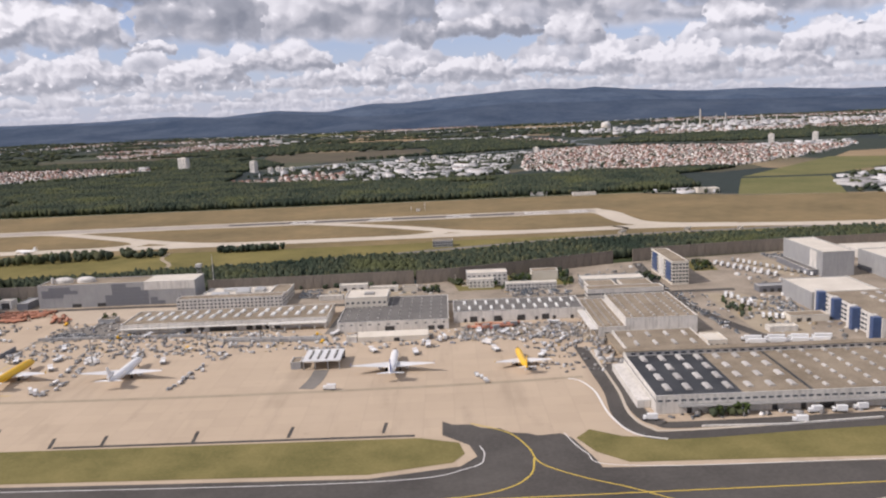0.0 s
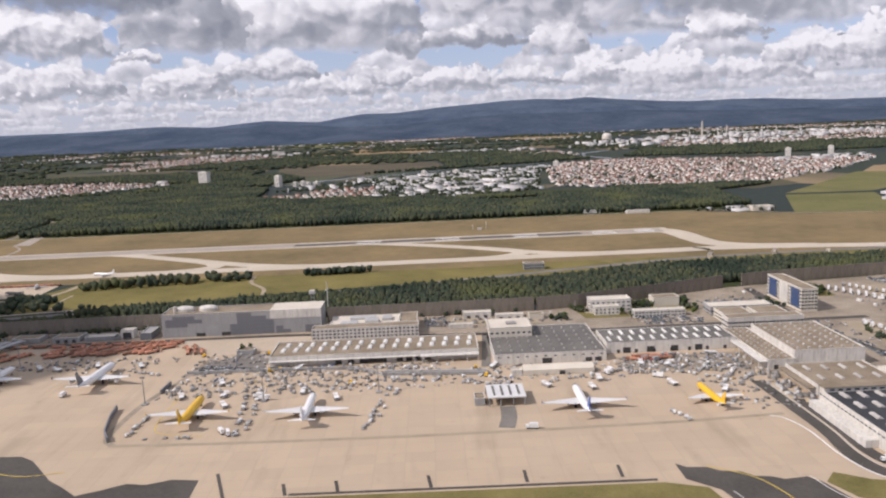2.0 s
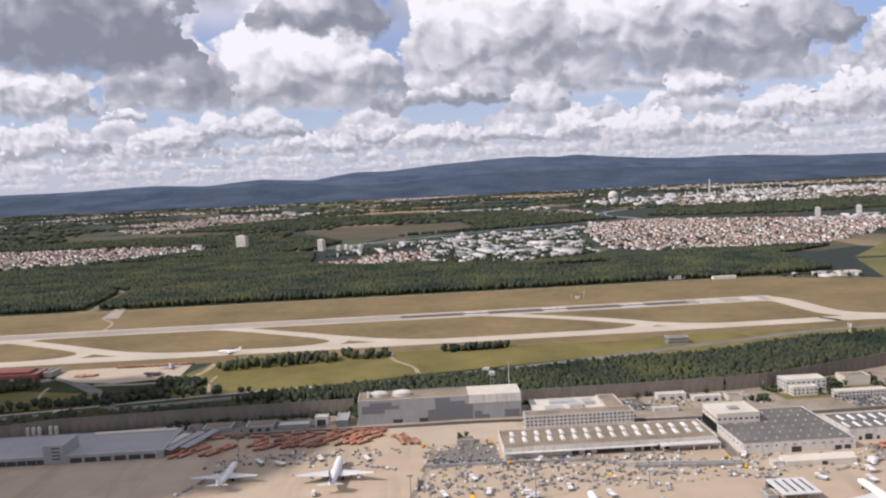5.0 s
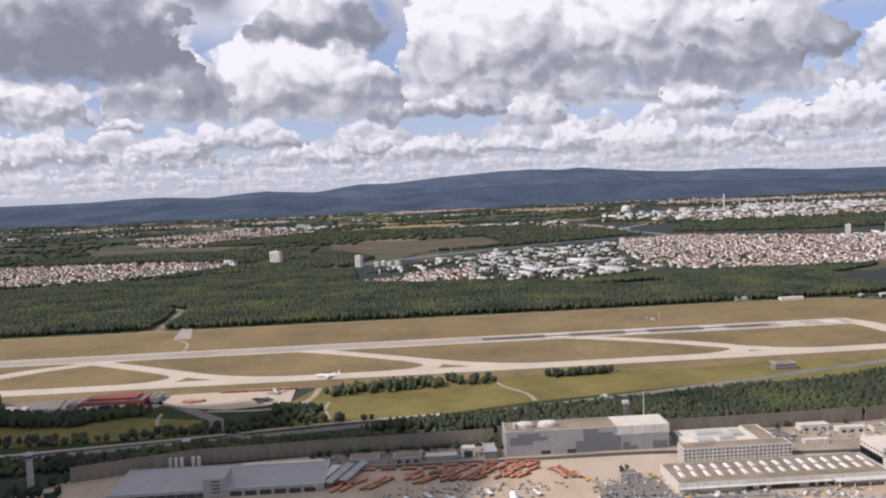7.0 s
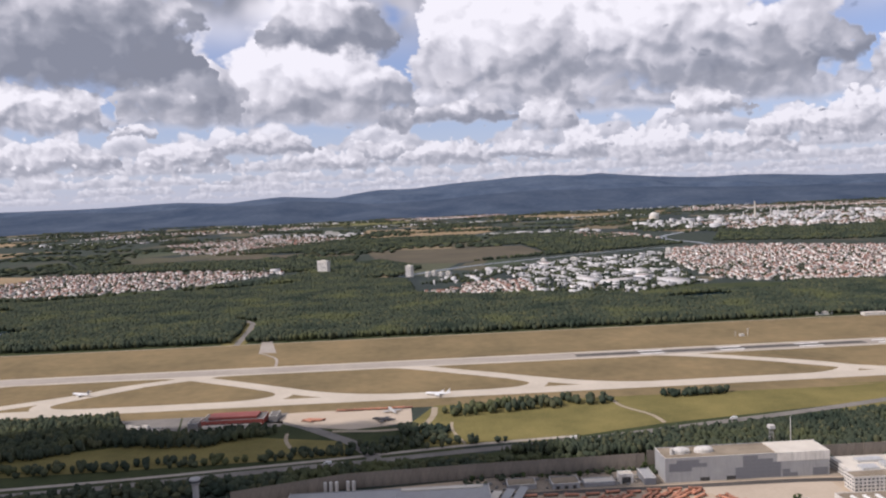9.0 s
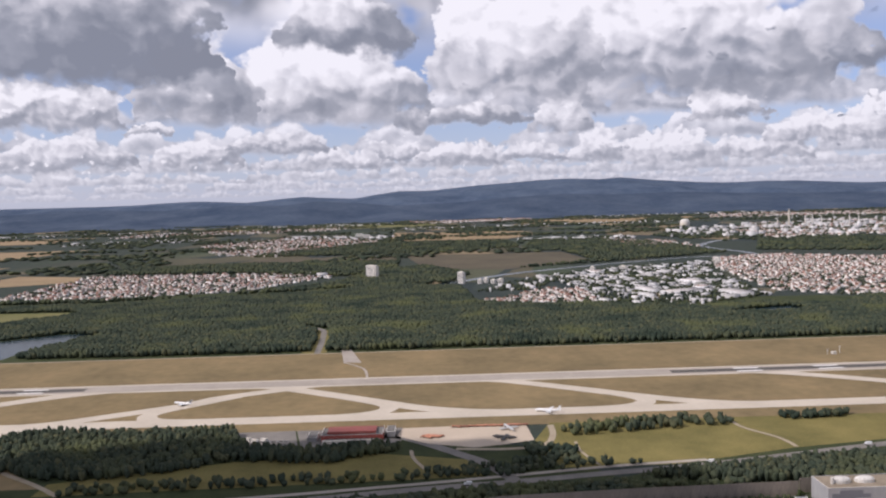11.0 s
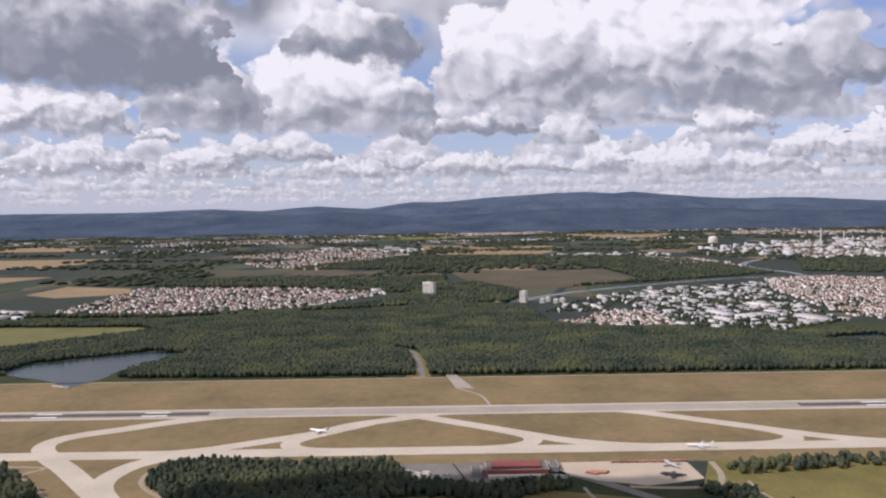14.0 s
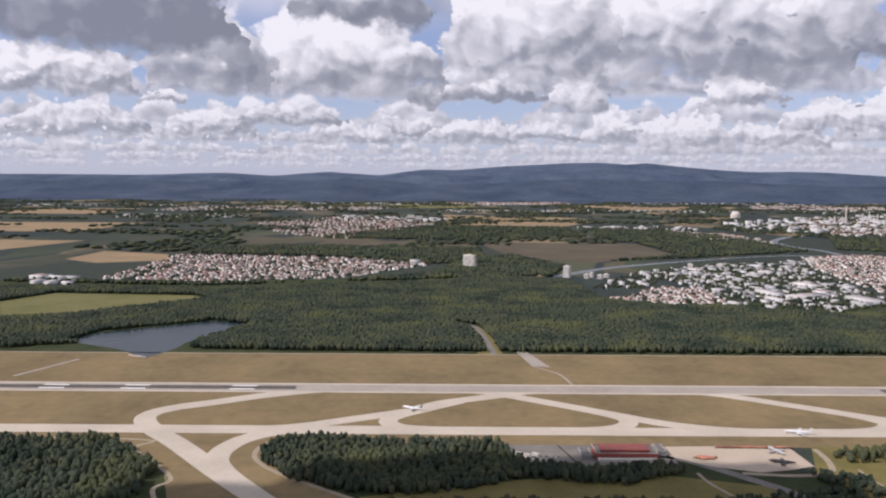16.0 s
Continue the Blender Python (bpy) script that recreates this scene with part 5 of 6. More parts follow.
l9 = hall("cargo_hall", 135, 200, 578, 634, 8.5, WHITE, GRAVELROOF, "low brown-roofed hall with long skylights", lights=((4, 2, 3.0, 11, 0.06, 0.98, 0.1, 0.95),))
part("canopy", boxes((-6, -0.3, 2, 56, 5.8, 6.6), bevel=0.1), GRAVELROOF, l9, "rust-edged loading canopy")
hall("plant_house", 200.6, 216, 590, 612, 10, CREAM, PALEROOF, "small pale plant house beside the hall", "shed", windows=((2, 3, 2, 1.6, 2, 4),))
big = hall("cargo_hall", 128, 430, 471, 562, 11.5, WHITE, GRAVELROOF, "very large cargo hall with a partly black roof", doors=((5, 7, 5, 0.10, 0.95), (16, 3.4, 4, 0.04, 1.0)),
           lights=((4, 4, 4.2, 11, 0.015, 0.19, 0.06, 0.94), (3, 4, 4.2, 9, 0.19, 0.33, 0.06, 0.94), (12, 7, 2.6, 5.2, 0.345, 1.0, 0.05, 0.96)), windows=((1, 60, 3.2, 1.2, 8.2, 3),))
part("black_roof", boxes((1.2, 56, 2, 88, 11.52, 11.62)), BLACKROOF, big, "black bitumen part of the roof")
part("roof_joint", boxes((99.2, 101.2, 2, 88, 11.52, 11.8)), DOORDARK, big)
part("rear_ridge", boxes((0, 301, 84, 90.4, 11.6, 15.2), bevel=0.1), WHITE, big, "raised clerestory along the back")
part("rear_roof", boxes((-1, 302, 83, 91, 15.2, 15.8), bevel=0.1), GRAVELROOF, big)
for i in range(48):
    put("ridge_window", pane(3.6, 1.4), big, 6 + 6.2 * i, 84.0, 12.6)
part("side_annex", boxes((-9, -0.3, 12, 88, 0, 5.2), bevel=0.1), WHITE, big, "low white loading annex")
part("front_canopy", boxes((14, 300, -4.6, -0.4, 5.6, 6.2), bevel=0.05), POSTGREY, big)

# offices behind
hall("office_building", 140, 217, 772, 790, 12, WHITE, GRAVELROOF, "long white office with window bands", "office", windows=((2, 22, 2.9, 1.8, 2.4, 4.2),))
hall("office_wing", 146, 176, 792, 830, 9, CREAM, GRAVELROOF, "low office wing with grey-green roof", "office", windows=((2, 8, 2.4, 1.7, 1.6, 3.8),))
hall("office_wing", 182, 214, 792, 830, 9, CREAM, GRAVELROOF, "low office wing with brown roof", "office", windows=((2, 8, 2.4, 1.7, 1.6, 3.8),))
hall("office_wing", 146, 214, 838, 862, 8, GREYWALL, PALEROOF, "low grey office wing with a pale roof", "office", windows=((1, 16, 2.4, 1.7, 2.2, 3.8),))
ot = hall("office_building", 243, 261, 832, 918, 25, CREAM, GRAVELROOF, "tall narrow office slab with blue-glazed side", "office", windows=((6, 5, 2.6, 2.0, 2.4, 3.8),))
for i in range(3):
    part("blue_panel", boxes((-0.5, -0.32, 4 + 28 * i, 24 + 28 * i, 3, 24)), BLUEGLASS if i != 1 else WHITE, ot)
hall("office_building", 20, 66, 868, 890, 14, WHITE, PALEROOF, "white three-storey building with stepped roof", "office", windows=((3, 8, 2.8, 1.6, 2.0, 4.2),))
hall("office_wing", 22, 50, 856, 867.5, 9, WHITE, PALEROOF, "low white extension before the offices", "office", windows=((2, 6, 2.2, 1.6, 1.8, 3.8),))
hall("office_building", 96, 126, 884, 904, 10, CREAM, GRAVELROOF, "beige flat-roofed building near the wall", "office")
hall("office_wing", 62, 118, 838, 850, 7, WHITE, PALEROOF, "long low white building with balcony band", "office", windows=((2, 14, 2.6, 1.3, 1.4, 3.2),))
hall("store_shed", -125, -93, 868, 880, 6, WHITE, PALEROOF, "low white shed near the wall", "shed", doors=((3, 4, 3.4, 0.05, 0.95),))
hall("store_shed", -89, -58, 856, 866, 5, WHITE, PALEROOF, "long white shed near the wall", "shed", doors=((3, 4, 3.2, 0.05, 0.95),))
hall("store_shed", -52, -36, 852, 864, 5, CREAM, GRAVELROOF, "small beige shed near the wall", "shed")
hall("gate_house", -10, 8, 898, 902, 7, CREAM, PALEROOF, "small beige gate house at the wall", "shed", doors=((2, 5, 5, 0.1, 0.9),))
hall("store_shed", -142, -116, 826, 834, 4, WHITE, PALEROOF, "small white shed beside the road", "shed")
hall("store_shed", -502, -488, 846, 858, 9, WHITE, PALEROOF, "white gate building with a large opening", "shed", doors=((1, 9, 7, 0.2, 0.8),))
hall("store_shed", -574, -545, 840, 862, 5, GREYWALL, GRAVELROOF, "grey-roofed shed behind the vehicle yard", "shed", doors=((3, 4, 3.4, 0.05, 0.95),))
hall("store_shed", -540, -508, 842, 856, 4, GREYWALL, PALEROOF, "low pale shed behind the vehicle yard", "shed")
hall("store_shed", -620, -590, 844, 864, 4.5, GREYWALL, GRAVELROOF, "long grey shed below the wall", "shed")
hall("store_shed", -478, -466, 838, 868, 7, DARKPANEL, GREYWALL, "dark narrow shed beside the hangar", "shed")
hall("store_shed", -355, -338, 762, 774, 4, GREYWALL, GRAVELROOF, "small grey hut under a tree", "shed")

# blue-and-white terminal with towers on its facade
bo = hall("cargo_terminal", 345, 430, 604, 705, 17, WHITE, GRAVELROOF, "white cargo terminal with blue stair towers", "terminal", lights=((4, 6, 4, 7, 0.3, 0.95, 0.05, 0.95),))
for i, y in enumerate((6, 38, 70, 98)):
    part("stair_tower", boxes((-7, 0.4, y - 4.5, y + 0.5, 0, 19), bevel=0.2), BLUEGLASS, bo, "blue stair tower")
    part("stair_wall", boxes((-6.4, 0.4, y + 0.7, y + 6, 0, 19.6), bevel=0.2), WHITE, bo, "white stair tower")
for s in range(4):
    for i in range(16):
        put("window", pane(4.6, 2.0), bo, 0.0, 6 + 5.8 * i, 2.0 + 3.9 * s, -90)
hall("cargo_terminal", 336, 400, 706, 770, 16, GREYWALL, PALEROOF, "grey terminal end with pale roof", "terminal", doors=((3, 6, 5, 0.05, 0.6),))
bb = hall("freight_store", 411, 446, 842, 942, 27, GREYWALL, PALEROOF, "huge windowless grey high-bay store", "warehouse")
part("pale_band", boxes((-0.2, -0.02, 14, 30, 6, 26)), WHITE, bb)
hall("loading_shed", 400, 410, 850, 935, 6, DARKPANEL, DARKROOF, "low dark loading shed beside the store", "shed")
hall("freight_store", 470, 560, 815, 880, 22, GREYWALL, PALEROOF, "tall windowless grey high-bay store", "warehouse")
hall("freight_store", 500, 600, 935, 985, 9, WHITE, PALEROOF, "low white-roofed freight store", "warehouse", doors=((8, 5, 4, 0.05, 0.95),))
hall("loading_shed", 318, 352, 782, 796, 6, DARKPANEL, GREYWALL, "grey loading shed in the truck yard", "shed", doors=((4, 4, 3.6, 0.05, 0.95),))
hall("loading_shed", 300, 334, 668, 684, 5, CREAM, GRAVELROOF, "low brown-roofed shed in the yard", "shed", doors=((2, 4, 3.4, 0.1, 0.6),))
hall("site_cabin", 270, 294, 640, 650, 4, WHITE, PALEROOF, "flat white cabin in the yard", "shed")

# terminal in the shade of a cloud
tm = hall("freight_terminal", -846, -640, 776, 846, 7, GREYWALL, GREYWALL, "wide low grey freight terminal with dark dock doors", "terminal", doors=((9, 9, 4.6, 0.04, 0.46), (6, 11, 4.6, 0.56, 0.97)))
part("stair_block", boxes((92, 112, -0.4, 34, 0, 18), bevel=0.2), GREYWALL, tm, "grey stair block above the roof")
part("pale_roof", boxes((115, 200, 62, 69, 7.02, 8.2), bevel=0.1), PALEROOF, tm)
for i in range(4):
    put("slot_window", pane(8, 1.3, DOORDARK), tm, 104, -0.4, 4 + 3.5 * i)
for i in range(3):
    lc = thing("loading_canopy", -655 + 14 * i, 778 + 4 * i, AP, -20, "long grey loading canopy beside the terminal", "canopy", "loading canopies")
    part("roof", boxes((0, 9, 0, 56, 5.2, 6.2), bevel=0.15), GREYWALL if i else PALEROOF, lc)
    for y in (2, 20, 38, 54):
        part("pillar", boxes((4.2, 4.8, y, y + 0.6, 0, 5.2)), POSTGREY, lc)
for x in (-812, -806, -800, -788, -782):
    so = thing("silo", x, 866, 0.1, 0, "white upright storage silo", "silo", "silos behind the terminal")
    part("shell", tube(0, 0, 0, 10.5, 2.0, n=14), WHITE, so)
    part("cap", tube(0, 0, 10.5, 11.6, 2.0, 0.5, n=14), WHITE, so)

# ---- fire station and training ground ----
fs = hall("fire_station", -1016, -930, 1130, 1168, 9, RED, DARKROOF, "red fire station with dark roof and pale doors", "fire station", doors=((11, 5, 5, 0.06, 0.94),))
part("red_roof", boxes((8, 76, 6, 32, 9.02, 12.5), bevel=0.2), RED, fs, "raised red roof hall")
part("base_wall", boxes((2, 84, -8, -0.5, 0, 4), bevel=0.1), CREAM, fs, "low pale front building")
hall("store_shed", -1036, -1022, 1132, 1160, 6, POSTGREY, DARKROOF, "grey shed beside the fire station", "shed", base=0.34)
hall("store_shed", -926, -914, 1146, 1176, 7, POSTGREY, DARKROOF, "grey training block beside the fire station", "shed", base=0.34)
for i, (x, y) in enumerate(((-1128, 1150), (-1116, 1142), (-1104, 1146))):
    hall("site_cabin", x, x + 10, y, y + 5, 3.2, WHITE, PALEROOF, "small white cabin at the wood's edge", "cabin", turn=-30, base=0.34)

# ---- aircraft ----
def aircraft(x, y, turn, length, span, body, tail, label, tail_engine=False, engines=1, base=0.2, group="parked aircraft"):
    """A jet standing with its nose along its own y axis."""
    ob = thing("jet_aircraft", x, y, base, turn, label, "aircraft", group)
    L, R = length, 0.05 * length
    zc = 0.092 * length
    bm = bmesh.new()
    prof = [(-0.5, 0.10, 0.55), (-0.44, 0.36, 0.42), (-0.36, 0.66, 0.24), (-0.26, 0.92, 0.07), (-0.16, 1.0, 0), (0.30, 1.0, 0), (0.38, 0.96, -0.02), (0.44, 0.78, -0.10), (0.48, 0.48, -0.22), (0.5, 0.12, -0.30)]
    loft(bm, [ring(0, f * L, zc + dz * R, r * R, 16, "y") for f, r, dz in prof])
    for f in bm.faces:
        f.smooth = len(f.verts) == 4
    part("fuselage", bm, body, ob)
    part("cockpit_window", loft(bmesh.new(), [ring(0, 0.447 * L, zc + 0.32 * R, 0.52 * R, 10, "y"), ring(0, 0.462 * L, zc + 0.22 * R, 0.42 * R, 10, "y")]), DOORDARK, ob)
    for side in (-1, 1):
        def foil(root, tip, thick):
            rows = []
            for (sx, y_lead, y_trail, z), t in ((root, thick), (tip, thick * 0.35)):
                mid = y_lead * 0.65 + y_trail * 0.35
                rows.append([(side * sx, y_lead, z), (side * sx, mid, z + t), (side * sx, y_trail, z), (side * sx, mid, z - t * 0.7)])
            return loft(bmesh.new(), rows)
        h = span / 2
        part("wing", foil((0.5 * R, 0.125 * L, -0.105 * L, zc - 0.55 * R), (h, -0.13 * L, -0.165 * L, zc - 0.55 * R + 0.10 * h), 0.011 * L), WINGGREY, ob)
        part("winglet", boxes((side * h - 0.12, side * h + 0.12, -0.165 * L, -0.14 * L, zc - 0.55 * R + 0.10 * h, zc - 0.2 * R + 0.12 * h)), tail, ob)
        part("tailplane", foil((0.2 * R, -0.40 * L, -0.475 * L, zc + 0.45 * R), (0.31 * h, -0.475 * L, -0.505 * L, zc + 0.62 * R), 0.005 * L), WINGGREY, ob)
        for e in range(engines):
            ex, ey, ez = side * h * (0.33 + 0.26 * e), (0.055 - 0.085 * e) * L, zc - 1.05 * R + 0.02 * h * e
            nac = part("engine", loft(bmesh.new(), [ring(ex, ey, ez, 0.52 * R, 12, "y"), ring(ex, ey - 0.02 * L, ez, 0.6 * R, 12, "y"), ring(ex, ey - 0.07 * L, ez, 0.5 * R, 12, "y"), ring(ex, ey - 0.095 * L, ez, 0.28 * R, 12, "y")]), PAINTWHITE, ob)
            part("intake", loft(bmesh.new(), [ring(ex, ey + 0.02, ez, 0.42 * R, 12, "y"), ring(ex, ey + 0.12, ez, 0.40 * R, 12, "y")]), DARKMETAL, nac)
            part("pylon", boxes((ex - 0.25, ex + 0.25, ey - 0.09 * L, ey - 0.03 * L, ez + 0.4 * R, ez + 0.9 * R)), WINGGREY, ob)
        part("main_gear", boxes((side * 0.085 * L - 0.9, side * 0.085 * L + 0.9, -0.055 * L, -0.02 * L, 0, 1.3), (side * 0.085 * L - 0.3, side * 0.085 * L + 0.3, -0.045 * L, -0.03 * L, 1.3, zc - 0.6 * R), bevel=0.1), TYRE, ob)
    part("nose_gear", boxes((-0.6, 0.6, 0.385 * L, 0.405 * L, 0, 1.1), (-0.2, 0.2, 0.39 * L, 0.40 * L, 1.1, zc - 0.7 * R), bevel=0.08), TYRE, ob)
    bm = bmesh.new()
    t = 0.006 * L
    loft(bm, [[(t, -0.34 * L, zc + 0.8 * R), (-t, -0.34 * L, zc + 0.8 * R), (-t, -0.475 * L, zc + 0.5 * R), (t, -0.475 * L, zc + 0.5 * R)],
              [(t * 0.5, -0.465 * L, zc + R + 0.145 * L), (-t * 0.5, -0.465 * L, zc + R + 0.145 * L), (-t * 0.5, -0.51 * L, zc + R + 0.145 * L), (t * 0.5, -0.51 * L, zc + R + 0.145 * L)]])
    part("fin", bm, tail, ob)
    if tail_engine:
        te = part("engine", loft(bmesh.new(), [ring(0, -0.36 * L, zc + 1.75 * R, 0.5 * R, 12, "y"), ring(0, -0.40 * L, zc + 1.75 * R, 0.56 * R, 12, "y"), ring(0, -0.5 * L, zc + 1.5 * R, 0.32 * R, 12, "y")]), tail, ob)
        part("intake", loft(bmesh.new(), [ring(0, -0.359 * L, zc + 1.75 * R, 0.4 * R, 12, "y"), ring(0, -0.357 * L, zc + 1.75 * R, 0.38 * R, 12, "y")]), DARKMETAL, te)
    return ob


aircraft(-562, 706, -2, 62, 58, PAINTWHITE, WINGGREY, "white three-engined cargo jet with pale tail", True)
aircraft(-465, 695, -2, 74, 70, PAINTWHITE, DARKPANEL, "white four-engined cargo jet with dark tail", engines=2)
aircraft(-350, 595, 0, 65, 63, PAINTYELLOW, PAINTYELLOW, "yellow-bodied cargo jet with white wings")
aircraft(-258, 590, 0, 64, 65, PAINTWHITE, PAINTWHITE, "plain white cargo jet", True)
aircraft(-46, 582, 0, 63, 64, PAINTWHITE, PAINTBLUE, "white cargo jet with a blue tail")
aircraft(54, 582, 3, 52, 44, PAINTYELLOW, PAINTYELLOW, "smaller yellow cargo jet with pale wings")
aircraft(-684, 1246, 75, 40, 36, PAINTWHITE, PAINTWHITE, "white passenger jet rolling on the taxiway", base=0.37, group="taxiing aircraft")
aircraft(-1280, 1358, 65, 38, 34, PAINTWHITE, DARKPANEL, "white passenger jet leaving the runway", base=0.38, group="taxiing aircraft")

# ---- vehicles and loads ----
def wheels(ob, xs, ys, r=0.5):
    for x in xs:
        for y in ys:
            part("wheel", loft(bmesh.new(), [ring(x - 0.18, y, r, r, 8, "x"), ring(x + 0.18, y, r, r, 8, "x")]), TYRE, ob)


def make_dolly(material, label, w=2.4, l=3.2, h=1.7):
    ob = thing("cargo_dolly", 0, 0, -400, 0, label, "dolly", "cargo dollies on the apron")
    part("deck", boxes((-w / 2, w / 2, -l / 2, l / 2, 0.45, 0.65)), POSTGREY, ob)
    part("container", boxes((-w / 2 + 0.1, w / 2 - 0.1, -l / 2 + 0.1, l / 2 - 0.1, 0.65, 0.65 + h), bevel=0.15), material, ob)
    for y in (-l / 2 + 0.5, l / 2 - 0.5):
        part("axle", loft(bmesh.new(), [ring(-w / 2 + 0.1, y, 0.3, 0.3, 8, "x"), ring(w / 2 - 0.1, y, 0.3, 0.3, 8, "x")]), TYRE, ob)
    return ob


def make_truck(name, cab, load, label, l=9.0, group="lorries in the yards", load_h=3.4, category="lorry"):
    ob = thing(name, 0, 0, -400, 0, label, category, group)
    part("chassis", boxes((-1.2, 1.2, -l / 2, l / 2, 0.6, 1.0)), DARKMETAL, ob)
    c = part("cab", boxes((-1.25, 1.25, l / 2 - 2.2, l / 2, 1.0, 3.1), bevel=0.2), cab, ob)
    part("windscreen", boxes((-1.1, 1.1, l / 2 - 0.02, l / 2 + 0.06, 1.9, 2.8)), GLASS, c)
    part("load", boxes((-1.3, 1.3, -l / 2, l / 2 - 2.6, 1.0, 1.0 + load_h), bevel=0.08), load, ob)
    wheels(ob, (-1.1, 1.1), (-l / 2 + 1.3, -l / 2 + 2.6, l / 2 - 1.4), 0.5)
    return ob


def make_plough():
    ob = thing("snow_plough", 0, 0, -400, 0, "orange airfield snow-clearing lorry parked in a row", "lorry", "orange lorries in rows")
    part("chassis", boxes((-1.3, 1.3, -8, 7, 0.6, 1.1)), DARKMETAL, ob)
    c = part("cab", boxes((-1.4, 1.4, 4, 7, 1.1, 3.6), bevel=0.25), ORANGE, ob)
    part("windscreen", boxes((-1.2, 1.2, 6.98, 7.06, 2.2, 3.2)), GLASS, c)
    part("hopper", boxes((-1.35, 1.35, -7.6, 3.4, 1.1, 3.0), bevel=0.3), ORANGE, ob)
    bm = bmesh.new()
    loft(bm, [[(-3.2, 8.4, 0.1), (3.2, 8.0, 0.1), (3.2, 8.3, 0.2), (-3.2, 8.7, 0.2)], [(-3.3, 8.9, 1.5), (3.3, 8.5, 1.5), (3.3, 8.8, 1.5), (-3.3, 9.2, 1.5)]])
    part("blade", bm, ORANGE, ob)
    wheels(ob, (-1.2, 1.2), (-6, -4.4, 5), 0.6)
    return ob


def make_car(material, label):
    ob = thing("car", 0, 0, -400, 0, label, "car", "cars and vans")
    part("body", boxes((-0.9, 0.9, -2.2, 2.2, 0.35, 0.95), bevel=0.15), material, ob)
    part("cabin", loft(bmesh.new(), [[(-0.82, -1.7, 0.95), (0.82, -1.7, 0.95), (0.82, 1.1, 0.95), (-0.82, 1.1, 0.95)], [(-0.65, -1.3, 1.5), (0.65, -1.3, 1.5), (0.65, 0.4, 1.5), (-0.65, 0.4, 1.5)]]), GLASS, ob)
    wheels(ob, (-0.8, 0.8), (-1.4, 1.4), 0.32)
    return ob


def make_loader():
    ob = thing("cargo_loader", 0, 0, -400, 0, "pale high-lift cargo loader standing on the apron", "loader", "cargo loaders")
    part("base", boxes((-2, 2, -5, 5, 0.6, 1.2), bevel=0.1), POSTGREY, ob)
    part("platform", boxes((-2, 2, -5, 2.5, 2.4, 2.9), bevel=0.08), PAINTWHITE, ob)
    part("bridge", boxes((-2, 2, 2.8, 6, 3.2, 3.6), bevel=0.08), PAINTWHITE, ob)
    for x in (-1.7, 1.7):
        part("lift_arm", boxes((x - 0.15, x + 0.15, -4, 2, 1.2, 2.4)), STEEL, ob)
    wheels(ob, (-1.7, 1.7), (-3.8, 3.8), 0.5)
    return ob


def make_stack():
    ob = thing("pallet_stack", 0, 0, -400, 0, "grey stack of wrapped cargo pallets", "pallet", "wrapped pallets")
    part("pallet", boxes((-1.6, 1.6, -1.2, 1.2, 0, 0.25)), POSTGREY, ob)
    part("load", boxes((-1.5, 1.5, -1.1, 1.1, 0.25, 1.9), bevel=0.2), GREYTARP, ob)
    part("net", boxes((-1.54, 1.54, -0.1, 0.1, 0.25, 1.94)), PAINTWHITE, ob)
    return ob


DOLLY = [make_dolly(SILVER, "silver air-cargo container on a dolly"), make_dolly(GREYTARP, "grey covered load on a cargo dolly", 2.6, 3.4, 1.4), make_dolly(PAINTWHITE, "white air-cargo container on a dolly")]
FLAT = make_dolly(POSTGREY, "empty grey cargo dolly", 2.6, 3.4, 0.15)
TRUCK = [make_truck("lorry", PAINTWHITE, PAINTWHITE, "white box lorry parked on paving"), make_truck("lorry", PAINTBLUE, PAINTWHITE, "blue-cabbed lorry with white box"), make_truck("lorry", RED, GREYTARP, "red-cabbed lorry with grey cover")]
TRAILER = make_truck("lorry", PAINTWHITE, PAINTWHITE, "long white articulated lorry", 16.0)
PLOUGH, LOADER, STACK = make_plough(), make_loader(), make_stack()
CAR = [make_car(PAINTWHITE, "small white car parked on paving"), make_car(DARKMETAL, "small dark car parked on paving"), make_car(STEEL, "small silver car parked on paving")]
TUG = make_truck("tug", PAINTYELLOW, PAINTYELLOW, "small yellow apron tug", 4.6, "tugs on the apron", 0.5, "tug")
MASTERS = DOLLY + [FLAT, TRAILER, PLOUGH, LOADER, STACK, TUG] + TRUCK + CAR
rnd = random.Random(11)


def stand(ob, x, y, turn=0.0, z=0.36):
    return copy_thing(ob, at(x, y, z, turn))


# orange lorries in slanting rows
for r, (x0, x1, y, slant) in enumerate(((-552, -432, 806, -52), (-556, -430, 794, -52), (-548, -440, 783, -52), (-634, -572, 790, -45), (-628, -590, 776, -45), (-412, -388, 792, 30), (-408, -392, 778, 20))):
    x = x0
    while x < x1:
        stand(PLOUGH, x, y + rnd.uniform(-2, 2) + (x - x0) * 0.03, slant + rnd.uniform(-8, 8))
        x += rnd.choice((7.0, 7.0, 9.0, 20))
for i in range(9):
    stand(PLOUGH, -600 + 21 * i, 821 + rnd.uniform(-2, 2), 90 + rnd.uniform(-6, 6))
for i in range(5):
    stand(PLOUGH, -870 + 4.2 * i + rnd.uniform(-1, 1), 1136 + 3 * (i % 3), 60 + 10 * i)
for i in range(9):
    stand(PLOUGH, -826 + 12 * i, 1181 + rnd.uniform(-1, 1), 90)
for i in range(4):
    stand(TRUCK[2], 30 + 9 * i + rnd.uniform(-2, 2), 690 + rnd.uniform(-8, 6), rnd.uniform(0, 180))
for i in range(6):
    stand(PLOUGH, 22 + 7 * i, 688 + (i % 2) * 8, 80 + 20 * (i % 3))

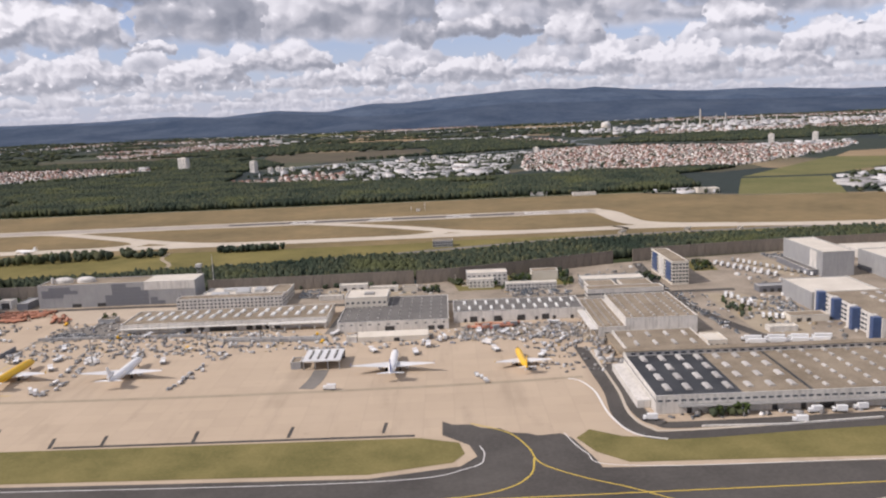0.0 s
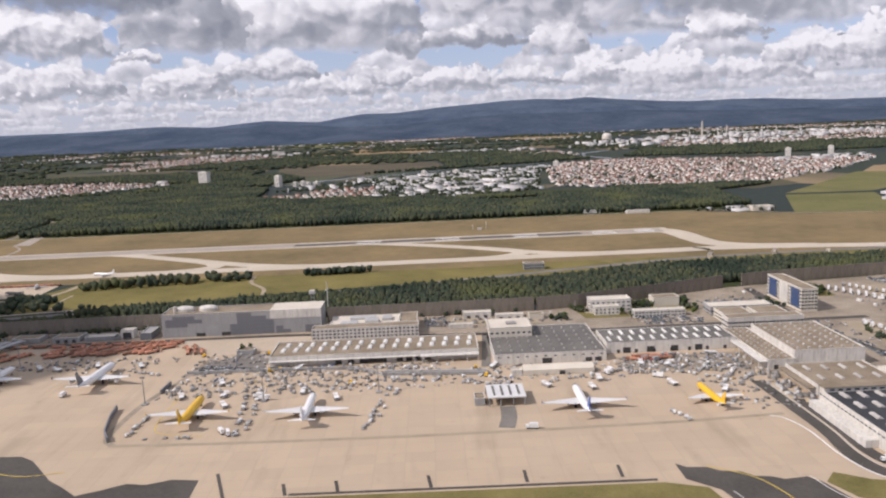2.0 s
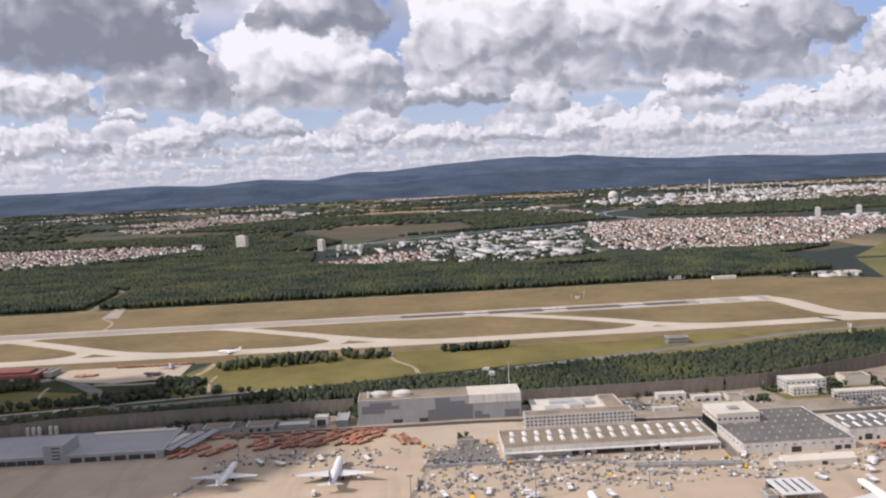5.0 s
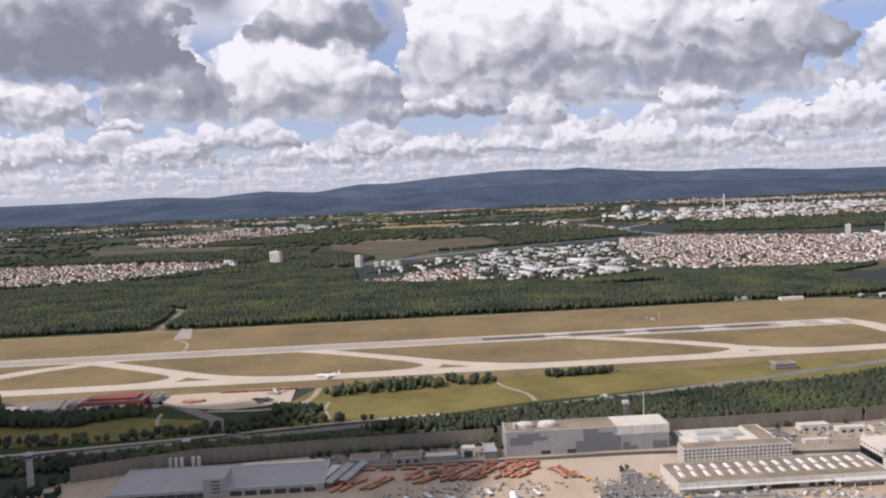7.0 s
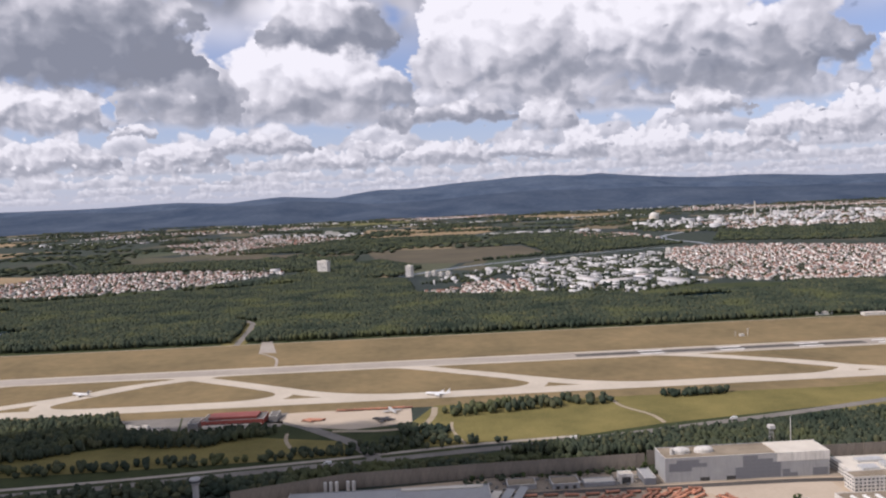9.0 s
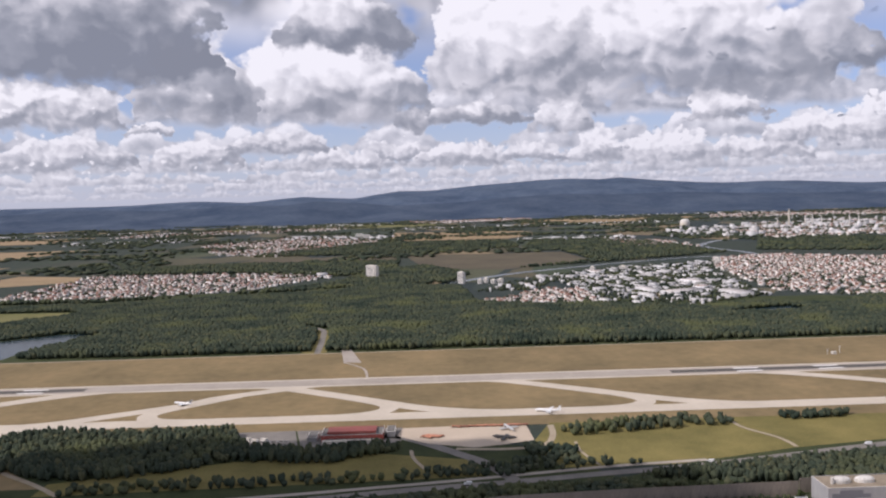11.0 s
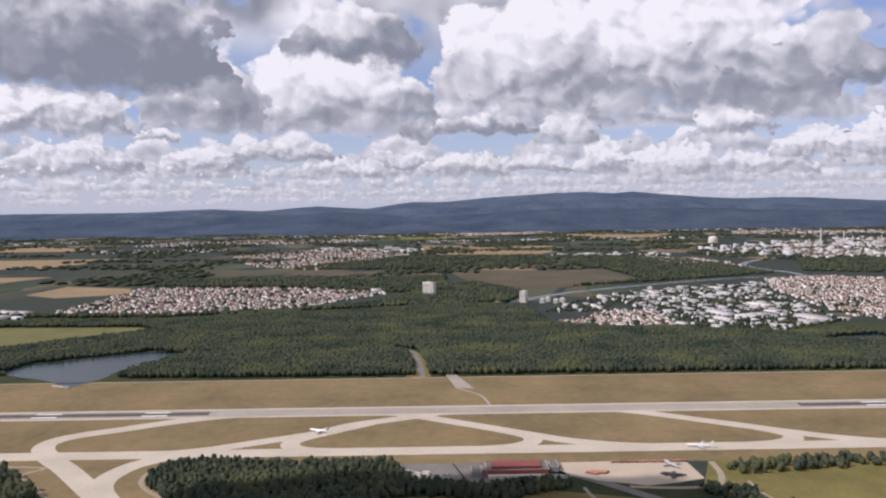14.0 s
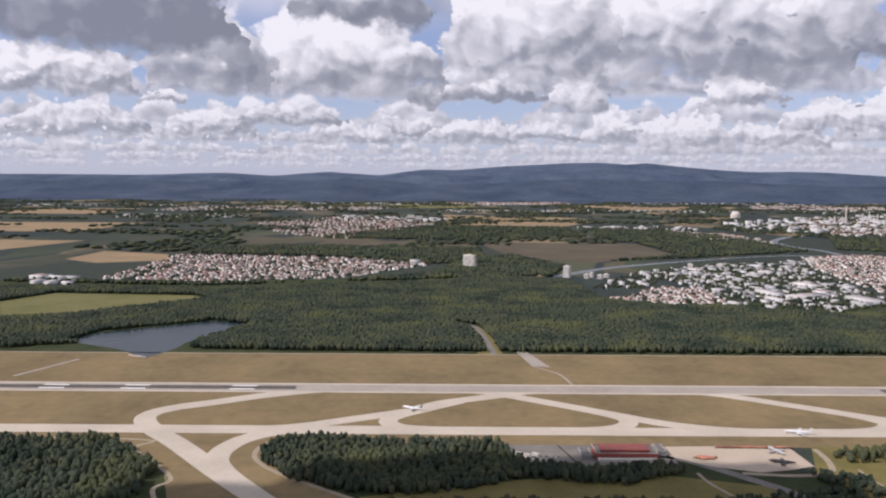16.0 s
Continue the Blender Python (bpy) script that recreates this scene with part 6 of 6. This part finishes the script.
# strings of dollies between the stands
for x0, y0, x1, y1, n in ((-306, 552, -318, 640, 30), (-300, 562, -306, 640, 24), (-212, 552, -196, 650, 30), (-205, 560, -190, 640, 16), (-600, 668, -570, 742, 22), (-604, 662, -606, 640, 7), (-604, 636, -580, 630, 8), (-60, 640, 10, 664, 16), (74, 612, 104, 660, 26),
                          (80, 600, 110, 640, 22), (-110, 640, -200, 668, 18), (-380, 555, -330, 552, 14), (-388, 562, -384, 600, 12), (18, 560, 26, 540, 7), (60, 640, 100, 690, 24), (-240, 656, -130, 664, 22), (-440, 720, -400, 700, 8)):
    for i in range(n):
        f = i / n
        if rnd.random() < 0.55:
            stand(rnd.choice(DOLLY + [FLAT, STACK]), x0 + f * (x1 - x0) + rnd.uniform(-1.4, 1.4), y0 + f * (y1 - y0) + rnd.uniform(-1.4, 1.4), rnd.uniform(-25, 25) + 90 * (rnd.random() < 0.3))
# loose gear on the stands and in the storage yards
GEAR = ((-392, -210, 640, 690, 110), (-210, 10, 640, 690, 60), (8, 118, 648, 700, 120), (-318, -150, 690, 712, 60), (-560, -400, 745, 768, 16), (-500, -440, 720, 765, 14), (-590, -500, 735, 765, 12), (-390, -320, 700, 765, 40), (60, 110, 560, 640, 26), (-130, -90, 640, 690, 16))
for x0, x1, y0, y1, n in GEAR:
    for _ in range(round(n * 0.32)):
        stand(rnd.choice(DOLLY + [FLAT, STACK, STACK, LOADER if rnd.random() < 0.25 else STACK, TUG if rnd.random() < 0.4 else FLAT]), rnd.uniform(x0, x1), rnd.uniform(y0, y1), rnd.choice((0, 90, 20, -30)) + rnd.uniform(-10, 10))
loose = np.vstack([np.stack([rng.uniform(x0, x1, 3 * n), rng.uniform(y0, y1, 3 * n)], -1) for x0, x1, y0, y1, n in GEAR])
loose += np.stack([6 * np.sin(loose[:, 1] * 0.35), 4 * np.sin(loose[:, 0] * 0.21)], -1)
crowd("loose_gear", BLOCK, BLOCK_F, loose, np.stack([rng.uniform(0.8, 3.4, len(loose)), rng.uniform(0.8, 2.6, len(loose)), rng.uniform(0.4, 1.9, len(loose))], -1), rng.normal(0, 0.5, len(loose)), [GEARMIX, GEARMIX], "scattered carts, pallets and empty dollies", "cargo gear", BLOCK_S, z=0.3)
for x, y, t in ((-372, 640, 20), (-336, 640, -10), (-330, 615, 30), (-270, 640, 0), (-240, 622, 15), (-66, 630, 30), (-30, 620, 10), (-20, 640, 0), (36, 620, 20), (72, 600, -30), (-540, 742, 40), (-520, 735, 60), (-484, 742, 20), (-440, 735, 30)):
    stand(LOADER, x, y, t)
for x, y, t in ((-300, 628, 80), (-306, 634, 90), (-318, 560, 30), (-312, 556, 20), (-10, 655, 5), (-6, 660, 10), (-480, 660, 0), (30, 640, 60)):
    stand(TRUCK[0], x, y, t)
# lorries in the truck yards
for i in range(10):
    stand(TRAILER, 326 + 4.5 * i, 935 - 8.6 * i, -25 + rnd.uniform(-3, 3))
for i in range(14):
    stand(rnd.choice(TRUCK), 352 + 4.0 * i, 950 - 7.6 * i, -25 + rnd.uniform(-3, 3))
for i in range(9):
    stand(rnd.choice(TRUCK + [TRAILER]), 280 + 3.2 * (i % 5) + 5 * (i // 5), 772 - 8 * (i % 5) - 30 * (i // 5), -20 + rnd.uniform(-4, 4))
for i in range(8):
    stand(TRAILER, 246 + (19 if i < 4 else 17) * (i % 4), 619 - 0.6 * i - 7 * (i // 4), 80 + rnd.uniform(-6, 6))
for i in range(5):
    stand(TRUCK[0], 284 + 5 * i, 688 - 2 * i, -20)
for i in range(36):
    stand(rnd.choice(CAR), *((rnd.uniform(236, 262), rnd.uniform(640, 790)) if i % 2 else (rnd.uniform(60, 240), rnd.uniform(806, 834))), rnd.choice((0, 90)))
for i in range(26):
    stand(rnd.choice(CAR), -378 + 2.9 * (i % 16), 716 + 8 * (i // 16), 90 if i % 7 == 0 else 0)
for i in range(24):
    stand(rnd.choice(CAR), -166 + 3.2 * (i % 14), 840 + 12 * (i // 14), 0)
for i in range(14):
    stand(rnd.choice(CAR), -1100 + 3 * (i % 13), 1140 + 16 * (i // 13), 20, 0.4)
for i in range(18):
    stand(rnd.choice(CAR + TRUCK[:1]), 150 + 15 * i + rnd.uniform(-2, 2), 464 + rnd.uniform(-1, 2), 90 + rnd.uniform(-8, 8), 0.45)
for x, y in ((-90, 541), (122, 462), (210, 450), (285, 456), (-520, 1000), (-300, 1046), (-820, 952)):
    stand(TRUCK[0], x, y, 85, 0.5)
for m in MASTERS:
    for o in (*m.children_recursive, m):
        bpy.data.objects.remove(o)

# containers under a long grey cover line, and blast fences
def fence(name, points, h, material, label, gap=4.0):
    ob = thing(name, *points[0], AP, 0, label, "fence")
    slab = piece("panel", boxes((-gap / 2 + 0.05, gap / 2 - 0.05, -0.6, 0.6, 0, h), bevel=0.1), material)
    for (x0, y0), (x1, y1) in zip(points, points[1:]):
        d = math.hypot(x1 - x0, y1 - y0)
        n = max(1, round(d / gap))
        for k in range(n):
            f = (k + 0.5) / n
            put("panel", slab, ob, x0 + f * (x1 - x0) - points[0][0], y0 + f * (y1 - y0) - points[0][1], 0, math.degrees(math.atan2(y1 - y0, x1 - x0)))
    return ob


fence("blast_fence", [(-418, 620), (-414, 596), (-406, 566), (-398, 551)], 4.5, DARKPANEL, "dark curved blast fence on the apron")
fence("blast_fence", [(-394, 654), (-393, 678)], 4.0, DARKPANEL, "short dark blast fence on the apron")
fence("roller_fence", [(-388, 708), (-290, 704), (-232, 700), (-205, 678), (-110, 668)], 2.6, GREYTARP, "long grey row of covered roller beds")
fence("roller_fence", [(-204, 684), (-112, 674)], 2.8, STEEL, "pale row of cargo roller beds")
fence("kerb_fence", [(150, 449), (200, 447), (262, 452)], 1.1, WHITE, "white barrier blocks beside the road", 5.0)


def mast(x, y, h, label="tall floodlight mast with a lamp frame"):
    ob = thing("floodlight_mast", x, y, AP, 0, label, "light mast", "floodlight masts")
    part("pole", tube(0, 0, 0, h, 0.55, 0.3, 8), POSTGREY, ob)
    part("foot", boxes((-2.4, 2.4, -2.4, 2.4, 0, 0.9), bevel=0.1), GREYTARP, ob)
    part("frame", boxes((-2.2, 2.2, -0.2, 0.2, h - 1.6, h), (-0.2, 0.2, -1.4, 1.4, h - 1.0, h - 0.6)), POSTGREY, ob)
    for i in range(4):
        part("lamp", boxes((-2.0 + 1.1 * i, -1.3 + 1.1 * i, -0.6, -0.2, h - 1.4, h - 0.8), bevel=0.05), STEEL, ob)
    return ob


for x, y in ((-399, 630), (-300, 625), (-206, 634), (-560, 745)):
    mast(x, y, 24)
rm = thing("radio_mast", -284, 922, 0.1, 0, "slim white radio mast behind the hangar", "mast")
part("pole", tube(0, 0, 0, 40, 0.6, 0.4, 8), WHITE, rm)
part("foot", boxes((-1.5, 1.5, -1.5, 1.5, 0, 0.6)), GREYTARP, rm)
lt = thing("lookout_tower", -303, 930, 0.1, 0, "steel lattice tower with a pale cabin", "tower")
for x in (-1.8, 1.8):
    for y in (-1.8, 1.8):
        part("leg", boxes((x - 0.25, x + 0.25, y - 0.25, y + 0.25, 0, 24)), POSTGREY, lt)
for z in (4, 9, 14, 19):
    part("brace", boxes((-1.8, 1.8, -1.95, -1.65, z, z + 0.4), (-1.8, 1.8, 1.65, 1.95, z, z + 0.4), (-1.95, -1.65, -1.6, 1.6, z, z + 0.4), (1.65, 1.95, -1.6, 1.6, z, z + 0.4)), POSTGREY, lt)
part("cabin", boxes((-3.4, 3.4, -3.4, 3.4, 24, 28), bevel=0.3), WHITE, lt)
part("railing", boxes((-3.8, 3.8, -3.8, -3.6, 24, 25.2), (-3.8, 3.8, 3.6, 3.8, 24, 25.2)), STEEL, lt)
ct = thing("control_tower", -932, 812, 0.1, 0, "slim pale control tower with a wider head", "tower")
part("shaft", tube(0, 0, 0, 36, 3.4, 3.0, 16), GREYWALL, ct)
part("head", loft(bmesh.new(), [ring(0, 0, 35, 3.2, 16), ring(0, 0, 37.5, 5.2, 16), ring(0, 0, 41, 5.6, 16), ring(0, 0, 42, 5.0, 16)]), GREYWALL, ct)
part("glazing", loft(bmesh.new(), [ring(0, 0, 38, 5.45, 16), ring(0, 0, 40.4, 5.72, 16)]), GLASS, ct)

# ---- beside the runway ----
gb = hall("antenna_building", -22, 8, 1142, 1160, 9, GREYWALL, GRAVELROOF, "small grey technical building on the grass", "building", windows=((2, 8, 2.2, 2.4, 1.2, 4.0),))
for x, y, h in ((-72, 1600, 10), (-44, 1606, 15)):
    an = thing("antenna_mast", x, y, 0.1, 0, "white antenna mast in the grass", "mast", "landing antenna masts")
    part("pole", boxes((-0.4, 0.4, -0.4, 0.4, 0, h)), WHITE, an)
    part("array", boxes((-1.4, 1.4, -0.3, 0.3, h - 3, h - 2.2), (-1.4, 1.4, -0.3, 0.3, h - 1, h - 0.2)), WHITE, an)
hall("store_shed", -62, -54, 1598, 1606, 3.5, WHITE, PALEROOF, "white equipment hut in the grass", "hut", base=0.1)
hall("store_shed", 197, 235, 1800, 1816, 7, WHITE, PALEROOF, "white flat hall at the airfield edge", "shed", base=0.1)
hall("store_shed", 289, 341, 1764, 1780, 6, WHITE, PALEROOF, "long white hall at the airfield edge", "shed", base=0.1)
hall("store_shed", 556, 604, 1716, 1745, 9, CREAM, PALEROOF, "large pale shed at the airfield edge", "shed", base=0.1)
for x, y in ((266, 1172), (366, 1176), (440, 1160)):
    br = thing("footbridge", x, y, 0.1, 62, "short pale bridge over the cutting", "bridge", "bridges over the cutting")
    part("deck", boxes((-16, 16, -2.5, 2.5, 6.5, 7.3), bevel=0.1), PALE, br)
    for s in (-2.5, 2.3):
        part("railing", boxes((-16, 16, s, s + 0.2, 7.3, 9.4)), WHITE, br)
    for s in (-15, 12):
        part("pier", boxes((s, s + 3, -2, 2, 0, 6.5), bevel=0.1), PALE, br)
# mock aircraft on the training ground
for x, y, t in ((-762, 1122, 70), (-752, 1166, 20)):
    mk = thing("training_rig", x, y, 0.4, t, "dark metal mock aircraft for fire drill", "training rig", "training rigs")
    part("hull", loft(bmesh.new(), [ring(0, -18, 3.4, 0.6, 10, "y"), ring(0, -10, 3.0, 2.0, 10, "y"), ring(0, 12, 3.0, 2.0, 10, "y"), ring(0, 17, 2.6, 0.7, 10, "y")]), DARKMETAL if y < 1150 else STEEL, mk)
    part("wing", boxes((-14, 14, -3, 2, 2.0, 2.6), bevel=0.1), DARKMETAL if y < 1150 else STEEL, mk)
    part("stand", boxes((-1.5, 1.5, -8, -6, 0, 1.6), (-1.5, 1.5, 8, 10, 0, 1.6)), DARKMETAL, mk)

# ---- far landmarks ----
def block_tower(x, y, w, d, h, cols, rows, label, turn=-34):
    ob = thing("apartment_tower", x, y, 0.1, turn, label, "apartment tower", "apartment towers beyond the forest")
    part("wall", boxes((-w / 2, w / 2, -d / 2, d / 2, 0, h), bevel=0.3), WHITE, ob)
    part("roof_house", boxes((-w / 5, w / 5, -d / 5, d / 5, h, h + 3.5), bevel=0.2), CREAM, ob)
    for i in range(cols):
        for j in range(rows):
            put("window", pane(round(w / cols * 0.55, 2), 1.5), ob, -w / 2 + w * (i + 0.5) / cols, -d / 2, 2 + (h - 4) * j / rows)
    return ob


block_tower(-1120, 3371, 56, 18, 56, 12, 14, "broad white apartment slab above the forest")
block_tower(-751, 3087, 26, 18, 44, 6, 11, "white apartment tower above the forest")
for x, y, w, h in ((-680, 3060, 18, 17), (-655, 3090, 16, 18), (-630, 3050, 18, 15), (-600, 3080, 22, 14), (1500, 3600, 24, 44), (1720, 3640, 24, 44), (420, 3560, 22, 30), (610, 3300, 14, 26), (-180, 3380, 20, 22), (-40, 3420, 30, 18)):
    block_tower(x, y, w, 14, h, 5, 5, "pale apartment block over the town roofs")
ch = thing("chimney", 2192, 6725, 0.1, 0, "tall pale works chimney", "chimney", "works chimneys")
part("shaft", tube(0, 0, 0, 152, 7.5, 5.0, 14), CREAM, ch)
part("rim", tube(0, 0, 148, 153, 5.6, 5.6, 14), POSTGREY, ch)
for x, y, h in ((2320, 6700, 95), (2440, 6820, 110), (2060, 6650, 70), (2560, 6900, 80), (2700, 6700, 90), (1900, 6500, 60), (3000, 7100, 75), (2250, 6500, 60)):
    c2 = thing("chimney", x, y, 0.1, 0, "slim grey works chimney", "chimney", "works chimneys")
    part("shaft", tube(0, 0, 0, h, 5.0, 3.6, 10), WHITE, c2)
    part("rim", tube(0, 0, h - 3, h, 4.2, 4.2, 10), POSTGREY, c2)
dm = thing("storage_dome", 1560, 7550, 0.1, 0, "white storage dome of the works", "dome")
part("shell", loft(bmesh.new(), [ring(0, 0, 30, 46, 20), ring(0, 0, 46, 42, 20), ring(0, 0, 58, 30, 20), ring(0, 0, 65, 12, 20)]), WHITE, dm)
part("drum", tube(0, 0, 0, 30, 46, n=20), CREAM, dm)
for x, y in ((-1480, 6900), (-1560, 7100)):
    hall("silo_block", x, x + 60, y, y + 30, 34, WHITE, PALEROOF, "white silo block of the far town", "silo", base=0.1)

# ---- single trees near the halls ----
def make_tree(h, seed, label):
    r = random.Random(seed)
    ob = thing("tree", 0, 0, -400, 0, label, "tree", "trees between the halls")
    bm = tube(0, 0, 0, 0.45 * h, 0.035 * h, 0.02 * h, 7)
    for k in range(4):
        a = k * 1.6 + r.random()
        loft(bm, [ring(0, 0, 0.34 * h, 0.014 * h, 5), ring(0.22 * h * math.cos(a), 0.22 * h * math.sin(a), 0.62 * h, 0.006 * h, 5)])
    part("trunk", bm, BARK, ob)
    bm = bmesh.new()
    for _ in range(26):
        a, q, z = r.uniform(0, 6.28), r.uniform(0.05, 0.32) * h, r.uniform(0.34, 0.95)
        q *= math.sqrt(max(0.05, 1 - ((z - 0.6) / 0.42) ** 2))
        size = r.uniform(0.07, 0.13) * h
        m = Matrix.Translation((q * math.cos(a), q * math.sin(a), z * h)) @ Matrix.Diagonal((size * r.uniform(0.8, 1.3), size * r.uniform(0.8, 1.3), size * r.uniform(0.6, 0.9), 1))
        got = bmesh.ops.create_icosphere(bm, subdivisions=1, radius=1.0, matrix=m)
        for v in got["verts"]:
            v.co += Vector((r.uniform(-1, 1), r.uniform(-1, 1), r.uniform(-1, 1))) * size * 0.28
    part("crown", bm, LEAF, ob)
    return ob


TREES = [make_tree(10, k, "round dark green tree beside the halls") for k in range(3)]
spots_xy = [(-352, 772), (-345, 778), (-28, 846), (-20, 850), (-14, 842), (52, 856), (70, 866), (76, 872), (82, 880), (86, 890), (92, 876), (72, 896), (130, 880), (134, 890), (138, 866), (140, 876), (128, 900), (10, 882), (0, 886), (14, 878),
            (166, 464), (172, 465), (178, 466), (183, 465), (268, 742), (272, 730), (276, 716), (278, 704), (270, 752), (282, 668), (300, 905), (306, 915), (312, 925), (296, 912), (230, 862), (224, 874), (-470, 876), (-466, 880), (-540, 868), (-530, 872), (-600, 872), (-580, 870), (-645, 876), (-655, 872), (-506, 870), (-444, 886), (58, 834), (128, 842), (134, 850)]
for i, (x, y) in enumerate(spots_xy):
    t = copy_thing(TREES[i % 3], at(x, y, 0.3, rnd.uniform(0, 360)))
    k = S * rnd.uniform(0.55, 1.0)
    t.scale = (k, k, k)
for m in TREES:
    for o in (*m.children_recursive, m):
        bpy.data.objects.remove(o)

green = np.vstack([scatter(p, g) for p, g in (
    ([(68, 862), (92, 862), (94, 910), (76, 912)], 5), ([(128, 862), (140, 862), (142, 935), (124, 930)], 6), ([(2, 872), (18, 872), (16, 892), (4, 892)], 5), ([(-34, 838), (-10, 838), (-10, 858), (-30, 856)], 6),
    ([(290, 900), (316, 900), (320, 955), (296, 955)], 7), ([(220, 850), (238, 850), (238, 900), (222, 900)], 8), ([(-462, 866), (-456, 866), (-456, 894), (-464, 890)], 4), ([(-640, 870), (-470, 876), (-470, 886), (-640, 880)], 7),
    ([(-280, 880), (-40, 886), (-40, 891), (-280, 884)], 7), ([(264, 690), (280, 690), (272, 760), (262, 760)], 7), ([(160, 463), (186, 463), (186, 468), (160, 468)], 3.2), ([(58, 852), (122, 852), (122, 858), (58, 858)], 6), ([(-660, 850), (-640, 850), (-640, 880), (-665, 876)], 6))])
woods("yard_bushes", green[rng.random(len(green)) < 0.75], 2.6, 4.6, "crown", "bushes and small trees in the yards", 0.3, 0.28)
park = np.vstack([scatter(p, 4.2, 0.25) for p in ([(150, 862), (214, 862), (214, 900), (150, 900)], [(62, 806), (130, 806), (130, 836), (62, 836)], [(-170, 838), (-144, 838), (-144, 876), (-170, 876)], [(236, 640), (244, 640), (240, 790), (232, 790)], [(300, 700), (330, 700), (330, 760), (300, 760)], [(-320, 700), (-250, 706), (-250, 714), (-318, 714)], [(400, 955), (470, 955), (470, 985), (400, 985)])])
park = park[rng.random(len(park)) < 0.5]
crowd("parked_cars", GABLE, GABLE_F, park, np.stack([np.full(len(park), 4.3), np.full(len(park), 1.8), rng.uniform(1.4, 2.4, len(park))], -1), rng.choice([0.0, 1.571], len(park)) + 0.1, [GEARMIX, GLASS], "rows of small parked cars and vans", "cars", GABLE_S, z=0.32)
mess = np.vstack([scatter(p, g, 0.5) for p, g in (([(-640, 840), (-470, 842), (-470, 872), (-640, 868)], 8), ([(-140, 838), (-20, 838), (-20, 884), (-140, 880)], 8), ([(264, 600), (340, 600), (336, 780), (264, 780)], 12), ([(140, 800), (240, 866), (240, 960), (150, 900)], 12), ([(116, 566), (134, 566), (130, 640), (112, 640)], 4), ([(134, 462), (430, 462), (430, 469), (134, 469)], 7), ([(320, 800), (400, 800), (400, 850), (330, 930)], 12))])
mess = mess[rng.random(len(mess)) < 0.7]
crowd("yard_clutter", BLOCK, BLOCK_F, mess, np.stack([rng.uniform(1, 6, len(mess)), rng.uniform(1, 3.5, len(mess)), rng.uniform(0.6, 2.8, len(mess))], -1), rng.normal(0, 0.6, len(mess)), [GEARMIX, GEARMIX], "stacked crates, skips and building materials", "yard clutter", BLOCK_S, z=0.3)

# ---- fair-weather clouds overhead, whose shadows lie on the plain ----
def cloud(x, y, w, d, shadow_z, seed, label):
    """A flat-based heap of vapour, placed up the sun's way from the ground at (x, y)."""
    r = random.Random(seed)
    k = 1500.0 / sd.z
    bm = bmesh.new()
    for _ in range(80):
        a, q = r.uniform(0, 6.28), math.sqrt(r.random())
        size = r.uniform(0.16, 0.32) * min(w, d)
        m = Matrix.Translation((q * w * math.cos(a), q * d * math.sin(a), size * 0.7 * (1.2 - q))) @ Matrix.Diagonal((size * 1.5, size * 1.2, size, 1))
        bmesh.ops.create_icosphere(bm, subdivisions=2, radius=1.0, matrix=m)
    for v in bm.verts:
        n = noise.noise_vector(v.co * 0.02) * 18
        v.co += n
        v.co.z = max(v.co.z, -12 + n.z * 0.3)
    ob = new("cloud", finish(bm, "cloud", CLOUDMAT))
    ob.matrix_world = at(x + k * sd.x, y + k * sd.y, 1500 + shadow_z) @ Matrix.Diagonal((S, S, S, 1))
    return tagged(ob, label, "cloud", "cumulus clouds", "structure")


cloud(-1090, 850, 540, 235, 0, 3, "white heaped fair-weather cloud with a flat base")
